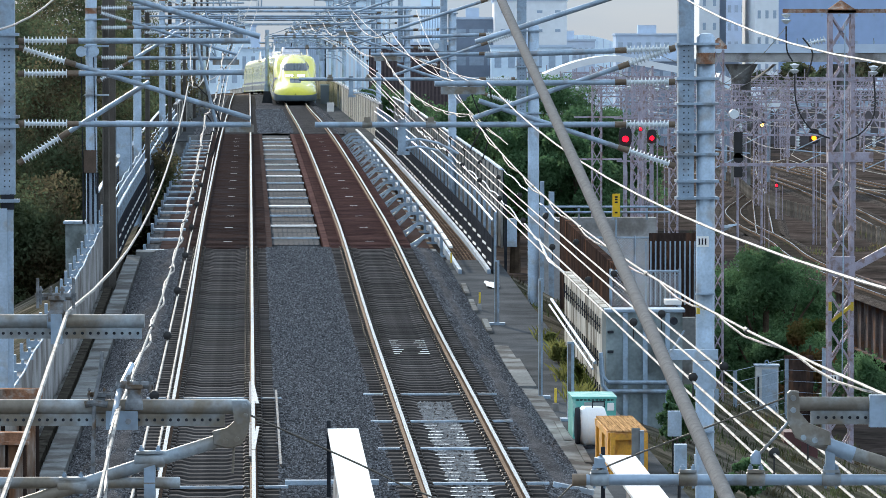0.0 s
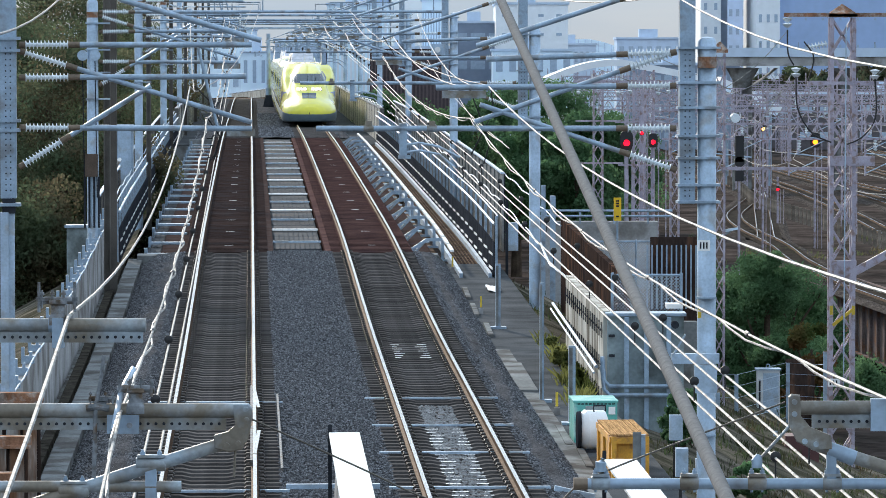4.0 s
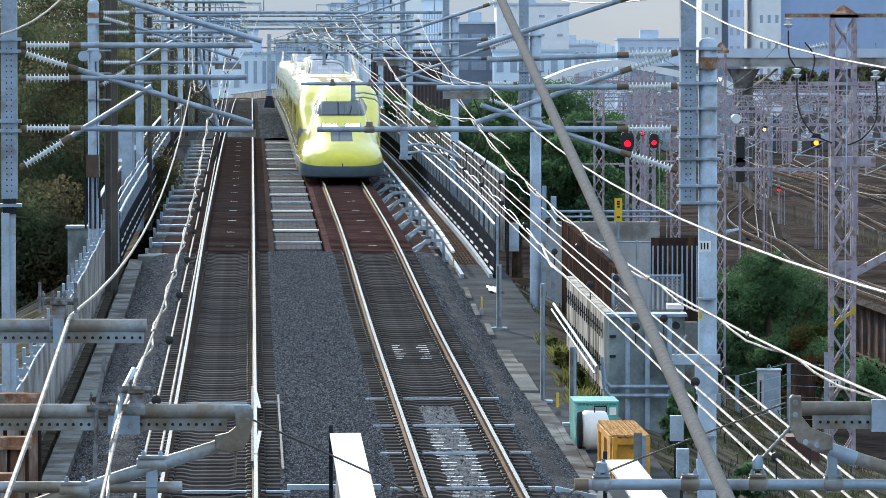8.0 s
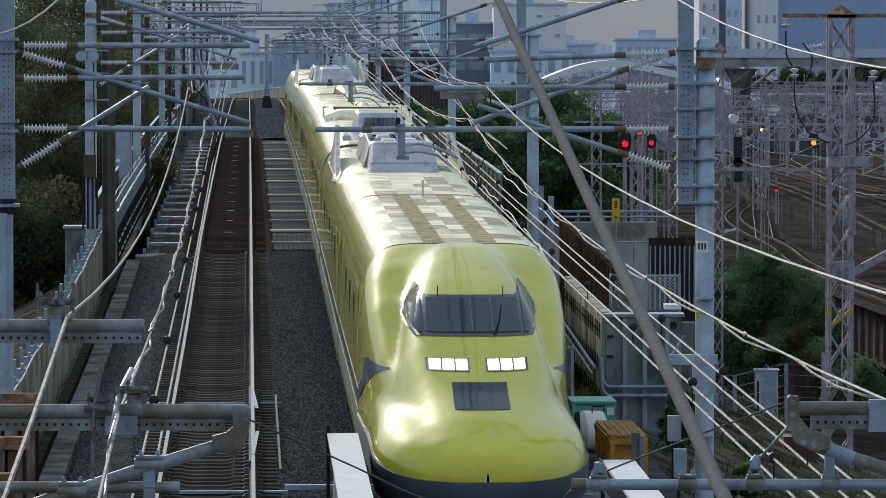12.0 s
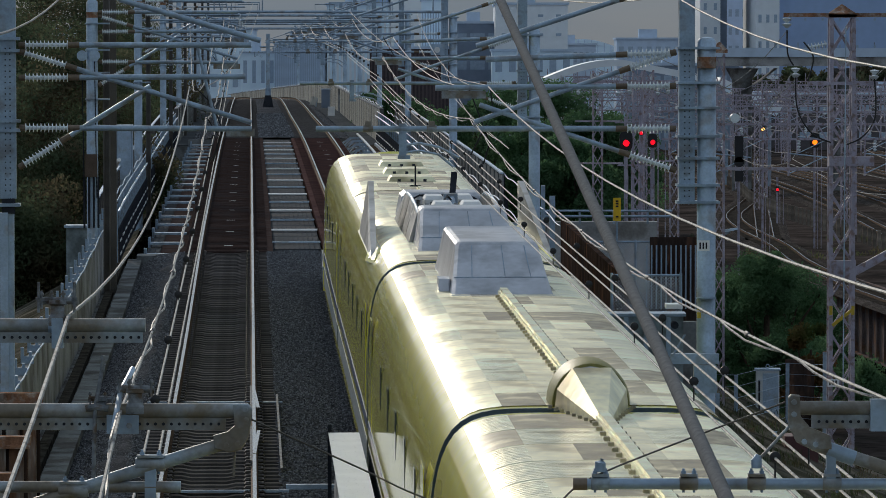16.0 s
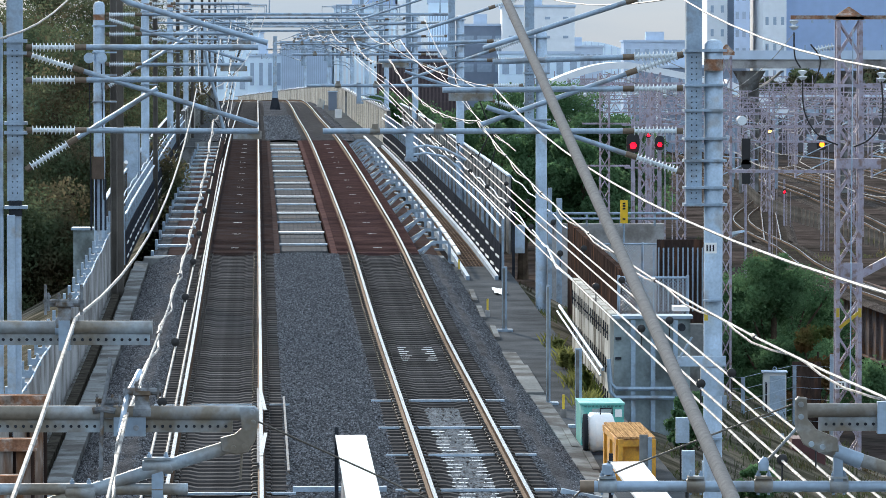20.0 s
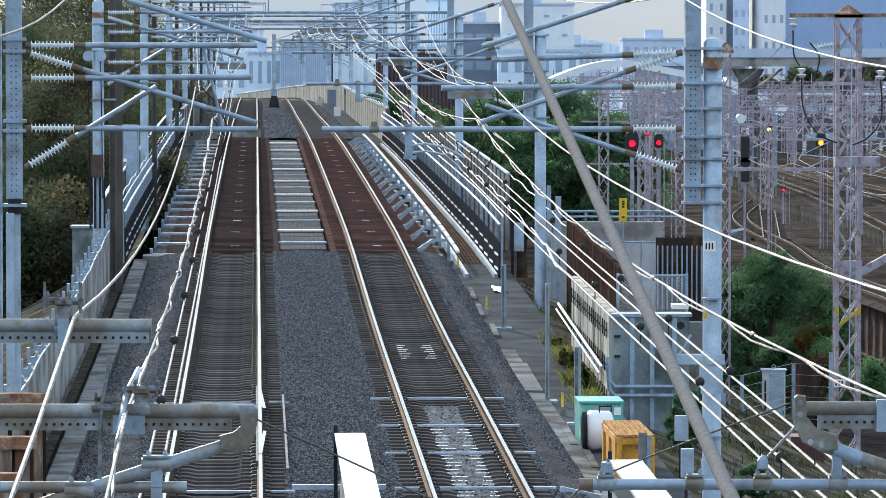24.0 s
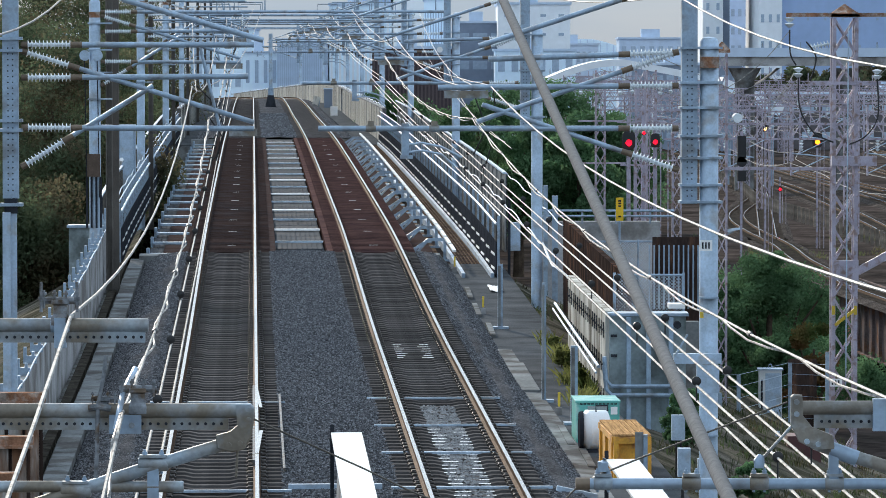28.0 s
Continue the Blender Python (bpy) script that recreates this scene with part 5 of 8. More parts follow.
for x, z0, z1, y in ((9.5, -2.5, 0.5, 129.5), (10.4, -2.5, 0.9, 128), (7.55, -1.5, 0.75, 121), (6.9, -1, 0.5, 118), (8.2, -2, -0.3, 116)):
    t = thing("fence_post", "grey steel angle post with barbed wire", "fence post", "fence posts")
    part("angle", Geo().box(x, x + 0.1, y, y + 0.06, z0, z1), STEEL, t)
for z in (0.55, 0.25, -0.05, -0.35, -0.65, -0.95):
    solid("barbed_wire", Geo().tube([(5.5, 121, z + 0.3), (6.6, 121, z + 0.24), (7.6, 121, z + 0.2), (9.5, 129.5, z - 0.05), (10.4, 128, z)], 0.006, 4), STEEL, "thin barbed wire between fence posts", "barbed wire", "barbed wires")
solid("steel_box", Geo().box(8.2, 9.0, 112, 113, -3.5, -0.1), mat("dark_red_box", (0.085, 0.03, 0.03), 0.6, var=0.3), "dark red steel box among weeds", "box")
solid("rust_sheet", Geo().box(9.6, 10.4, 131, 131.1, -3, 0.5), RUST_D, "dark rusty panel beside the cabinet", "panel")
for x, y, z in ((4.4, 79, 1.75), (4.2, 84, 2.1)):
    t = thing("pole_box", "pale steel terminal box with cables", "terminal box", "terminal boxes")
    part("case", Geo().box(x - 0.12, x + 0.12, y, y + 0.15, z, z + 0.45), STEEL_L, t)
    part("leg", Geo().tube([(x - 0.03, y + 0.08, z - 1.6), (x - 0.03, y + 0.08, z)], 0.02, 6).tube([(x + 0.05, y + 0.08, z - 1.6), (x + 0.05, y + 0.08, z)], 0.02, 6), CABLE, t)
plate_one = thing("number_plate", "white mast plate with unreadable dark bars", "plate", "mast plates")
for x, y, z, w, h in ((4.18, 74.83, 5.87, 0.19, 0.17), (9.98, 119.55, 0.55, 0.3, 0.2)):
    t = plate_one if x < 5 else thing("number_plate", "white mast plate with unreadable dark bars", "plate", "mast plates")
    part("plate", Geo().box(x - w / 2, x + w / 2, y - 0.01, y, z, z + h), WHITE, t)
    for k in range(3):
        part("bar", Geo().box(x - w * 0.36 + k * w * 0.26, x - w * 0.36 + k * w * 0.26 + w * 0.13, y - 0.014, y - 0.01, z + h * 0.2, z + h * 0.8), STEEL_D, t)

# ------------------------------------------------------------------ the train
NOSE = 9.2


def smooth(t):
    t = min(1, max(0, t))
    return t * t * (3 - 2 * t)


def line_table(s, rows):
    for (a, p), (b, q) in zip(rows, rows[1:]):
        if s <= b:
            return p + (q - p) * max(0, (s - a) / (b - a))
    return rows[-1][1]


def nose_shape(s):
    """Sections of the nose s metres behind the tip, each half width, height over the foot and roundness: bill, cowl, body."""
    foot = line_table(s, [(0, 0.55), (0.05, 0.53), (0.15, 0.5), (0.5, 0.46), (1.5, 0.45), (4, 0.4), (9.2, 0.2)])
    hw = max(0.02, 1.64 * (1 - (1 - min(s, 2.7) / 2.7) ** 2.3) ** (1 / 2.3))
    top = line_table(s, [(0, 0.72), (0.05, 0.86), (0.15, 0.98), (0.5, 1.13), (1.2, 1.31), (2.4, 1.47), (3.6, 1.58), (4.6, 1.64), (9.2, 1.6)])
    ridge = line_table(s, [(0, 0.73), (0.05, 0.89), (0.15, 1.02), (0.5, 1.21), (1.2, 1.45), (2.3, 1.73), (3.2, 2.06), (4.3, 2.48), (5.0, 2.74), (5.7, 3.0), (6.4, 3.2), (7.4, 3.42), (8.4, 3.55), (9.2, 3.5)])
    cowl = line_table(s, [(0, 0.9), (1.5, 1.1), (3, 1.24), (4, 1.3), (5, 1.31), (6, 1.24), (7, 1.08), (8, 0.86), (8.8, 0.66), (9.2, 0.5)])
    wide = line_table(s, [(0, 0.5), (3.2, 0.95), (4.0, 1.2), (4.6, 1.36), (5.6, 1.53), (7, 1.63), (8.4, 1.68), (9.2, 1.69)])
    high = line_table(s, [(0, 0.5), (3.2, 1.5), (4.0, 1.76), (4.6, 1.97), (5.6, 2.4), (7, 3.03), (8.2, 3.42), (9.2, 3.6)])
    out = [(hw, top - foot, line_table(s, [(0, 2.4), (1, 2.9), (2.5, 3.5), (9.2, 3.5)])), (min(cowl, 0.85 * hw), ridge - foot, line_table(s, [(0, 2.6), (3, 3.0), (5, 4.4), (9.2, 4.4)]))]
    if s > 3.2:
        out.append((wide, high - foot, line_table(s, [(3.2, 3.6), (4.6, 6.0), (7, 7.5), (8.5, 7), (9.2, 6.5)])))
    return foot, out


def skin_radius(s, a):
    """How far the skin lies from the middle of the foot line, towards the angle a."""
    c, si = abs(math.cos(a)), max(0.0, math.sin(a))
    foot, out = nose_shape(s)
    if s >= 9.2:
        out = out[2:]
    r = sum(((c / w) ** p + (si / h) ** p) ** (-24 / p) for w, h, p in out) ** (1 / 24)
    valley = line_table(s, [(4.0, 50), (4.6, 54), (6.0, 62), (7.5, 68), (9.2, 72)])
    deep = line_table(s, [(0, 0), (4.1, 0), (5.0, 0.075), (7.4, 0.065), (8.6, 0.015), (9.0, 0)])
    return r * (1 - deep * math.exp(-((math.degrees(math.atan2(si, c)) - valley) / 6.5) ** 2))


def inside(s, x, z):
    foot = nose_shape(s)[0]
    return math.hypot(x, z - foot) < skin_radius(s, math.atan2(max(0.0, z - foot), x))


def halve(a, b, low):
    """Where low turns from true to false between a and b."""
    for i in range(36):
        m = (a + b) / 2
        a, b = (m, b) if low(m) else (a, m)
    return a


def nose_top(s, x):
    return halve(nose_shape(s)[0], 5, lambda z: inside(s, x, z))


def body_ring(s, y, n=96):
    foot = nose_shape(s)[0]
    ring = []
    for j in range(n + 1):
        a = math.pi * j / n
        r = skin_radius(s, a)
        ring.append(Vector((r * math.cos(a), y, foot + r * math.sin(a))))
    return ring


def flank_x(s, z):
    """Half width of the skin at height z, s metres behind the tip."""
    return halve(0, 3, lambda x: inside(s, x, z))


def nose_at(x, z):
    """How far behind the tip the skin has height z at x."""
    return halve(0.3, 9.15, lambda q: not inside(q, x, z))


def nose_pane(edge, lift=0.015, n=8):
    """A pane let into the nose; edge(u, v) gives x and height for u, v from 0 to 1."""
    rings = []
    for i in range(n + 1):
        row = []
        for j in range(n + 1):
            x, z = edge(j / n, i / n)
            row.append(Vector((x, nose_at(x, z) - lift, z + lift * 0.6)))
        rings.append(row)
    return Geo().rings(rings)


ROOF_STRIP = mat("dark_roof_strip", (0.46, 0.40, 0.25), 0.8, var=0.4, scale=5, fine=30)
SILVER = mat("silver_roof_cover", (0.50, 0.51, 0.55), 0.36, 0.55, var=0.14, scale=2.2, fine=12, bump=0.04, stain=(0.36, 0.37, 0.40), amount=0.4, sscale=2.0, stretch=(1, 1, 0.4))
OLIVE = mat("olive_recess_paint", (0.22, 0.20, 0.05), 0.6, var=0.2)
INSUL_G = mat("grey_roof_insulator", (0.30, 0.31, 0.32), 0.4, var=0.15)


def car_body(car, y0, y1, strips=False):
    """Body shell from y0 to y1, with roof, side band, windows and skirt."""
    ring = body_ring(NOSE, 0)
    k = [i for i, p in enumerate(ring) if abs(p.x) < 1.42 and p.z > 2]
    a, b = k[0], k[-1]
    part("body", Geo().rings([[Vector((p.x, y, p.z)) for p in ring] for y in steps(y0, y1, 6)]), YELLOW, car, "yellow painted sides", True)
    n = round((y1 - y0) / 1.55)
    pitch = (y1 - y0 - 0.44) / n
    cut = [-1.42, -0.98, -0.55, -0.1, 0.32, 0.74, 1.08, 1.42]
    edge = [max(i for i in k if ring[i].x >= q) if q < 1.42 else a for q in cut]
    pick = random.Random(round(y1 * 10))
    for c, (e1, e0) in enumerate(zip(edge, edge[1:])):
        kinds = [Geo().rings([[Vector((p.x, y, p.z + 0.008)) for p in ring[e0:e1 + 1]] for y in (0.006, pitch - 0.006)]).mesh("roof_sheet", m, True) for m in (ROOF_RIB, ROOF_G, ROOF_DULL)]
        odds = (6, 2, 1) if c in (0, 6) else (4, 3, 3) if c in (1, 5) else (1, 5, 3)
        for i in range(n):
            me = pick.choices(kinds, odds)[0]
            pieces("roof_sheet", me, car, [Matrix.Translation((0, y0 + 0.22 + pitch * i, 0))], "sooty roof sheet" if me is kinds[2] else "shining ribbed roof sheet" if me is kinds[0] else "stained silvery roof sheet")
    if strips:
        for x in (-0.43, 0.45):
            part("roof_strip", Geo().rings([[Vector((x + d, y, nose_top(NOSE, x + d) + 0.02)) for d in (-0.17, 0, 0.17)] for y in (y0 + 0.4, y1 - 0.5)]), ROOF_STRIP, car, "rough dark strip along the roof")
    for yy, q in ((y0, 1), (y1, -1)):
        part("end_wall", Geo().rings([[Vector((p.x * f, yy + q * d, 0.2 + (p.z - 0.2) * f)) for p in ring] for d, f in ((0, 1), (0.02, 0.97), (0.02, 0.5), (0.02, 0.02))]), SKIRT, car)
        part("gangway_hood", Geo().rings([[Vector((p.x * 0.975, yy - q * d, 0.3 + (p.z - 0.3) * 0.975)) for p in ring] for d in (-0.05, 0.24)]), OLIVE if q > 0 else SKIRT, car, "flexible gangway hood")
    me = box_mesh("window", 0.012, 0.42, 0.6, GLASS_D)
    for sx in (-1, 1):
        part("blue_band", Geo().box(sx * 1.688, sx * 1.70, y0 + 0.1, y1 - 0.1, 0.98, 1.16), TRAIN_BLUE, car, "dark blue waist band")
        part("skirt", Geo().rings([[(sx * x, y, z) for x, z in ((1.5, 0.2), (1.66, 0.2), (1.70, 0.42), (1.698, 0.8), (1.6, 0.8))] for y in (y0 + 0.1, y1 - 0.1)], True, True), SKIRT, car, "slate blue skirt")
        pieces("window", me, car, [Matrix.Translation((sx * 1.683, y0 + 4.2 + 3.4 * i, 1.95)) for i in range(int((y1 - y0 - 6) / 3.4))], "small dark window")
        part("door", Geo().box(sx * 1.682, sx * 1.692, y0 + 1.2, y0 + 2.0, 1.0, 2.85), YELLOW, car, "plug door")
        part("door", Geo().box(sx * 1.682, sx * 1.692, y1 - 2.0, y1 - 1.2, 1.0, 2.85), YELLOW, car, "plug door")
        part("door_seam", Geo().box(sx * 1.684, sx * 1.689, y1 - 2.03, y1 - 2.0, 1.0, 2.85), SKIRT, car)
        part("door_seam", Geo().box(sx * 1.684, sx * 1.689, y0 + 2.0, y0 + 2.03, 1.0, 2.85), SKIRT, car)
        part("gutter", Geo().box(sx * 1.46 - 0.012, sx * 1.46 + 0.012, y0 + 0.3, y1 - 0.3, 3.26, 3.30), YELLOW, car)
    return car


def bogies(car, ys):
    for y in ys:
        part("bogie", Geo().box(-1.2, 1.2, y - 1.6, y + 1.6, 0.3, 0.7), STEEL_D, car, "dark bogie under the floor")
        for dy in (-1.25, 1.25):
            for sx in (-1, 1):
                part("wheel", Geo().tube([(sx * 0.69, y + dy, 0.43), (sx * 0.82, y + dy, 0.43)], 0.43, 20), STEEL_D, car)


def head_car(flip):
    """End car, 27.35 m; local y runs from the tip to the coupling."""
    car = thing("train_car", "glossy yellow end car of an inspection train with lit headlights" if not flip else "yellow tail car of an inspection train with roof vents", "train car", "cars of the train")
    ss = [0, 0.02, 0.05, 0.1, 0.15, 0.22, 0.3, 0.4, 0.5, 0.65, 0.8, 1.0, 1.2, 1.5, 1.8, 2.1, 2.4, 2.8, 3.2] + [3.4 + 0.2 * i for i in range(28)] + [8.95, 9.1, NOSE]
    part("nose", Geo().rings([body_ring(s, s) for s in ss]), YELLOW, car, "long rounded yellow nose", True)
    plan = [(-skin_radius(s, 0), s) for s in reversed(ss[2:])] + [(skin_radius(s, 0), s) for s in ss[2:]]
    part("nose_skirt", Geo().rings([[Vector((x * 1.006 * k, (s - 0.055) * (1 if k > 0.97 else 1.02) + 3 * (1 - k), h)) for k, h in ((0.9, 0.14), (0.97, 0.2), (1, 0.4), (1.003, 0.6 + 0.2 * smooth(s / 3)), (0.99, 0.6 + 0.2 * smooth(s / 3)))] for x, s in plan]), SKIRT, car, "slate blue lower edge", True)
    part("nose_floor", Geo().rings([[Vector((x * f, s * f + 4 * (1 - f), 0.24)) for f in (0.93, 0.02)] for x, s in plan]), STEEL_D, car)
    frame_paint = mat("windscreen_frame_slate", (0.055, 0.055, 0.085), 0.25, var=0.1, bump=0)

    def cheek(v):
        """Half width of the glazing from its lower edge, 0, to the tips of the side panes, 1."""
        return line_table(v, [(0, 0.92), (0.12, 1.02), (0.3, 1.08), (0.5, 1.07), (0.75, 0.98), (1, 0.84)])

    pane = part("windscreen_frame", nose_pane(lambda u, v: ((2 * u - 1) * (0.86 + 0.02 * v), 2.44 + 0.55 * v), 0.012, 14), frame_paint, car, "slate surround of the windscreen", True)
    part("windscreen", nose_pane(lambda u, v: ((2 * u - 1) * (0.745 - 0.04 * v), 2.49 + 0.455 * v), 0.024), GLASS_D, pane, "dark blue-grey windscreen", True)
    for x in (-0.02, 0.3):
        part("glazing_bar", nose_pane(lambda u, v: (x + (2 * u - 1) * 0.014, 2.49 + 0.455 * v), 0.034, 4), SKIRT, pane)
    for sx in (-1, 1):
        part("side_frame", nose_pane(lambda u, v: (sx * (0.72 + u * (cheek(v) + 0.02 - 0.72)), 2.44 + (0.55 + 0.15 * u) * v), 0.014, 10), frame_paint, pane, "", True)
        part("side_pane", nose_pane(lambda u, v: (sx * (0.80 + u * (cheek(v) - 0.05 - 0.80)), 2.48 + (0.51 + 0.11 * u) * v), 0.026, 10), GLASS_D, pane, "curved side pane", True)
        frame_l = part("lamp_housing", nose_pane(lambda u, v: (sx * (0.13 + 0.66 * u), 1.985 + 0.17 * v), 0.012), SKIRT, car, "dark headlight recess", True)
        for k in range(3):
            part("headlight", nose_pane(lambda u, v: (sx * (0.155 + 0.205 * k + 0.18 * u), 2.0 + 0.14 * v), 0.024, 4), GLASS_D if flip else HEADLIGHT, frame_l, "lit headlight" if not flip else "unlit lamp", True)
        rows = []
        for s in steps(4.95, 9.19, 16):
            half = 0.01 + 0.2 * min(1, (s - 4.95) / 1.9) if s < 7.2 else 0.21 - 0.12 * min(1, (s - 7.2) / 1.6)
            mid = line_table(s, [(4.95, 1.88), (7.0, 1.7), (8.2, 1.3), (9.2, 1.07)])
            rows.append([Vector((sx * (flank_x(s, mid + q * half) + 0.012), s, mid + q * half)) for q in (-1, -0.33, 0.33, 1)])
        part("blue_arrow", Geo().rings(rows), TRAIN_BLUE, car, "dark blue arrow on the flank", True)
        part("aerial", Geo().tube([(sx * 0.52, nose_at(sx * 0.52, 2.99), 2.98), (sx * 0.52, nose_at(sx * 0.52, 2.99) + 0.03, 3.13)], 0.008, 5), STEEL_D, car)
    part("camera_window", nose_pane(lambda u, v: ((2 * u - 1) * 0.42, 1.53 + 0.32 * v), 0.014), GLASS_D, car, "dark window under the headlights", True)
    part("wiper", Geo().tube([(x, nose_at(x, z) - 0.05, z + 0.05) for x, z in ((0.3, 2.42), (0.4, 2.6), (0.46, 2.8))], 0.012, 5), STEEL_D, car, "black wiper")
    car_body(car, NOSE, 27.1, not flip)
    bogies(car, (7.5, 22))
    if flip:
        part("whip_aerial", Geo().tube([(0, 25.2, 3.6), (0, 25.2, 4.05)], 0.02, 6).box(-0.12, 0.12, 25.1, 25.3, 3.6, 3.63), STEEL_D, car, "short dark aerial")
        for y in (22.7, 19.2, 15.6):
            v = part("roof_vent", Geo().rings([[(-w, y - 0.45 * a, z), (w, y - 0.45 * a, z), (w, y + 0.45 * b, z), (-w, y + 0.45 * b, z)] for w, a, b, z in ((0.55, 1.1, 1.15, 3.56), (0.46, 1.0, 0.85, 3.70), (0.44, 0.95, 0.8, 3.71))], True, True), ROOF_G, car, "low roof vent with a sloped face")
            for x in (-0.28, 0, 0.28):
                part("port", Geo().add([(x - 0.035, y + 0.505, 3.595), (x + 0.035, y + 0.505, 3.595), (x + 0.035, y + 0.45, 3.66), (x - 0.035, y + 0.45, 3.66)], [(0, 1, 2, 3)]), STEEL_D, v, "small dark port")
    else:
        part("whip_aerial", Geo().tube([(0, 26.2, 3.6), (0, 26.2, 3.95)], 0.025, 6), WHITE, car, "short white aerial")
    return car


def hood_shell(levels, c=0.05):
    """Rings with cut corners; levels are (height, half width, front, back)."""
    return Geo().rings([[(-w + c, a, z), (w - c, a, z), (w, a + c, z), (w, b - c, z), (w - c, b, z), (-w + c, b, z), (-w, b - c, z), (-w, a + c, z)] for z, w, a, b in levels], True, True)


def hood(car, y, w0, w1, h, crease, slope, length, label, window=False):
    """A silver roof hood: a low lower slope, a steeper upper one, sloped sides and a rounded top edge."""
    wm = w0 + (w1 - w0) * 0.38
    zc = 3.56 + h * 0.36
    zt = 3.56 + h
    p = part("roof_hood", hood_shell([(3.5, w0, y, y + length), (3.56, w0, y, y + length), (zc, wm, y + crease, y + length - 0.1), (zt - 0.05, w1 + 0.02, y + slope, y + length - 0.3),
                                      (zt - 0.015, w1 - 0.01, y + slope + 0.06, y + length - 0.34), (zt, w1 - 0.06, y + slope + 0.16, y + length - 0.42)]), SILVER, car, label)

    def face(v):
        """Front skin between crease and top edge: place and height."""
        return y + crease + (slope - crease) * v, zc + (zt - 0.05 - zc) * v

    for x in (-w0 * 0.55, w0 * 0.1, w0 * 0.6):
        (a0, b0), (a1, b1) = face(0.02), face(0.98)
        if not window:
            part("panel_seam", Geo().beam((x, a0 - 0.004, b0 + 0.004), (x * 0.9, a1 - 0.004, b1 + 0.004), 0.012, 0.006), STEEL, p)
    a0, b0 = face(0)
    part("panel_seam", Geo().beam((-wm * 0.98, a0 - 0.006, b0), (wm * 0.98, a0 - 0.006, b0), 0.016, 0.012), STEEL, p)
    part("foot_strip", Geo().beam((-w0, y - 0.03, 3.585), (w0, y - 0.03, 3.585), 0.08, 0.05), SILVER, p)
    if window:
        for name, q, lo, hi, m, out in (("window_frame", 0.47, 0.06, 0.86, INSUL_G, 0.012), ("window", 0.42, 0.13, 0.79, GLASS_D, 0.024)):
            (a0, b0), (a1, b1) = face(lo), face(hi)
            part(name, Geo().add([(-q, a0 - out, b0 + out * 0.5), (q, a0 - out, b0 + out * 0.5), (q * 0.95, a1 - out, b1 + out * 0.5), (-q * 0.95, a1 - out, b1 + out * 0.5)], [(0, 1, 2, 3)]), m, p, "blue-grey observation window" if m is GLASS_D else "pale window frame")
        for x in (-0.2, -0.17, 0.02, 0.08):
            (a0, b0), (a1, b1) = face(0.14), face(0.78)
            part("glazing_bar", Geo().beam((x, a0 - 0.034, b0 + 0.017), (x, a1 - 0.034, b1 + 0.017), 0.014, 0.01), STEEL_D, p)
        a0, b0 = face(0.02)
        a1, b1 = face(0.4)
        part("wiper", Geo().tube([(-0.12, a0 - 0.03, b0 + 0.02), (-0.1, a0 - 0.06, b0 + 0.05), (-0.3, a1 - 0.06, b1 + 0.04)], 0.014, 6).box(-0.16, -0.06, a0 - 0.08, a0, b0 - 0.01, b0 + 0.05), STEEL_D, p, "black wiper", True)
    return p


FIN = mat("brushed_metal_fin", (0.4, 0.395, 0.385), 0.42, 0.75, var=0.25, scale=1.2, fine=8, stain=(0.25, 0.24, 0.22), amount=0.35, sscale=1.5)
BRASS = mat("yellowed_brass", (0.5, 0.42, 0.14), 0.45, 0.6, var=0.3)


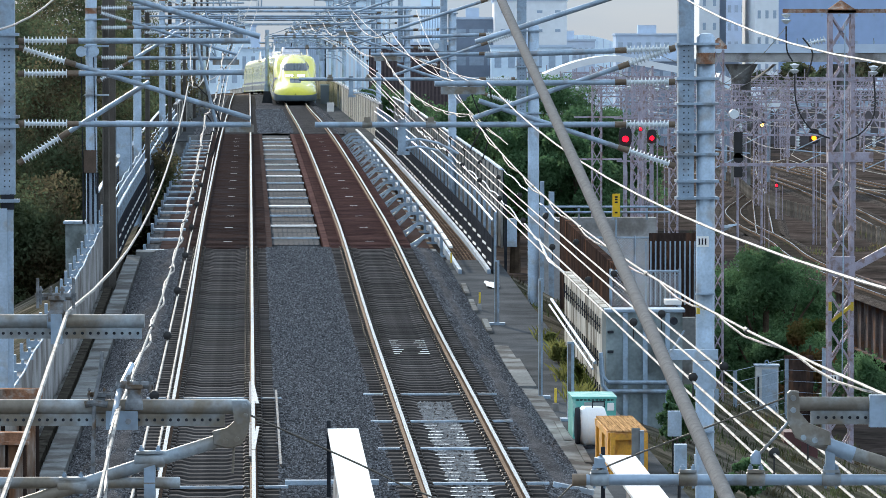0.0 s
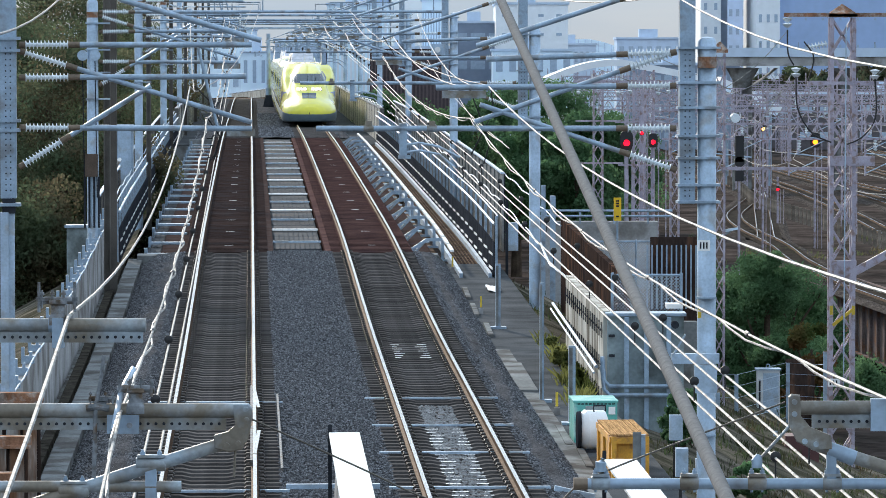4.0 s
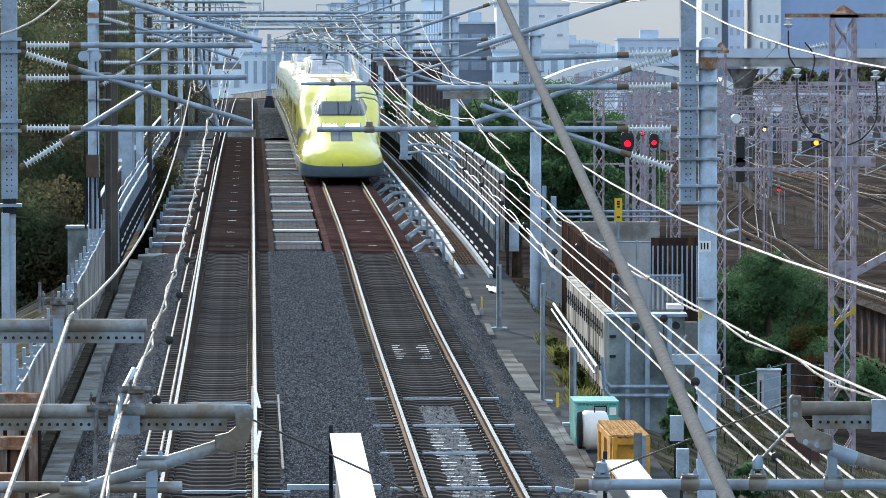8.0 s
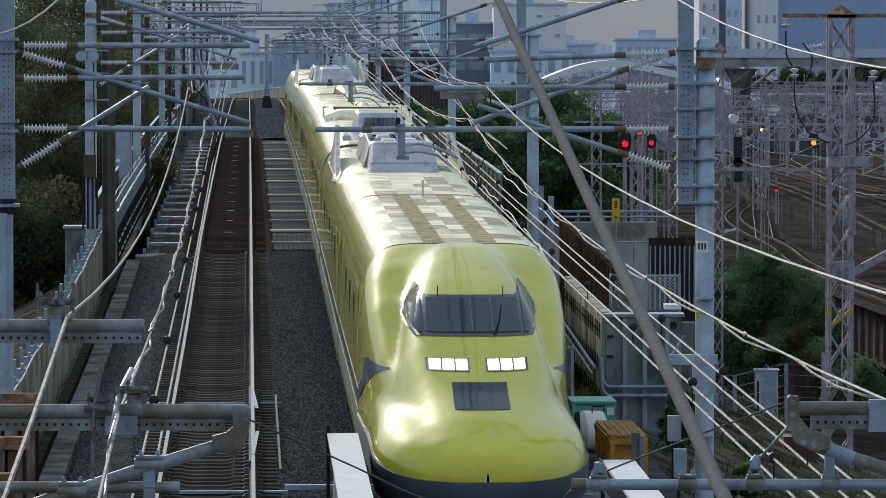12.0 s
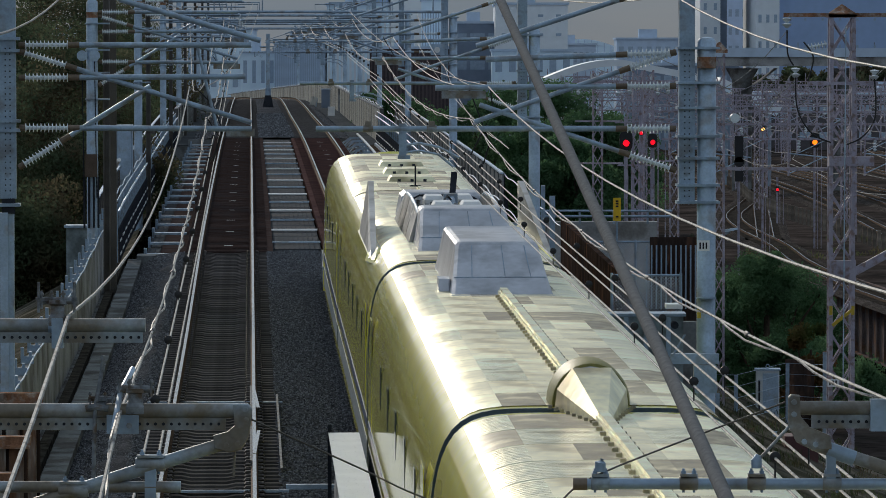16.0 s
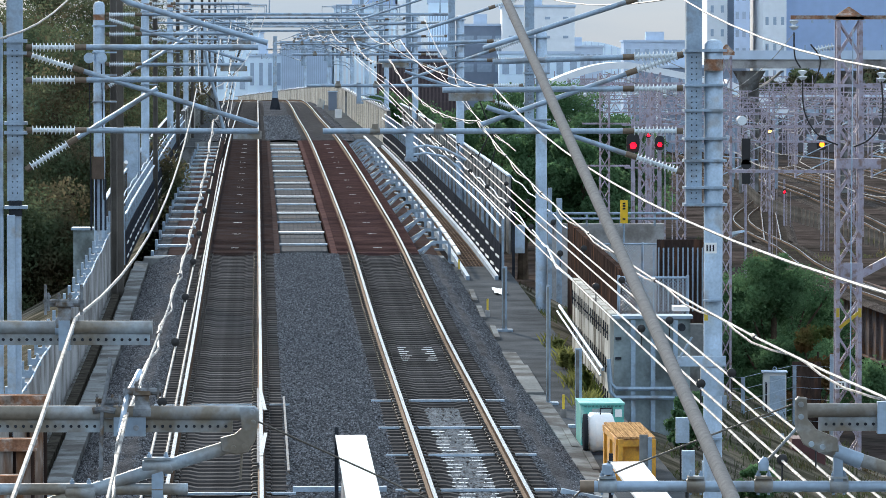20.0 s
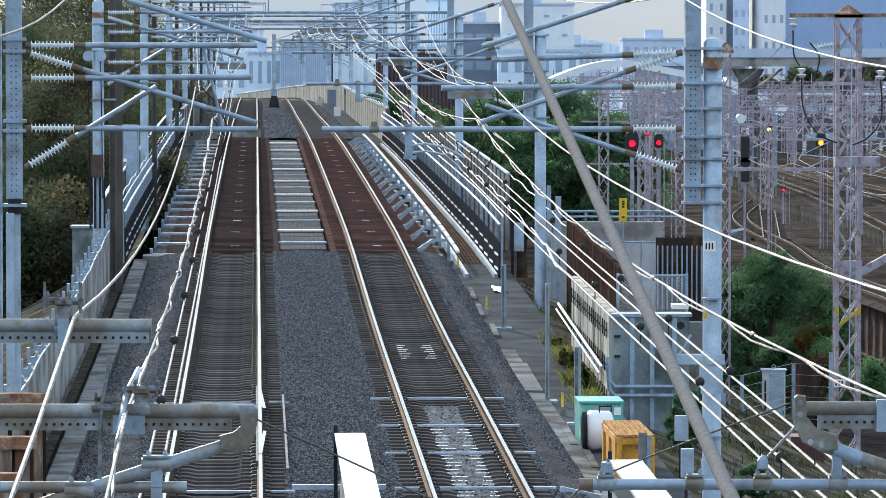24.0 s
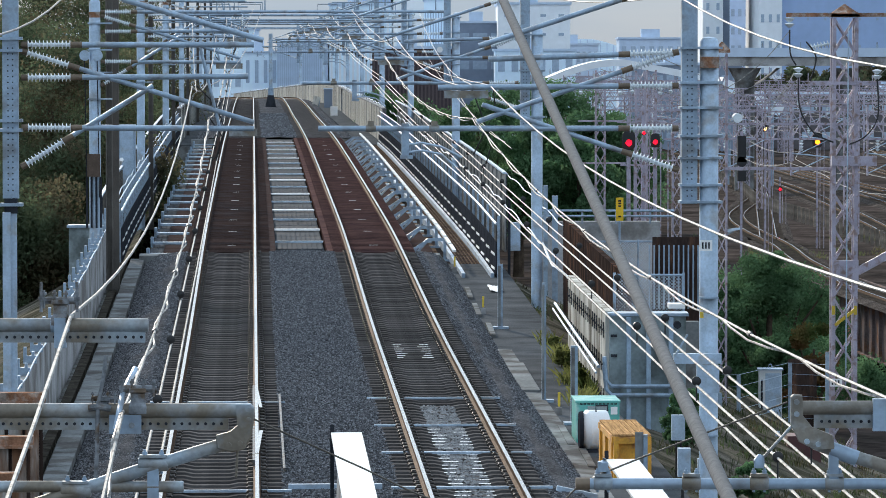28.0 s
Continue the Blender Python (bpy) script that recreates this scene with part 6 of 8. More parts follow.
def pantograph_set(car, y):
    """Cover, open tray with insulators and folded arm, and a tall fin at either edge; the cover comes first."""
    hood(car, y, 0.80, 0.69, 0.66, 0.55, 1.7, 3.2, "silver pantograph cover with a sloped front")
    for sx in (-1, 1):
        for a, b, h0, h1 in ((2.6, 4.3, 0.56, 0.62), (4.42, 6.2, 0.62, 0.66), (6.32, 8.3, 0.66, 0.64), (8.42, 10.6, 0.64, 0.4)):
            w = part("tray_wall", Geo().rings([[(sx * x, y + d, z) for x, z in ((0.90, 3.5), (0.84, 3.5), (0.68, 3.5 + h), (0.73, 3.5 + h + 0.02))] for d, h in ((a, h0), (b, h1))], True, True), FIN, car, "silver tray wall plate")
            part("rim", Geo().tube([(sx * 0.70, y + a, 3.53 + h0), (sx * 0.70, y + b, 3.53 + h1)], 0.03, 8), STEEL_L, w, "pale rounded rim", True)
        fin = [(2.2, 0.03), (2.5, 0.12), (8.5, 1.02), (8.8, 1.0), (10.2, 0.05)]
        part("fin", Geo().rings([[(sx * (1.47 - 0.12 * h * q + o * (1.2 - 0.5 * q)), y + d, 3.36 + h * q) for o, q in ((0.07, 0), (0.07, 1), (-0.07, 1), (-0.07, 0))] for d, h in fin], True, True), FIN, car, "tall silver side fin")
        part("fin_foot", Geo().rings([[(sx * (1.47 + o), y + d, z) for o, z in ((0.13 * q, 3.3), (0.09 * q, 3.3 + 0.12 * q), (-0.09 * q, 3.36 + 0.16 * q), (-0.14 * q, 3.36 + 0.14 * q))] for d, q in ((1.6, 0.1), (2.6, 1), (9.8, 1), (10.6, 0.1))], True, True), YELLOW, car, "yellow fairing at the foot of the fin")
    part("tray", Geo().box(-0.72, 0.72, y + 3.1, y + 10.6, 3.58, 3.62), STEEL_D, car, "dark tray floor")
    part("tray_end", hood_shell([(3.5, 0.82, y + 10.2, y + 12.2), (4.02, 0.74, y + 10.22, y + 11.7), (4.09, 0.66, y + 10.28, y + 11.5)]), SILVER, car, "sloped silver end of the tray")
    for px, py in ((-0.2, 4.7), (0.3, 4.85), (-0.26, 7.1), (0.26, 7.3)):
        box = part("equipment_box", hood_shell([(3.62, 0.19, y + py, y + py + 0.95), (4.1, 0.18, y + py, y + py + 0.95), (4.17, 0.14, y + py + 0.06, y + py + 0.88)], 0.03), WHITE, car, "pale equipment box")
        box.matrix_basis = Matrix.Translation((px, 0, 0))
        part("terminal", insulator(Geo(), (0.04, y + py - 0.2, 3.74), (0.04, y + py - 0.2, 4.02), 3, 0.15), INSUL_G, box, "wide ribbed terminal", True)
        part("terminal_cap", Geo().box(-0.08, 0.16, y + py - 0.28, y + py - 0.12, 4.02, 4.07), STEEL_D, box)
        part("insulator", insulator(Geo(), (px - 0.29, y + py - 0.1, 3.62), (px - 0.29, y + py - 0.1, 4.16), 6, 0.1), INSUL_G, car, "ribbed roof insulator", True)
    part("cable", Geo().tube([(-0.18, y + 5.8, 4.1), (-0.08, y + 6.1, 4.22), (0.02, y + 6.2, 4.12)], 0.018, 6), CABLE, car, "black roof cable", True)
    part("brass_fitting", Geo().box(0.16, 0.4, y + 6.9, y + 7.05, 3.96, 4.06), BRASS, car, "yellow brass fitting")
    part("brass_fitting", Geo().box(0.0, 0.22, y + 4.3, y + 4.5, 3.84, 3.93), BRASS, car, "yellow brass fitting")
    part("arm", Geo().tube([(-0.02, y + 4.6, 3.7), (0.0, y + 5.6, 4.02), (0.02, y + 6.6, 4.16)], 0.055, 8), STEEL, car, "grey lower arm of the folded pantograph", True)
    part("clevis", Geo().box(-0.12, 0.12, y + 6.5, y + 6.75, 3.9, 4.24), STEEL, car, "grey clevis")
    part("spring_post", Geo().beam((0.03, y + 6.75, 4.1), (0.09, y + 7.2, 4.56), 0.1, 0.1), STEEL_D, car, "dark upper arm end")
    part("pan_head", Geo().tube([(-0.6, y + 9.3, 4.0), (-0.45, y + 9.3, 4.08), (0.45, y + 9.3, 4.08), (0.6, y + 9.3, 4.0)], 0.02, 8), STEEL_D, car, "folded pantograph head", True)


def conduit(car, y0, y1):
    """Two thin rails with a lid, clamped down by brackets."""
    part("conduit", Geo().box(-0.075, 0.075, y0, y1, 3.6, 3.68).box(-0.05, 0.05, y0, y1, 3.68, 3.72), ROOF_RIB, car, "narrow shining cable duct along the roof")
    me = box_mesh("bracket", 0.26, 0.1, 0.045, ROOF_DULL, 3.6)
    pieces("duct_bracket", me, car, [Matrix.Translation((0, y0 + 0.3 + 0.5 * i, 0)) for i in range(int((y1 - y0) / 0.5))])


def middle_car(k):
    car = thing("train_car", ["yellow car with a pantograph between tall silver fins", "yellow car with a silver observation hood on its roof", "yellow car with a cable duct along its roof", "yellow car with a silver roof hood", "yellow car with a folded pantograph between fins"][k], "train car", "cars of the train")
    car_body(car, 0.25, 24.75)
    bogies(car, (3.75, 21.25))
    if k == 0:
        pantograph_set(car, 10.2)
    if k == 1:
        hood(car, 2.75, 0.75, 0.59, 0.68, 1.35, 2.3, 5.4, "silver observation hood with a window", True)
        conduit(car, 8.2, 17.0)
        bx = part("side_box", hood_shell([(3.5, 0.1, 2.9, 4.7), (3.7, 0.1, 2.9, 4.7), (3.73, 0.08, 2.93, 4.66)], 0.02), SILVER, car, "long pale box beside the hood")
        bx.matrix_basis = Matrix.Translation((-0.93, 0, 0))
        rim = []
        for j in range(13):
            x = -1.3 + 2.6 * j / 12
            q = 1 - (x / 1.3) ** 2
            rim.append([(x, 17.0 - 0.25 * q, 3.40 + 0.2 * min(1, q * 2)), (x * 0.985, 17.35 - 0.25 * q, 3.72 + 0.13 * min(1, q * 2)), (x * 0.98, 17.5 - 0.2 * q, 3.76 + 0.13 * min(1, q * 2)), (x * 0.98, 18.2, 3.76 + 0.13 * min(1, q * 2)), (x * 0.98, 18.2, 3.5)])
        f = part("fairing", Geo().rings(rim, caps=True), ROOF_G, car, "broad raised rim with a curved front", True)
        me = Geo().tube([(0, 0, 0), (0, -0.012, 0)], 0.022, 8).mesh("rivet", ROOF_DULL)
        pieces("rivet", me, f, [Matrix.Translation((-1.1 + 0.275 * j, 17.05 - 0.25 * (1 - ((-1.1 + 0.275 * j) / 1.3) ** 2), 3.63)) for j in range(9)])
        for sx in (-1, 1):
            part("fairing_side", Geo().rings([[(sx * 1.28, y, 3.4), (sx * 1.26, y, 3.78), (sx * 1.0, y, 3.86), (sx * 1.0, y, 3.5)] for y in (18.2, 22.3)], True, True), ROOF_G, car)
        part("fairing_back", Geo().box(-1.28, 1.28, 21.4, 22.3, 3.4, 3.84), ROOF_G, car)
        part("recess", Geo().box(-1.0, 1.0, 18.2, 21.4, 3.6, 3.63).box(-1.0, 1.0, 21.36, 21.39, 3.6, 3.84), OLIVE, car, "olive recess")
        part("feed_pipe", Geo().tube([(0, 25.2, 3.58), (0, 24.6, 3.68), (0, 23.8, 3.66), (0, 23.2, 3.56)], [0.16, 0.2, 0.18, 0.1], 14), ROOF_G, car, "pale round cable pipe", True)
    if k == 2:
        arch = [(0.27 * math.cos(a), 0.08 + 0.24 * math.sin(a)) for a in (math.pi * i / 12 for i in range(13))]
        part("duct_cap", Geo().rings([[(x, y, 3.55 + z * q) for x, z in arch] for y, q in ((0.5, 1.0), (1.3, 1.0), (1.5, 0.9))], caps=True), ROOF_DULL, car, "arched duct cap", True)
        part("cap_base", Geo().box(-0.42, 0.42, 0.45, 1.55, 3.58, 3.66), ROOF_DULL, car)
        conduit(car, 1.5, 23.6)
        part("cone", Geo().rings([[(x * q, y, 3.6 + z * q) for x, z in ((-0.38, 0), (-0.36, 0.2), (-0.2, 0.42), (0.2, 0.42), (0.36, 0.2), (0.38, 0))] for y, q in ((23.3, 0.12), (25.2, 1.0), (25.3, 0.96))], caps=True), ROOF_G, car, "faceted duct fairing that widens to the car's end")
        me = Geo().box(-0.02, 0.02, -0.02, 0.02, 3.6, 3.64).mesh("rivet", ROOF_DULL)
        pieces("rivet", me, car, [Matrix.Translation((sx * (0.07 + 0.36 * j / 8), 23.35 + 1.8 * j / 8, 0)) for j in range(9) for sx in (-1, 1)])
    if k == 3:
        arch = [(math.cos(a), math.sin(a)) for a in (math.pi * i / 16 for i in range(17))]
        part("cone_ring", Geo().rings([[(x * r, y, 3.62 + z * r * 1.08) for x, z in arch] for r, y in ((0.29, 0.35), (0.40, 0.35), (0.42, 0.45), (0.42, 1.0), (0.29, 1.0))]), OLIVE, car, "olive arched hood behind the cone", True)
        part("pipe_end", Geo().tube([(0, 0.1, 3.8), (0, 0.2, 3.8), (0, 0.9, 3.8)], [0.12, 0.22, 0.24], 16), SILVER, car, "round pale pipe end", True)
        conduit(car, 1.0, 17.2)
        hood(car, 17.3, 0.72, 0.57, 0.70, 0.72, 1.7, 6.2, "silver roof hood with sloped sides")
        bx = part("side_box", hood_shell([(3.5, 0.08, 18.1, 18.9), (3.78, 0.08, 18.2, 18.8)], 0.02), SILVER, car, "small pale box beside the hood")
        bx.matrix_basis = Matrix.Translation((-0.78, 0, 0))
    if k == 4:
        pantograph_set(car, 2.9)
        conduit(car, 14.6, 24.4)
    return car


cars = [head_car(False)] + [middle_car(i) for i in range(5)] + [head_car(True)]
CAR_Y = [0, 27.35, 52.35, 77.35, 102.35, 127.35, 152.35]    # each car's front behind the tip
LENGTHS = [27.35] + [25] * 5 + [27.35]

# the tip's way: seconds and metres ahead of the camera
TIP = [(0, 358), (1, 341), (2, 322.5), (3, 303), (4, 281), (5, 256.5), (6, 232), (7, 207.5), (8, 182), (9, 155), (10, 127.8), (11, 99.5), (12, 69.3), (12.5, 54.1),
       (14.5, -5.6), (15, -21.4), (16, -53.9), (17, -86.4), (18, -118.6), (20, -184), (22, -251), (25, -354), (28, -460)]

# ------------------------------------------------------------------ trees
def crown(seed, blobs, leaves, size):
    """Leaves thrown round the ends of branches: a mesh of folded little blades."""
    rng = np.random.default_rng(seed)
    v, f = [], []
    for (cx, cy, cz, r) in blobs:
        d = rng.normal(size=(leaves, 3))
        d /= np.linalg.norm(d, axis=1)[:, None]
        rad = r * 1.3 * rng.random(leaves) ** 0.45
        p = np.array((cx, cy, cz)) + d * rad[:, None] * np.array((1, 1, 0.8))
        a = rng.normal(size=(leaves, 3))
        a /= np.linalg.norm(a, axis=1)[:, None]
        b = np.cross(a, rng.normal(size=(leaves, 3)))
        b /= np.linalg.norm(b, axis=1)[:, None]
        s = size * (0.6 + 0.8 * rng.random(leaves))[:, None]
        k = len(v)
        q = np.stack((p - a * s, p + b * s * 0.5, p + a * s, p - b * s * 0.5), 1).reshape(-1, 3)
        v += q.tolist()
        f += [(k + 4 * i, k + 4 * i + 1, k + 4 * i + 2, k + 4 * i + 3) for i in range(leaves)]
    return v, f


def tree(x, y, z0, h, r, seed, material, leaves=260, size=0.16, n=22, label="leafy green tree with an uneven crown", name="tree"):
    t = thing(name, label, "tree" if name == "tree" else "shrub", "trees" if name == "tree" else "shrubs")
    rng = np.random.default_rng(seed)
    top = z0 + h
    part("trunk", Geo().tube([(x, y, z0 - 0.3), (x + 0.05 * h * (rng.random() - 0.5), y, z0 + 0.35 * h), (x + 0.08 * h * (rng.random() - 0.5), y, z0 + 0.75 * h)], [0.035 * h, 0.025 * h, 0.008 * h], 8), BARK, t, "", True)
    blobs = []
    for i in range(n):
        a, q = rng.random() * math.tau, rng.random() ** 0.6
        zz = z0 + h * (0.28 + 0.66 * rng.random())
        taper = 1 - 0.45 * max(0, (zz - z0) / h - 0.5) * 2
        bx, by = x + r * q * taper * math.cos(a), y + r * q * taper * math.sin(a)
        blobs.append((bx, by, zz, r * (0.14 + 0.2 * rng.random())))
        if i < 7:
            part("limb", Geo().tube([(x, y, z0 + h * 0.25 + 0.04 * i * h), ((x + bx) / 2, (y + by) / 2, zz - 0.15 * h), (bx, by, zz)], [0.012 * h, 0.008 * h, 0.004 * h], 6), BARK, t, "", True)
    v, f = crown(seed, blobs, leaves, size)
    me = bpy.data.meshes.new("crown")
    me.from_pydata(v, [], f)
    me.materials.append(material)
    ob = new("crown", me)
    ob.parent = t
    return t


DRY = leafy("dry_weeds", (0.16, 0.17, 0.06), (0.10, 0.13, 0.04))
DARK_LABEL = "dark green tree in shade beyond the parapet"
for i, (x, y, h, r) in enumerate([(-15.5, 190, 13.5, 4.6), (-19.5, 215, 14, 5), (-22.5, 235, 15.5, 5.5), (-18.3, 240, 13, 4.6), (-26.5, 262, 16, 5.5), (-22.5, 285, 17, 5.5), (-19.5, 300, 14, 4.5),
                                  (-14.6, 165, 8, 3.2), (-31, 290, 17, 6), (-23, 330, 17, 6), (-16.5, 150, 6.5, 2.6)]):
    tree(x, y, -3.4, h, r, 10 + i, LEAF_D, 900, 0.08, 60, DARK_LABEL)
for i, (x, y, h, r) in enumerate([(10.3, 150, 6.4, 1.5), (9.0, 152, 5.6, 1.4), (11.4, 156, 5.6, 1.7), (8.2, 147, 4.2, 1.1), (10.6, 146, 3.6, 1.3), (12.6, 158, 4.4, 1.2)]):
    tree(x, y, -3.4, h, r, 40 + i, LEAF, 330, 0.055, 70, "green broadleaf tree on the bank")
for i, (x, y, h, r) in enumerate([(12.5, 190, 4.2, 2.2), (15.5, 212, 4.0, 2.4), (18.0, 236, 3.8, 2.0), (13.0, 238, 5.0, 2.6), (17.5, 196, 3.4, 2.0)]):
    tree(x, y, -7.2, h, r, 140 + i, LEAF, 240, 0.08, 40, "dark green bush in the stream's cutting", "shrub")
AUTUMN = leafy("autumn_leaves", (0.17, 0.10, 0.045), (0.08, 0.11, 0.035))
tree(11.3, 145, -3.4, 4.4, 0.9, 50, AUTUMN, 260, 0.07, 18, "reddish shrub with thin branches before a girder", "shrub")
for i, (x, y, h, r) in enumerate([(2.5, 288, 10.2, 3.6), (6.5, 300, 10.6, 4), (10, 292, 9.0, 3.4), (4.2, 262, 9.2, 3.0), (-3, 325, 10, 3.6), (7.5, 255, 8, 2.6), (13, 330, 8, 3)]):
    tree(x, y, -3.4, h, r, 60 + i, LEAF, 600, 0.11, 44, "green tree behind the masts and wires")
for i, (y, u, h, r) in enumerate([(104, 3.3, 0.5, 0.2), (101, 3.3, 0.6, 0.2), (98, 3.3, 0.5, 0.2), (108, 3.4, 0.4, 0.15), (88, 4.5, 1.1, 0.4), (91, 4.9, 1.3, 0.45), (84, 5.4, 0.8, 0.4), (80, 5.6, 0.6, 0.4)]):
    p = at_track(y, u, -0.62)
    if u > 3.5:
        p.z = rail_z(y) - 0.75 + (-3.6 - rail_z(y) + 0.75) * (u - 3.68) / 12.6
    tree(p.x, p.y, p.z, h, r, 80 + i, LEAF if i > 3 else DRY, 160, 0.05, 14, "tuft of tall weeds beside the walkway", "shrub")


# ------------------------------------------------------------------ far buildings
# distance haze is put into these colours: paler, bluer walls and faint panes
PALE_B = mat("hazy_pale_blue_cladding", (0.72, 0.86, 0.97), 0.6, var=0.08, scale=0.05, fine=1)
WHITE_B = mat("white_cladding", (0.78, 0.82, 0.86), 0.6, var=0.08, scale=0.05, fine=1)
BLUE_B = mat("hazy_slate_blue_cladding", (0.33, 0.45, 0.68), 0.6, var=0.08, scale=0.05, fine=1)
GREY_B = mat("hazy_grey_cladding", (0.52, 0.62, 0.75), 0.7, var=0.12, scale=0.05, fine=1)
DARK_B = mat("hazy_dark_cladding", (0.24, 0.29, 0.37), 0.7, var=0.12, scale=0.05, fine=1)
RIB = mat("hazy_grey_rib_sheet", (0.42, 0.52, 0.64), 0.7, var=0.15, scale=0.1, fine=2)
PANE = mat("hazy_window_glass", (0.36, 0.45, 0.56), 0.2, var=0.1, bump=0)


def building(x0, x1, y, depth, h, m, label, cols=5, floors=5, win=(0.5, 0.4), z0=-3.4, top=True, rib=None):
    t = thing("building", label, "building", "far buildings")
    part("wall", Geo().box(x0, x1, y, y + depth, z0, h), m, t)
    part("roof", Geo().box(x0 - 0.2, x1 + 0.2, y - 0.2, y + depth + 0.2, h, h + 0.35), GREY_B, t)
    if cols:
        cw, fh = (x1 - x0) / cols, (h - z0) / floors
        me = box_mesh("window", cw * win[0], 0.12, fh * win[1], PANE if floors > 1 else rib or RIB)
        pieces("window", me, t, [Matrix.Translation((x0 + cw * (i + 0.5), y - 0.02, z0 + fh * (j + (0.35 if floors > 1 else 0.5 - win[1] / 2)))) for i in range(cols) for j in range(floors)])
    if top:
        part("roof_plant", Geo().box(x0 + (x1 - x0) * 0.3, x0 + (x1 - x0) * 0.55, y + 1, y + 4, h + 0.35, h + 1.8), GREY_B, t)
    return t


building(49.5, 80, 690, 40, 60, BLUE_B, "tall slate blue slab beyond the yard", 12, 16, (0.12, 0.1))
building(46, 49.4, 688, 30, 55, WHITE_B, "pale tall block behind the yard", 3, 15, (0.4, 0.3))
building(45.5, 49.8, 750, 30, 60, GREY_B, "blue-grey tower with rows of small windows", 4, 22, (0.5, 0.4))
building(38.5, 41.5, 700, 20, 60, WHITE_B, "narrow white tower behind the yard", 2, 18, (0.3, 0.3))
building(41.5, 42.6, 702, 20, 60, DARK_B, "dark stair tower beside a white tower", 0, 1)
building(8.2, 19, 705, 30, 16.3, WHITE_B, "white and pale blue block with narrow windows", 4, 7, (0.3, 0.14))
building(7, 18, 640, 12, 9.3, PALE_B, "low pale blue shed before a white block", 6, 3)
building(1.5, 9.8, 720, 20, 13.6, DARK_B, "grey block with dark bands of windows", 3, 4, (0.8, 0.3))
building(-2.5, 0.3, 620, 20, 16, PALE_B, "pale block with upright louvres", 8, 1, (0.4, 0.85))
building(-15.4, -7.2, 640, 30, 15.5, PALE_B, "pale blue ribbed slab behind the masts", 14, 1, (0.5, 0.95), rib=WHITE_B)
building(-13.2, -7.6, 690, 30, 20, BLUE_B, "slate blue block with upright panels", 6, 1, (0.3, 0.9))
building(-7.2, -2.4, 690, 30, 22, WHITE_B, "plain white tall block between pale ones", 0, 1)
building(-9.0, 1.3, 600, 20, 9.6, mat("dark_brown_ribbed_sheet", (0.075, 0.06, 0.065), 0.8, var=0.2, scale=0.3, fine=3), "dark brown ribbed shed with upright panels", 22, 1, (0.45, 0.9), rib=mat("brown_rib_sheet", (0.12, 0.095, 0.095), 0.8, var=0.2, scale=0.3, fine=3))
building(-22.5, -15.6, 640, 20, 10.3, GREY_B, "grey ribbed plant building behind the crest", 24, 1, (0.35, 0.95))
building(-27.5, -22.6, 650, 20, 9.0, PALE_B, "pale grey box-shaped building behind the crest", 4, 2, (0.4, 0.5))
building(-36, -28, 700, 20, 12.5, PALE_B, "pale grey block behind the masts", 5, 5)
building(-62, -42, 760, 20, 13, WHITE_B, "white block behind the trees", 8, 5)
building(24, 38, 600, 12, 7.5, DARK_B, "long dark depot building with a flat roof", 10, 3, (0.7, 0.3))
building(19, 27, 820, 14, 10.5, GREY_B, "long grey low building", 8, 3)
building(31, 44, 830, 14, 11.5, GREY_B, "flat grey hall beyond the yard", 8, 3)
building(38.2, 100, 610, 25, 3.6, mat("brown_grey_depot_sheet", (0.13, 0.12, 0.125), 0.8, var=0.2, scale=0.2, fine=2), "long dark depot hall beyond the yard", 24, 2, (0.6, 0.3))
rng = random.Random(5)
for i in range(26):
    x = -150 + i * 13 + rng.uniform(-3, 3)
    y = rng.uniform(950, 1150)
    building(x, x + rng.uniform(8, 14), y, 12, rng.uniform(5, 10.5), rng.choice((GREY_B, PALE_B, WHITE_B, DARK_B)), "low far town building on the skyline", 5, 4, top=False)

# arched hall roof and the blue-white arched canopies
ah = thing("arched_hall", "hall with a wide pale arched roof", "hall")
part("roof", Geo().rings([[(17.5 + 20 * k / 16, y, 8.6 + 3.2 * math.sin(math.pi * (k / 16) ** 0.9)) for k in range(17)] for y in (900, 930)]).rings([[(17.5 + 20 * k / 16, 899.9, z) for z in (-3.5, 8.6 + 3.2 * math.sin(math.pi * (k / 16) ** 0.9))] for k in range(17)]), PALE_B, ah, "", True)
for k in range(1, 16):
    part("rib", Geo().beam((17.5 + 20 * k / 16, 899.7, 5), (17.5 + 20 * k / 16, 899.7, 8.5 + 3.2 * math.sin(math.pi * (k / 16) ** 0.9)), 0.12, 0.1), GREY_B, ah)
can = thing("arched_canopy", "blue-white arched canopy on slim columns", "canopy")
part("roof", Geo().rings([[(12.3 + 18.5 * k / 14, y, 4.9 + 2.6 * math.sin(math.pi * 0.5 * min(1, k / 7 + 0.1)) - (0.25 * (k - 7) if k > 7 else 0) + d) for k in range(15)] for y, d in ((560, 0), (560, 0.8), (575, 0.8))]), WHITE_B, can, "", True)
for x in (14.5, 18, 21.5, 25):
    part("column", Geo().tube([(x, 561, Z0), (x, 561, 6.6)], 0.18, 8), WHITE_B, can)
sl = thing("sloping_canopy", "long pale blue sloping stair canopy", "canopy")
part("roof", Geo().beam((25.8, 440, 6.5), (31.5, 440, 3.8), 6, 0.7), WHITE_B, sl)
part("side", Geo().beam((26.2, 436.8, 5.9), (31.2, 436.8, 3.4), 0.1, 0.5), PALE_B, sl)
for x in (26.5, 30.5):
    part("column", Geo().tube([(x, 437, Z0), (x, 437, 5)], 0.15, 8), STEEL, sl)
vi = thing("viaduct", "dark road viaduct with a curved grey soffit", "viaduct")
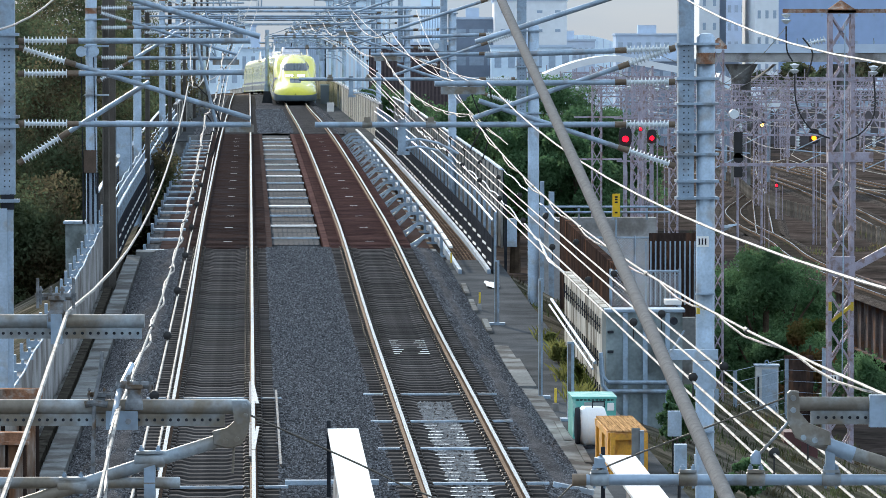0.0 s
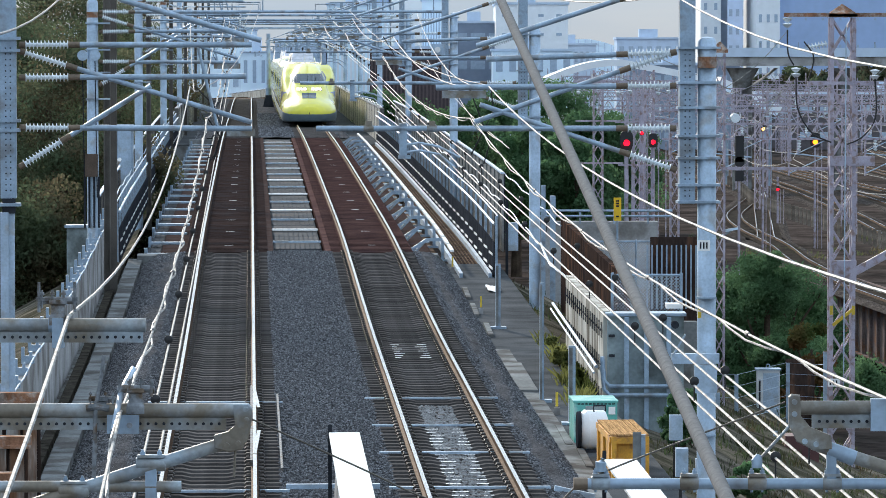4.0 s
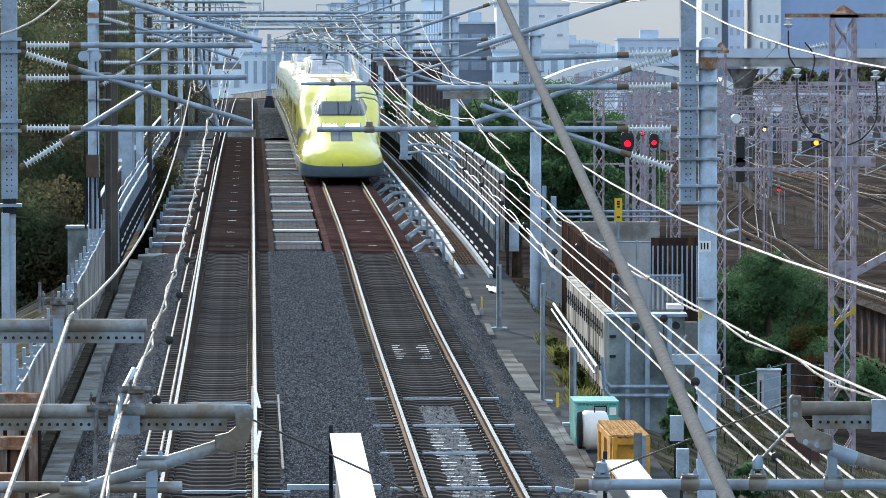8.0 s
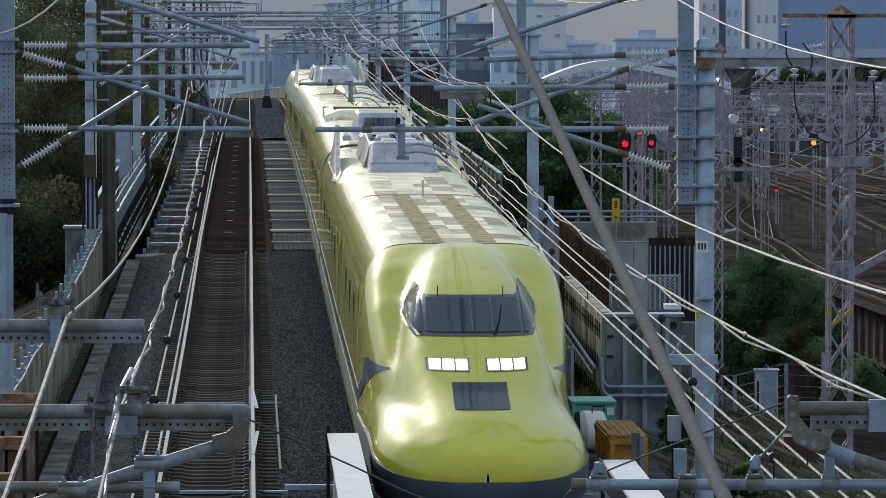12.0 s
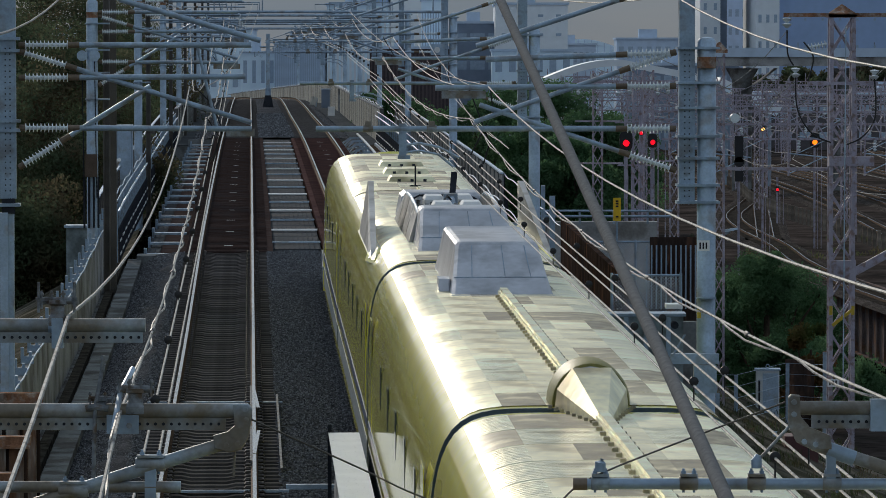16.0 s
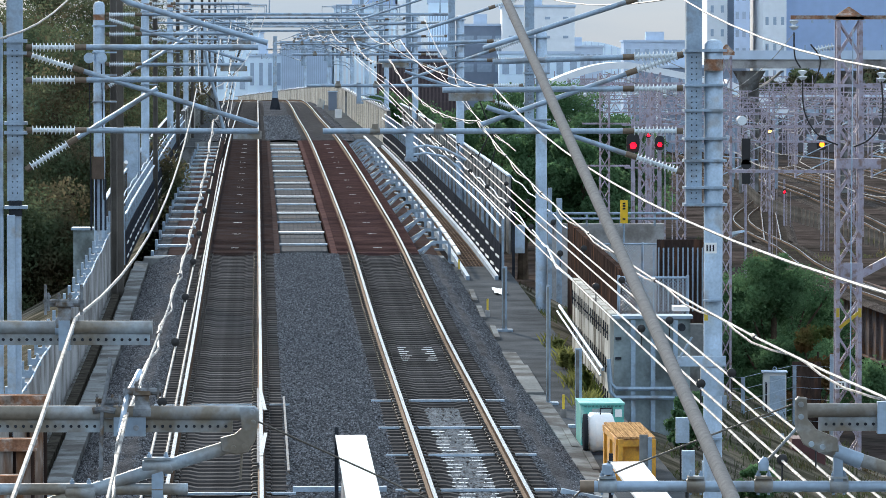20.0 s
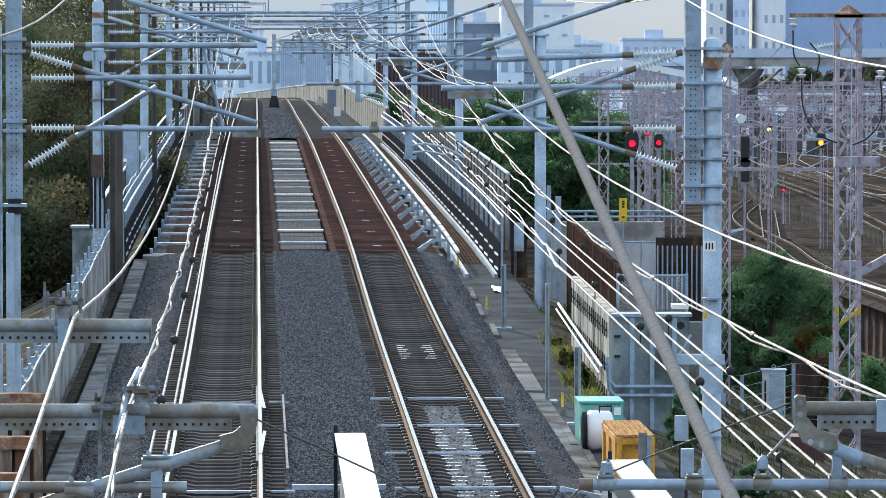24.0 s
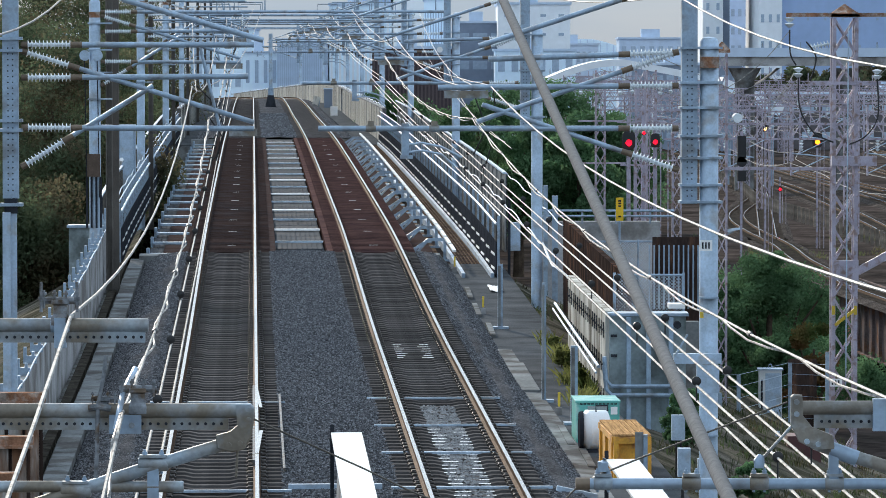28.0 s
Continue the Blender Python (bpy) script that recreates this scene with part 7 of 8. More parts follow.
part("deck", Geo().box(24.5, 75, 420, 425, 7.9, 8.7), CONCRETE, vi)
part("soffit", Geo().rings([[(24.5 + q * 5.5 * k / 10, y, 7.7 - 2.4 * (1 - (k / 10) ** 2)) for k in range(11)] for q, y in ((1, 420), (1, 425))]), CONCRETE, vi, "curved concrete soffit", True)
part("parapet", Geo().box(24.5, 75, 419.8, 420, 8.7, 9.5), GREY_B, vi)
for x in (27, 36, 45, 54):
    part("pier", Geo().tube([(x, 422.5, -3.4), (x, 422.5, 6.6), (x, 422.5, 7.7)], [0.9, 0.9, 1.5], 14), CONCRETE_D, vi, "", True)
for k in range(12):
    part("rail_post", Geo().beam((25 + 3.4 * k, 419.9, 9.5), (25 + 3.4 * k, 419.9, 10.0), 0.1, 0.1), STEEL, vi)

# green bank of trees beyond the yard, under the viaduct
for i, (x, y, h, r) in enumerate([(42, 640, 9.6, 4), (48, 645, 10.6, 4.5), (54, 638, 10, 4.5), (60, 645, 11, 5), (66, 650, 10, 5), (36.5, 650, 8.5, 3.4)]):
    tree(x, y, -3.4, h, r, 120 + i, LEAF_D, 300, 0.3, 40, "tree in the green belt beyond the yard")

# boxes where the line drops behind the crest
t = thing("crest_cabinet", "slate grey cabinet on the walkway at the crest", "cabinet")
m = track_pose(398, 2.85)
part("case", Geo().beam(m @ Vector((0, 0, -0.55)), m @ Vector((0, 0, 1.0)), 0.7, 0.5, (0, 1, 0)), DARK_B, t)
part("roof", Geo().beam(m @ Vector((0, 0, 1.0)), m @ Vector((0, 0, 1.08)), 0.85, 0.6, (0, 1, 0)), GREY_B, t)
t = thing("leaning_board", "cream board leaning beside the track at the crest", "board")
m = track_pose(392, 1.75)
part("board", Geo().beam(m @ Vector((-0.12, 0, -0.35)), m @ Vector((0.12, 0, 0.45)), 0.5, 0.05, (0, 1, 0)), PARAPET, t)
part("frame", Geo().beam(m @ Vector((0.02, 0.1, -0.4)), m @ Vector((0.18, 0.1, 0.35)), 0.4, 0.05, (0, 1, 0)), STEEL, t)

# ------------------------------------------------------------------ cantilevers next to the camera
def near_point(x, z):
    """A point in the plane of the nearest masts."""
    return Vector((x, 25.0, z))


def clamp(parent, x, z, w=0.16):
    """A split sleeve round a pipe with a saddle plate and two studs."""
    c = part("clamp", Geo().tube([(x - w / 2, 25, z), (x - w / 2 + 0.008, 25, z), (x + w / 2 - 0.008, 25, z), (x + w / 2, 25, z)], [0.033, 0.039, 0.039, 0.033], 14), STEEL_R, parent, "bolted clamp", True)
    part("saddle", Geo().box(x - w * 0.45, x + w * 0.45, 24.965, 25.035, z + 0.036, z + 0.05), STEEL_R, c)
    for q in (-0.28, 0.28):
        part("stud", Geo().tube([(x + w * q, 25, z - 0.05), (x + w * q, 25, z + 0.078)], 0.008, 6).tube([(x + w * q, 25, z + 0.05), (x + w * q, 25, z + 0.066)], 0.014, 6), STEEL, c)


STEEL_W = mat("weathered_cast_steel", (0.2, 0.215, 0.23), 0.65, 0.3, var=0.4, scale=18, stain=(0.13, 0.1, 0.075), amount=0.4, sscale=14)


def cast_clamp(parent, x, z, s, label):
    """A rounded cast fitting: neck, saddle along the wire, two ears and their bolts."""
    c = part("cast_clamp", Geo().rings([[(x + a * s, 25 + b * s, z + h * s) for a, b in ((-1.1 * w, -w), (1.1 * w, -w), (1.1 * w, w), (-1.1 * w, w))] for w, h in ((0.043, -0.06), (0.043, -0.02), (0.034, 0.0), (0.03, 0.045), (0.042, 0.055), (0.04, 0.075))], True, True)
             .rings([[(x + d * s, 25 + 0.024 * s * math.cos(a), z + (0.085 + 0.02 * math.sin(a) - 0.02 * abs(d) / 0.1) * s) for a in (math.tau * k / 8 for k in range(8))] for d in (-0.1, -0.07, 0.07, 0.1)], True, True), STEEL_W, parent, label)
    for dx in (-0.085, -0.03, 0.03, 0.085):
        part("bolt", Geo().tube([(x + dx * s, 24.98, z + 0.03 * s), (x + dx * s, 24.98, z + 0.125 * s)], 0.007 * s, 6).tube([(x + dx * s, 24.98, z + 0.1 * s), (x + dx * s, 24.98, z + 0.114 * s)], 0.014 * s, 6), STEEL_W, c)


def plate_with_holes(x0, x1, z0, z1, parent, pitch=0.042, r=0.0085):
    part("perforated_flat", Geo().box(x0, x1, 24.985, 25.0, z0, z1), STEEL_R, parent, "flat bar with a row of holes")
    g = Geo()
    x = x0 + 0.04
    while x < x1 - 0.02:
        zc = (z0 + z1) / 2
        g.tube([(x, 24.984, zc), (x, 24.98, zc)], r, 8)
        x += pitch
    part("perforation", g, STEEL_D, parent, kind="stuff")


nl = thing("cantilever_arm", "weathered grey pipe cantilever with perforated bars and clamps", "cantilever", "near cantilevers")
part("post", Geo().tube([(-5.1, 25, -3.4), (-5.1, 25, 9.4)], 0.15, 16), STEEL_L, nl, "round pole", True)
part("upper_pipe", Geo().tube([near_point(-5.1, 7.56), near_point(-1.565, 7.56)], 0.037, 14), STEEL_R, nl, "", True)
plate_with_holes(-5.0, -1.58, 7.468, 7.526, nl)
part("sleeve", Geo().tube([near_point(-2.08, 7.56), near_point(-1.98, 7.56)], 0.042, 14).box(-2.06, -2.0, 24.95, 25.05, 7.44, 7.6), STEEL, nl, "", True)
cast_clamp(nl, -2.03, 7.62, 1.0, "cast messenger clamp")
for x in (-2.13, -1.94):
    part("clamp_bolt", Geo().tube([(x, 24.97, 7.63), (x, 24.97, 7.79)], 0.009, 6).tube([(x, 24.97, 7.69), (x, 24.97, 7.71)], 0.017, 6), STEEL_W, nl)
part("middle_pipe", Geo().tube([near_point(-5.1, 7.105), near_point(-1.07, 7.105)], 0.04, 14), STEEL_R, nl, "", True)
plate_with_holes(-1.72, -1.14, 7.004, 7.068, nl)
plate_with_holes(-2.5, -1.76, 7.004, 7.068, nl)
JOINT_L = [(-1.1, 7.145), (-1.02, 7.145), (-1.0, 7.12), (-1.005, 7.04), (-1.02, 6.96), (-1.055, 6.9), (-1.12, 6.885), (-1.2, 6.905), (-1.205, 6.975), (-1.13, 6.995), (-1.09, 7.03)]
part("end_joint", Geo().rings([[(-1.1 + (x + 1.1) * q, y, 7.02 + (z - 7.02) * q) for x, z in JOINT_L] for y, q in ((24.955, 0.95), (24.965, 1), (24.99, 1), (25.0, 0.95))], True, True), STEEL_R, nl, "cast joint plate")
for x, z in ((-1.035, 7.115), (-1.03, 7.06), (-1.075, 6.935), (-1.135, 6.925)):
    part("bolt", Geo().tube([(x, 24.955, z), (x, 24.935, z)], 0.014, 10), STEEL_R, nl)
part("brace_pipe", Geo().tube([near_point(-1.12, 6.94), near_point(-1.6, 6.79), near_point(-2.3, 6.56), near_point(-3.2, 6.2), near_point(-5.1, 5.5)], 0.036, 14), STEEL_R, nl, "", True)
part("lower_pipe", Geo().tube([near_point(-5.1, 6.7), near_point(-1.38, 6.7)], 0.031, 12), STEEL_R, nl, "", True)
part("steady_post", Geo().box(-1.57, -1.51, 24.97, 25.03, 6.2, 6.8), STEEL, nl)
clamp(nl, -1.54, 6.82)
clamp(nl, -1.95, 6.68)
cast_clamp(nl, -1.62, 7.15, 1.0, "cast clamp of the auxiliary wire")
cast_clamp(nl, -1.8, 7.12, 0.7, "cast rod end")
part("link_rod", Geo().tube([(-1.84, 24.95, 6.75), (-1.83, 24.95, 7.13), (-1.8, 25.0, 7.3), (-1.79, 25.0, 7.4)], 0.011, 8), STEEL_W, nl, "weathered link rod", True)
part("link_bar", Geo().tube([(-1.88, 24.95, 7.12), (-1.82, 24.95, 7.13), (-1.76, 24.95, 7.12)], 0.018, 8), STEEL_W, nl, "", True)
part("bolted_bracket", Geo().box(-1.77, -1.6, 24.955, 24.97, 6.985, 7.085), STEEL, nl, "bolted bracket plate")
for x in (-1.73, -1.65):
    part("bolt", Geo().tube([(x, 24.955, 7.03), (x, 24.94, 7.03)], 0.016, 8), STEEL_W, nl)
part("splice", Geo().tube([(-1.72, 24.7, 7.02), (-1.70, 25.0, 7.2), (-1.66, 25.4, 7.3)], 0.016, 8), STEEL_L, nl, "", True)
part("stay_rod", Geo().tube([near_point(-1.085, 7.02), near_point(-1.1, 6.75)], 0.008, 6), STEEL_R, nl)

nr = thing("cantilever_arm", "weathered grey pipe cantilever ending in a cast joint", "cantilever", "near cantilevers")
part("post", Geo().tube([(6.3, 25, -3.4), (6.3, 25, 9.4)], 0.15, 16), STEEL_L, nr, "round pole", True)
part("upper_pipe", Geo().tube([near_point(1.86, 7.12), near_point(6.3, 7.12)], 0.038, 14), PIPE_B, nr, "", True)
plate_with_holes(1.97, 4.0, 7.012, 7.085, nr)
part("sleeve", Geo().box(2.28, 2.6, 24.94, 25.0, 7.0, 7.17), STEEL, nr, "", True)
JOINT_R = [(1.845, 7.18), (1.86, 7.195), (1.905, 7.19), (1.91, 7.08), (1.96, 7.02), (2.07, 6.975), (2.08, 6.9), (1.98, 6.895), (1.89, 6.94), (1.845, 7.03)]
part("end_joint", Geo().rings([[(1.92 + (x - 1.92) * q, y, 7.03 + (z - 7.03) * q) for x, z in JOINT_R] for y, q in ((24.955, 0.95), (24.965, 1), (24.99, 1), (25.0, 0.95))], True, True), PIPE_B, nr, "cast joint plate")
for x, z in ((1.875, 7.155), (1.875, 7.09), (1.93, 6.945), (1.99, 6.93)):
    part("bolt", Geo().tube([(x, 24.955, z), (x, 24.935, z)], 0.015, 10), STEEL_R, nr)
part("brace_pipe", Geo().tube([near_point(1.98, 6.93), near_point(2.12, 6.88), near_point(2.5, 6.76), near_point(3.4, 6.5), near_point(6.3, 5.6)], 0.036, 14), PIPE_B, nr, "", True)
part("sleeve", Geo().tube([near_point(2.06, 6.9), near_point(2.2, 6.85)], 0.042, 14), STEEL, nr, "", True)
part("lower_pipe", Geo().tube([near_point(0.71, 6.715), near_point(6.3, 6.715)], 0.03, 12), STEEL, nr, "", True)
part("end_cap", Geo().tube([near_point(0.705, 6.715), near_point(0.78, 6.715)], 0.033, 12), CAP, nr, "", True)
part("post_tie", Geo().box(2.05, 2.1, 24.97, 25.03, 6.72, 6.9), STEEL, nr)
for x in (0.85, 1.32, 1.68, 2.08):
    clamp(nr, x, 6.72, 0.1)
part("stay_rod", Geo().tube([near_point(1.86, 7.03), near_point(1.68, 6.83)], 0.009, 6), STEEL_R, nr)
part("ball_joint", Geo().tube([near_point(1.68, 6.8), near_point(1.68, 6.84), near_point(1.69, 6.87)], [0.028, 0.03, 0.015], 10), STEEL, nr, "", True)
part("ball_joint", Geo().tube([near_point(0.85, 6.78), near_point(0.85, 6.83), near_point(0.86, 6.85)], [0.03, 0.03, 0.015], 10), STEEL, nr, "", True)

DARK_ROPE = mat("dark_stay_rope", (0.10, 0.09, 0.075), 0.6, 0.3, var=0.3)
cs = [(-1.05, 7.08), (-0.43, 6.8), (-0.12, 6.655), (0.3, 6.52), (0.6, 6.6), (0.85, 6.77), (1.83, 7.15)]
solid("stay_rope", Geo().tube([Vector((p.x, 25, p.y)) for p in smooth_line(cs, 8)], 0.0055, 6), DARK_ROPE, "thin dark stay rope slung between two cantilevers", "stay rope", smooth=True)
GUY = mat("guy_wire_grey", (0.20, 0.195, 0.19), 0.85, 0.0, var=0.15, stretch=(60, 60, 6))
solid("guy_wire", Geo().tube([(-0.2, 14.2, 10.0), (0.106, 8.35, 9.095), (0.291, 4.8, 8.548), (0.476, 1.25, 8.0)], 0.008, 10), GUY, "grey guy wire close before the lens", "guy wire", smooth=True)

# ------------------------------------------------------------------ small things on the near line
for u, y1, lab in ((-2.06, 73.5, "long white-topped barrier between the tracks"), (1.92, 69.3, "long white-topped barrier beside the used track")):
    t = thing("barrier", lab, "barrier", "white barriers")
    part("top_board", strip(Geo(), 10, y1, [(u - 0.24, 0.93), (u - 0.24, 0.89), (u + 0.24, 0.89), (u + 0.24, 0.93)], 8), WHITE, t, "clean white top board")
    part("side_wall", strip(Geo(), 10, y1 - 4, [(u - 0.2, 0.89), (u - 0.28, -0.6), (u - 0.2, -0.6), (u - 0.12, 0.89)], 8), CONCRETE, t, "grey sloping side")
    part("side_wall", strip(Geo(), 10, y1 - 0.3, [(u + 0.2, 0.89), (u + 0.2, -0.6), (u + 0.14, -0.6), (u + 0.14, 0.89)], 8), STEEL_D, t)
    part("end_post", Geo().beam(at_track(y1 + 0.1, u - 0.22, -0.5), at_track(y1 + 0.1, u - 0.22, 1.04), 0.06, 0.06), STEEL_D, t)

# rusty box frames on the parapet
RUST_P = mat("faded_rusty_paint", (0.3, 0.275, 0.25), 0.75, var=0.3, scale=3, stain=(0.16, 0.085, 0.05), amount=0.6, sscale=4, stretch=(1, 1, 0.2))
for i, (y, u, h1) in enumerate(((71.5, L - 2.95, 1.62), (67.5, L - 2.95, 1.35), (63, L - 3.0, 1.3))):
    t = thing("rusty_frame", "rust-streaked steel box frame on the parapet", "steel frame", "rusty frames")
    m = track_pose(y, u)
    for x in (-0.5, -0.22, 0.05, 0.3):
        part("column", Geo().beam(m @ Vector((x, 0, -0.6)), m @ Vector((x, 0, h1)), 0.2, 0.2), RUST_P if x > -0.4 else RUST, t, "rust-streaked pale channel column")
        # dark strip beside each column imitates the shade between them
        part("shadow_web", Geo().beam(m @ Vector((x + 0.125, 0.03, -0.6)), m @ Vector((x + 0.125, 0.03, h1 - 0.03)), 0.05, 0.1), RUST_D, t, "dark strip put in as shade between the columns")
    part("top_beam", Geo().beam(m @ Vector((-0.75, 0, h1 + 0.06)), m @ Vector((0.5, 0, h1 + 0.06)), 0.3, 0.13), RUST, t)
    part("flange", Geo().beam(m @ Vector((-0.75, -0.16, h1 - 0.02)), m @ Vector((0.5, -0.16, h1 - 0.02)), 0.06, 0.05), RUST, t)
    part("gusset", Geo().add([m @ Vector(p) for p in ((0.42, -0.1, -0.55), (0.72, -0.1, -0.55), (0.66, -0.1, -0.05), (0.42, 0.1, -0.55), (0.72, 0.1, -0.55), (0.66, 0.1, -0.05))], [(0, 1, 2), (5, 4, 3), (0, 3, 4, 1), (1, 4, 5, 2), (2, 5, 3, 0)]), WHITE, t, "white gusset plate")

# clamps and a wavy cable along the left parapet and the right fence
pc = thing("cable_clamps", "row of steel clamps on the parapet top", "clamps")
me = Geo().box(-0.12, 0.12, -0.05, 0.05, 0, 0.14).box(-0.12, -0.06, -0.06, 0.06, 0.1, 0.3).box(0.03, 0.08, -0.06, 0.06, 0.1, 0.22).mesh("clamp", STEEL)
pieces("clamp", me, pc, [track_pose(60 + 2.6 * i, L - 3.37, 1.0) for i in range(29)])
for y0, y1, u, h, sg in ((60, 136, L - 3.25, 1.12, 0.06), (137, 250, L - 3.35, 1.25, 0.10), (118, 250, 3.75, 1.28, 0.10), (118, 250, 4.25, 1.75, 0.07)):
    n = int((y1 - y0) / 1.0)
    solid("cable", Geo().tube([at_track(y, u, h + sg * abs(math.sin(y * 0.42)) - sg) for y in steps(y0, y1, n)], 0.018, 6), STEEL, "pale cable looped along the fence top", "cable", "fence cables", smooth=True)
drop = [(118, 3.75, 1.28), (114, 3.72, 1.05), (112, 3.7, 1.1), (108, 3.75, 1.1), (103, 3.9, 0.85), (99, 4.1, 0.75), (96, 4.6, 0.95), (95, 5.2, 1.1)]
solid("cable", Geo().tube([at_track(p.x, p.y, 0) + Vector((0, 0, h)) for p, h in zip(smooth_line([(a, b) for a, b, c in drop], 6), [p.y for p in smooth_line([(a, c) for a, b, c in drop], 6)])], 0.03, 6), STEEL_L, "pale cable that swings down to the shed", "cable", "fence cables", smooth=True)

# centre mast with a dark concrete foot, where the curve begins
t = thing("centre_mast", "pale mast with a dark tapered foot between the tracks", "mast")
m = track_pose(372, -2.1)
part("foot", Geo().rings([[m @ Vector((a * q, b * q, h)) for a, b in ((-1, -1), (1, -1), (1, 1), (-1, 1))] for q, h in ((0.45, -0.3), (0.24, 0.75))], True, True), STEEL_D, t, "dark tapered foot")
part("post", Geo().tube([m @ Vector((0, 0, 0.7)), m @ Vector((0, 0, 5.6))], 0.16, 10), STEEL_L, t, "", True)
part("collar", Geo().tube([m @ Vector((0, 0, 0.75)), m @ Vector((0, 0, 1.3))], 0.24, 10), STEEL, t, "", True)
t = thing("trackside_box", "small pale trackside box on legs", "box")
m = track_pose(338, 2.3)
part("case", Geo().add([m @ Vector(p) for p in [(a, b, z) for z in (-0.3, 0.35) for a, b in ((-0.25, -0.2), (0.25, -0.2), (0.25, 0.2), (-0.25, 0.2))]], [(3, 2, 1, 0), (4, 5, 6, 7), (0, 1, 5, 4), (1, 2, 6, 5), (2, 3, 7, 6), (3, 0, 4, 7)]), WHITE, t)
# round white lamp box on a mast arm
t = thing("lamp_box", "pale box with a round white lens on the mast", "lamp box")
part("case", Geo().box(-0.35, 0.15, 174, 174.3, 8.95, 9.35), STEEL_L, t)
part("lens", Geo().tube([(-0.12, 173.98, 9.14), (-0.12, 173.9, 9.14)], 0.11, 16), WHITE, t, "", True)

# painted marks and plates on the used track
mk = thing("sleeper_marks", "white painted marks on the sleepers", "paint marks", kind="structure")
me = box_mesh("mark", 0.26, 0.1, 0.004, WHITE)
pts = []
for i in range(7):
    for s in (-0.33, 0.33):
        q = s + 0.03 * ((i * 7) % 5 - 2)
        pts.append(track_pose(62 + PITCH * 69 + PITCH * i - 0.05, q, -0.19))
for i in range(27):
    for s in (-0.22, 0.3):
        pts.append(track_pose(62 + PITCH * (16 + i) - 0.06, s + 0.04 * ((i * 5) % 4 - 1.5), -0.198))
for i in range(15):
    for u in (0.0, L):
        pts.append(track_pose(139.5 + 7.3 * i, u + 0.05, -0.173))
pieces("mark", me, mk, pts)
pl = thing("tie_plates", "pale steel tie bars across the track", "tie bars", kind="structure")
for u, ys in ((0, (75.6, 81.2, 86.2, 91.8)), (L, (75.2, 91.0))):
    for y in ys:
        part("tie_bar", Geo().beam(at_track(y, u - 1.3, -0.168), at_track(y, u - 0.83, -0.168), 0.08, 0.04).beam(at_track(y, u + 0.83, -0.168), at_track(y, u + 1.3, -0.168), 0.08, 0.04).beam(at_track(y, u - 0.67, -0.168), at_track(y, u + 0.67, -0.168), 0.08, 0.04), STEEL_L, pl)
solid("duct", Geo().beam(at_track(75.4, -2.95, -0.12), at_track(75.4, -1.45, -0.12), 0.12, 0.08), STEEL_L, "pale blue duct across the ballast", "duct", "ducts")
solid("duct", Geo().beam(at_track(75.4, 1.35, -0.16), at_track(75.4, 2.0, -0.3), 0.12, 0.08), STEEL_L, "pale blue duct across the ballast", "duct", "ducts")
solid("guard_bar", Geo().beam(at_track(78, -3.0, -0.12), at_track(92, -3.0, -0.12), 0.04, 0.06), STEEL_W, "dull grey-brown guard bar in the ballast", "bar")

# expansion joint of the empty track's inner rail
ej = thing("expansion_joint", "bright tapered rail ends of an expansion joint", "rail joint")
for y, q in ((90, 1), (81.5, -1)):
    part("tapered_rail", Geo().beam(at_track(y + 2 * q, L + 0.75, 0.004), at_track(y - 2 * q, L + 0.83, 0.004), 0.06, 0.012), RAIL_TOP, ej)
    part("stock_rail", Geo().beam(at_track(y + 3, L + 0.70, -0.06), at_track(y - 3, L + 0.70, -0.06), 0.05, 0.1), STEEL_W, ej)

# ------------------------------------------------------------------ loose stones
PEBBLE = bpy.data.materials.new("ballast_stone")
PEBBLE.use_nodes = True
pn, plk = PEBBLE.node_tree.nodes, PEBBLE.node_tree.links
geo_in, ramp = pn.new("ShaderNodeNewGeometry"), pn.new("ShaderNodeValToRGB")
ramp.color_ramp.elements[0].color, ramp.color_ramp.elements[1].color = (0.05, 0.051, 0.056, 1), (0.24, 0.245, 0.26, 1)
ramp.color_ramp.elements.new(0.6).color = (0.125, 0.127, 0.134, 1)
plk.new(geo_in.outputs["Random Per Island"], ramp.inputs[0])
plk.new(ramp.outputs[0], pn["Principled BSDF"].inputs["Base Color"])
pn["Principled BSDF"].inputs["Roughness"].default_value = 0.8
pn["Principled BSDF"].inputs["Specular IOR Level"].default_value = 0.0


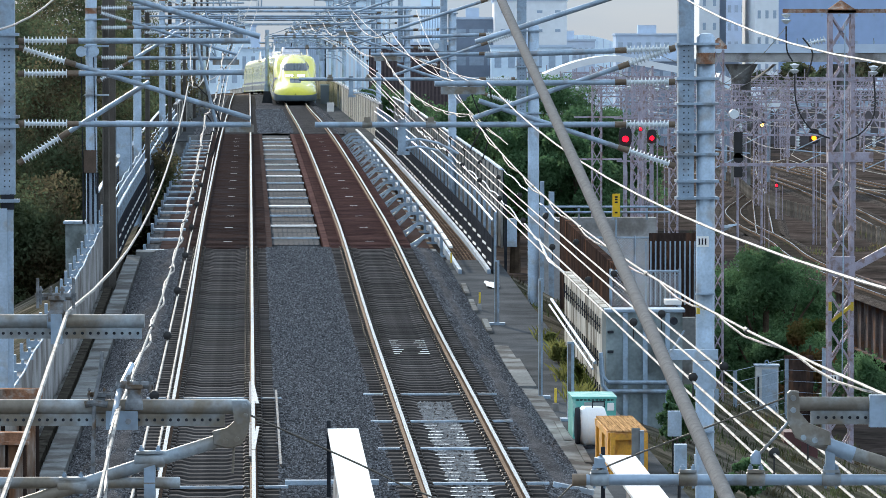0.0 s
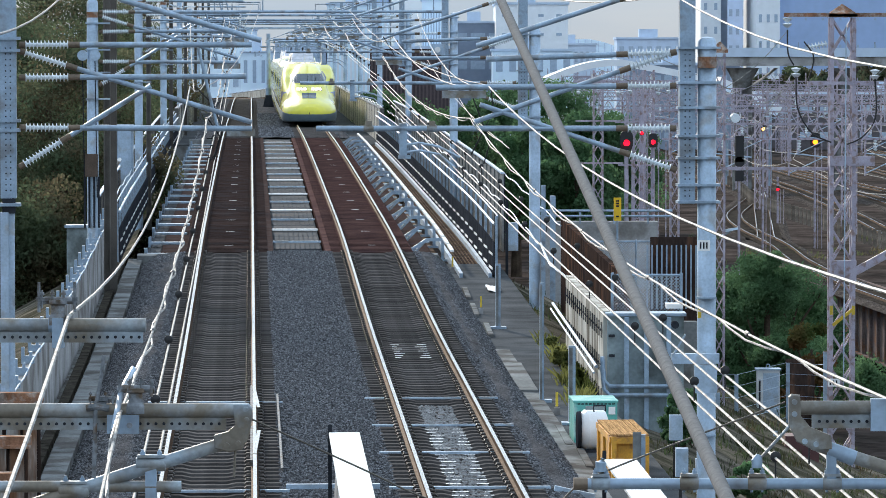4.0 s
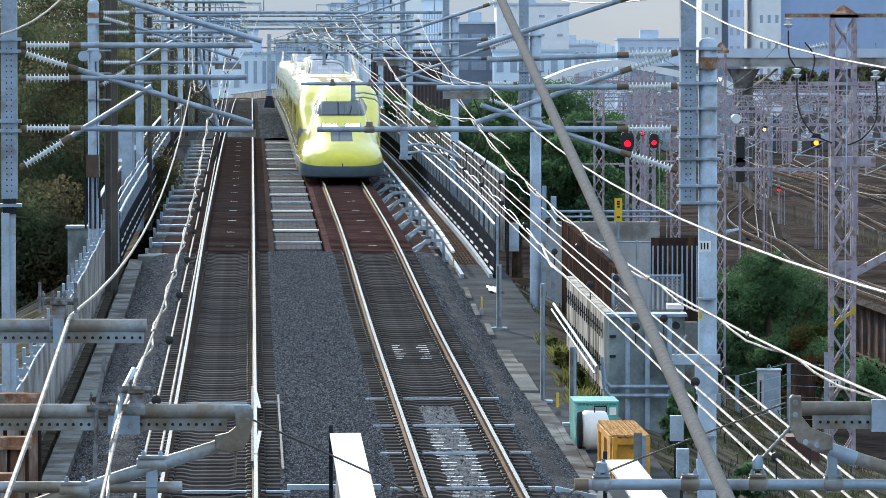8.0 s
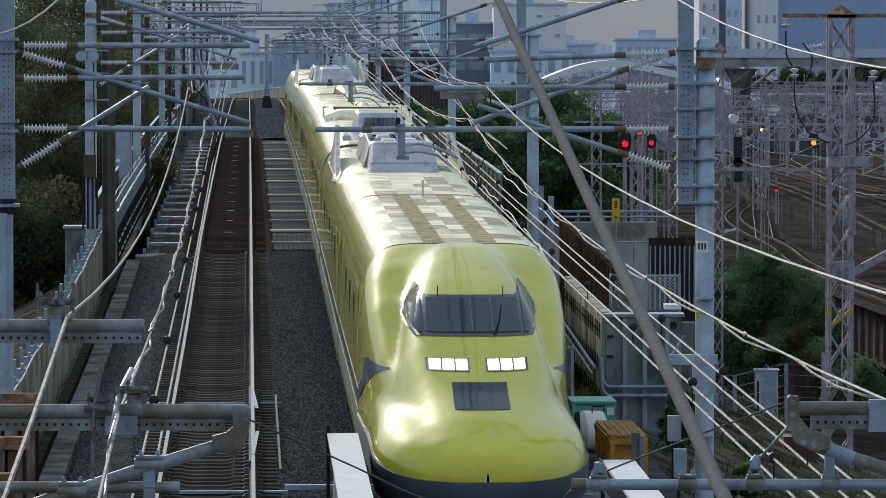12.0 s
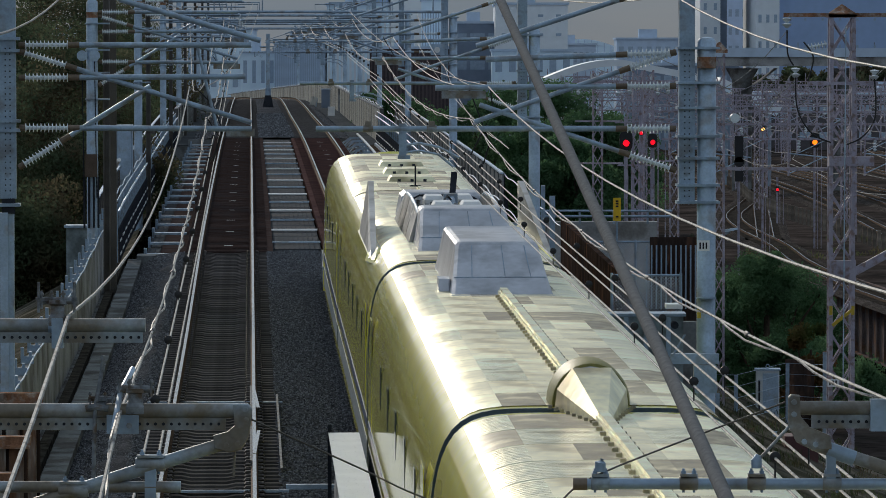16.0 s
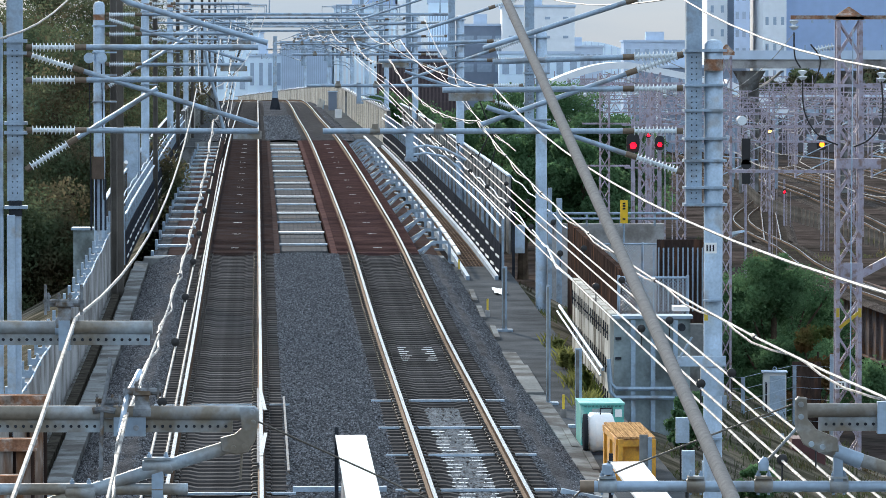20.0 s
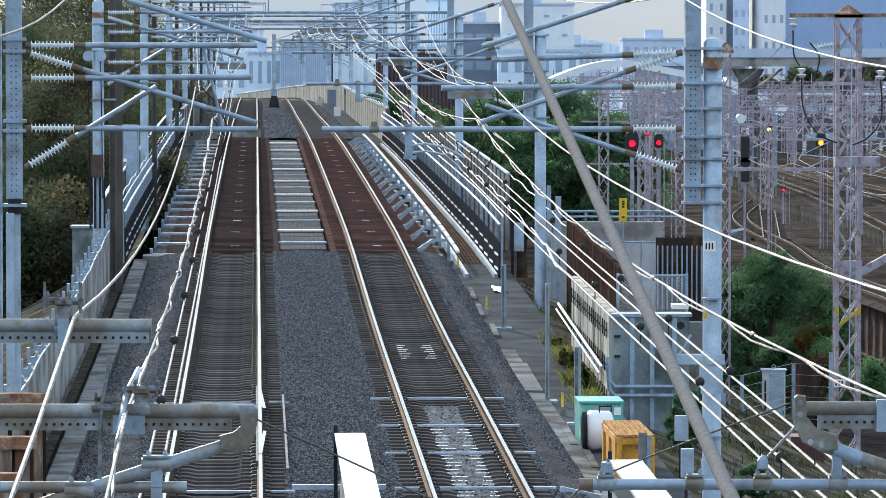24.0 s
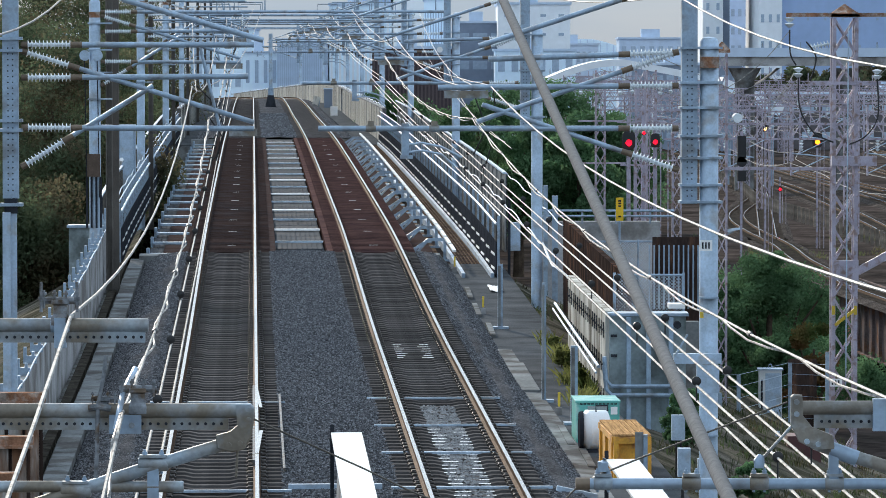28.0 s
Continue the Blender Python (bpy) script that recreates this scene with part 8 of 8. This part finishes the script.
def stones(name, bands, count, size, seed, material):
    """Eight-sided broken stones thrown over the ballast between given edges: (u0, u1, h0, h1, share), y range."""
    rng = np.random.default_rng(seed)
    v, f = [], []
    base = np.array([(1, 0, 0), (-1, 0, 0), (0, 1, 0), (0, -1, 0), (0, 0, 1), (0, 0, -1)], float)
    faces = [(0, 2, 4), (2, 1, 4), (1, 3, 4), (3, 0, 4), (2, 0, 5), (1, 2, 5), (3, 1, 5), (0, 3, 5)]
    for u0, u1, h0, h1, y0, y1, n in bands:
        for k in range(int(n * count)):
            t, y = rng.random(), y0 + (y1 - y0) * rng.random()
            c = np.array(at_track(y, u0 + (u1 - u0) * t, h0 + (h1 - h0) * t + 0.012))
            s = size * (0.5 + 0.7 * rng.random(3)) * np.array((1, 1.2, 0.75))
            a = rng.random() * math.tau
            p = base * s * (0.8 + 0.4 * rng.random((6, 1)))
            rot = np.array(((math.cos(a), -math.sin(a), 0), (math.sin(a), math.cos(a), 0), (0.3 * (rng.random() - 0.5), 0.3 * (rng.random() - 0.5), 1)))
            i = len(v)
            v += (p @ rot.T + c).tolist()
            f += [(i + a0, i + b0, i + c0) for a0, b0, c0 in faces]
    me = bpy.data.meshes.new(name)
    me.from_pydata(v, [], f)
    me.materials.append(material)
    return tagged(new(name, me), "loose blue-grey broken ballast stones", "ballast", kind="stuff")


stones("ballast_stones", [(L + 1.15, -2.1, -0.2, -0.16, 62, 137, 0.24), (-2.1, -1.15, -0.16, -0.2, 62, 137, 0.24), (L - 2.45, L - 2.0, -0.56, -0.28, 62, 137, 0.12), (L - 2.0, L - 1.2, -0.28, -0.2, 62, 137, 0.2), (1.2, 1.75, -0.2, -0.26, 62, 137, 0.13), (1.75, 2.15, -0.26, -0.58, 62, 137, 0.13)], 98000, 0.025, 3, PEBBLE)
stones("ballast_far_stones", [(L + 1.15, -1.15, -0.2, -0.18, 253, 340, 0.4), (L - 2.4, L - 1.2, -0.4, -0.2, 253, 340, 0.3), (1.2, 2.1, -0.2, -0.5, 253, 340, 0.3)], 13000, 0.07, 4, PEBBLE)

# ------------------------------------------------------------------ cables, boxes and fittings
for y0, y1, u, h in ((BR1 + 2, 612, 3.6, 1.44), (BR1 + 2, 612, L - 3.2, 1.44)):
    solid("cable", Geo().tube([at_track(y, u, h + 0.05 * math.sin(y * 0.9)) for y in steps(y0, y1, 260)], 0.022, 6), STEEL_L, "pale cable looped along the parapet top", "cable", "fence cables", smooth=True)

t = thing("pole_bracket", "pale steel crossbeam with boxes strapped to the pole", "bracket")
part("beam", Geo().box(3.66, 4.42, 74.7, 74.84, 4.08, 4.24), STEEL_L, t)
part("box", Geo().box(4.02, 4.38, 74.62, 74.8, 3.62, 4.06), STEEL_L, t)
part("brace", Geo().beam((3.7, 74.7, 4.24), (3.88, 74.7, 4.55), 0.03, 0.03), STEEL, t)
part("tray", Geo().box(3.56, 3.82, 74.3, 74.8, 4.98, 5.05), WHITE, t, "white tray")
part("spool", Geo().tube([(3.7, 74.5, 4.72), (3.7, 74.3, 4.72)], 0.06, 12), STEEL_D, t)
part("lower_box", Geo().box(3.72, 3.92, 74.5, 74.7, 2.3, 2.75), STEEL_L, t, "pale terminal box")
part("cable", Geo().tube([(3.8, 74.6, 2.3), (3.8, 74.6, 1.2)], 0.03, 6), CABLE, t)
for z in (5.1, 2.9, 1.8):
    part("strap", Geo().tube([(4.23, 75, z), (4.23, 75, z + 0.03)], 0.16, 18), STEEL, t)
part("rust_band", Geo().tube([(4.23, 75, 8.77), (4.23, 75, 8.95)], 0.152, 18), RUST, t, "rust band under the pole top", True)
part("yellow_tag", Geo().box(4.08, 4.14, 74.84, 74.86, 4.8, 4.95), MARK_Y, t)
part("spool_insulator", Geo().tube([(4.66, 74.9, 7.98), (4.66, 74.6, 7.98)], 0.075, 14), PORCELAIN, t, "pale spool insulator", True)

t = thing("mast_tensioner", "balance wheels and weights on the second mast", "tensioner")
for x in (-9.45, -9.12):
    part("wheel", Geo().tube([(x, 124.6, 8.95), (x, 124.5, 8.95)], 0.14, 18), STEEL_L, t, "pale round wheel", True)
    part("rope", Geo().tube([(x, 124.5, 8.8), (x + 0.05, 124.5, 5.2)], 0.015, 6), STEEL_D, t)
part("weight_stack", Geo().box(-9.38, -9.06, 124.4, 124.7, 5.75, 6.35), mat("weight_iron", (0.10, 0.075, 0.06), 0.8, var=0.3), t, "stack of dark iron weights")
for x in (-9.4, -9.28, -9.15, -9.03):
    part("guide_rod", Geo().tube([(x, 124.5, 4.4), (x, 124.5, 5.75)], 0.03, 6), STEEL_D, t, "dark guide rod")
part("second_post", Geo().box(-8.85, -8.66, 126, 126.2, -1, 10.6), FEEDER, t, "brown-grey second post")
t = thing("relay_box", "grey-green relay cabinet outside the parapet", "cabinet", "relay cabinets")
part("case", Geo().box(-10.0, -9.45, 126, 126.6, 2.2, 4.35), TEAL, t)
part("roof", Geo().box(-10.05, -9.35, 125.9, 126.7, 4.35, 4.42), STEEL, t)
t = thing("relay_box", "tall grey cabinet by the bridge fence", "cabinet", "relay cabinets")
part("case", Geo().box(-11.0, -10.45, 160, 160.5, 3.6, 6.6), STEEL, t)
part("door", Geo().box(-10.95, -10.5, 159.97, 160, 3.9, 6.4), STEEL_L, t)
part("shelf", Geo().tube([(-9.8, 140, 5.35), (-9.4, 138, 5.9)], 0.06, 8), WHITE, t, "white pipe stub")
t = thing("relay_box", "small pale box on the bridge end post", "cabinet", "relay cabinets")
part("case", Geo().box(1.92, 2.2, 134, 134.3, 3.4, 4.2), STEEL_L, t)
part("post", Geo().box(1.84, 1.92, 134, 134.2, 1.5, 4.9), STEEL_D, t)

# rag on the walkway, loose planks and pipes
t = solid("tarp", Geo().rings([[at_track(y, u, -0.55 + 0.05 * math.sin(u * 9 + y * 3) ** 2) for u in steps(2.85, 3.2, 6)] for y in steps(126, 128, 5)]), WHITE, "crumpled white sheet on the walkway", "sheet", smooth=True)
solid("cover_slab", Geo().beam(at_track(97, 2.2, -0.5), at_track(104, 2.25, -0.5), 0.4, 0.08), CONCRETE_D, "loose concrete cover slab beside the ballast", "slab", "cover slabs")
for i, (y, u) in enumerate(((112, 2.2), (118, 2.15), (123.5, 2.2), (86, 2.3), (82, 2.4))):
    solid("cover_slab", Geo().beam(at_track(y, u, -0.53), at_track(y + 3.6, u + 0.05, -0.53), 0.13, 0.07), CONCRETE_D, "loose concrete cover slab beside the ballast", "slab", "cover slabs")

# ------------------------------------------------------------------ weeds on the bank
def weeds(name, spots, seed, size, material, label):
    """Upright narrow blades in tufts."""
    rng = np.random.default_rng(seed)
    v, f = [], []
    for x, y, z in spots:
        for k in range(14):
            a, h = rng.random() * math.tau, size * (0.4 + rng.random())
            bx, by = x + 0.12 * rng.normal(), y + 0.2 * rng.normal()
            w = 0.006 + 0.008 * rng.random()
            lx, ly = 0.35 * h * rng.normal(), 0.35 * h * rng.normal()
            i = len(v)
            v += [(bx - w * math.cos(a), by - w * math.sin(a), z - 0.05), (bx + w * math.cos(a), by + w * math.sin(a), z - 0.05), (bx + lx * 0.5 + w * math.cos(a), by + ly * 0.5, z + h * 0.65), (bx + lx, by + ly, z + h)]
            f.append((i, i + 1, i + 2, i + 3))
    me = bpy.data.meshes.new(name)
    me.from_pydata(v, [], f)
    me.materials.append(material)
    return tagged(new(name, me), label, "weeds", kind="stuff")


rng = np.random.default_rng(9)
spots = []
for i in range(1500):
    y, q = 70 + 64 * rng.random(), rng.random()
    u = 3.75 + 11.5 * q
    if noise.noise((u * 0.8, y * 0.25, 2)) > -0.12:
        z0 = rail_z(y) - 0.75
        spots.append((line_x(y) + u, y, z0 + (-3.6 - z0) * (u - 3.68) / 12.6))
weeds("bank_weeds", spots, 4, 0.12, leafy("weed_blades", (0.055, 0.075, 0.035), (0.085, 0.07, 0.045)), "mixed green and dry weeds on the bank")
spots = []
for i in range(420):
    y, u = 94 + 18 * rng.random(), 3.05 + 0.5 * rng.random()
    if noise.noise((u * 2, y * 0.3, 7)) > 0.05:
        spots.append((*at_track(y, u, -0.58)[:2], rail_z(y) - 0.58))
weeds("walkway_weeds", spots, 5, 0.3, DRY, "yellow-green weeds along the walkway edge")
spots = []
for i in range(3500):
    y = 150 + 170 * rng.random()
    x = 9 + 0.11 * y * rng.random() + 2
    if noise.noise((x * 0.3, y * 0.06, 4)) > 0.12 and not (y < 266 and x < 29 - (y - 162) * 0.058):
        spots.append((x, y, -3.4))
weeds("yard_weeds", spots, 6, 0.26, leafy("yard_weed_blades", (0.11, 0.13, 0.06), (0.15, 0.11, 0.06)), "scattered weeds between yard tracks")
# pale chippings in the used track
CHIP = mat("pale_chippings", (0.25, 0.25, 0.25), 0.9, var=0.4, scale=6, fine=40)
stones("pale_chippings", [(-0.3, 0.32, -0.225, -0.225, 70, 90.5, 1.0)], 2600, 0.04, 12, CHIP)


def motions():
    def along(y, back):
        """The place on the line back metres behind y."""
        for i in range(8):
            dx = -0.0403 - max(y + back / 16 - 440, 0) / 1650
            y += back / 8 / math.hypot(1, dx)
        return y

    for car, off, length in zip(cars, CAR_Y, LENGTHS):
        rows = []
        for t, tip in TIP:
            a, b = at_track(along(tip, off + 4)), at_track(along(tip, off + length - 4))
            d = (b - a).normalized()
            if car is cars[-1]:
                a, d = b, -d
            rows.append((t, Matrix.Translation(a - 4 * d) @ Matrix.Rotation(-math.atan2(d.x, d.y), 4, "Z") @ Matrix.Rotation(math.asin(d.z), 4, "X")))
        walk(car, rows)


motions()
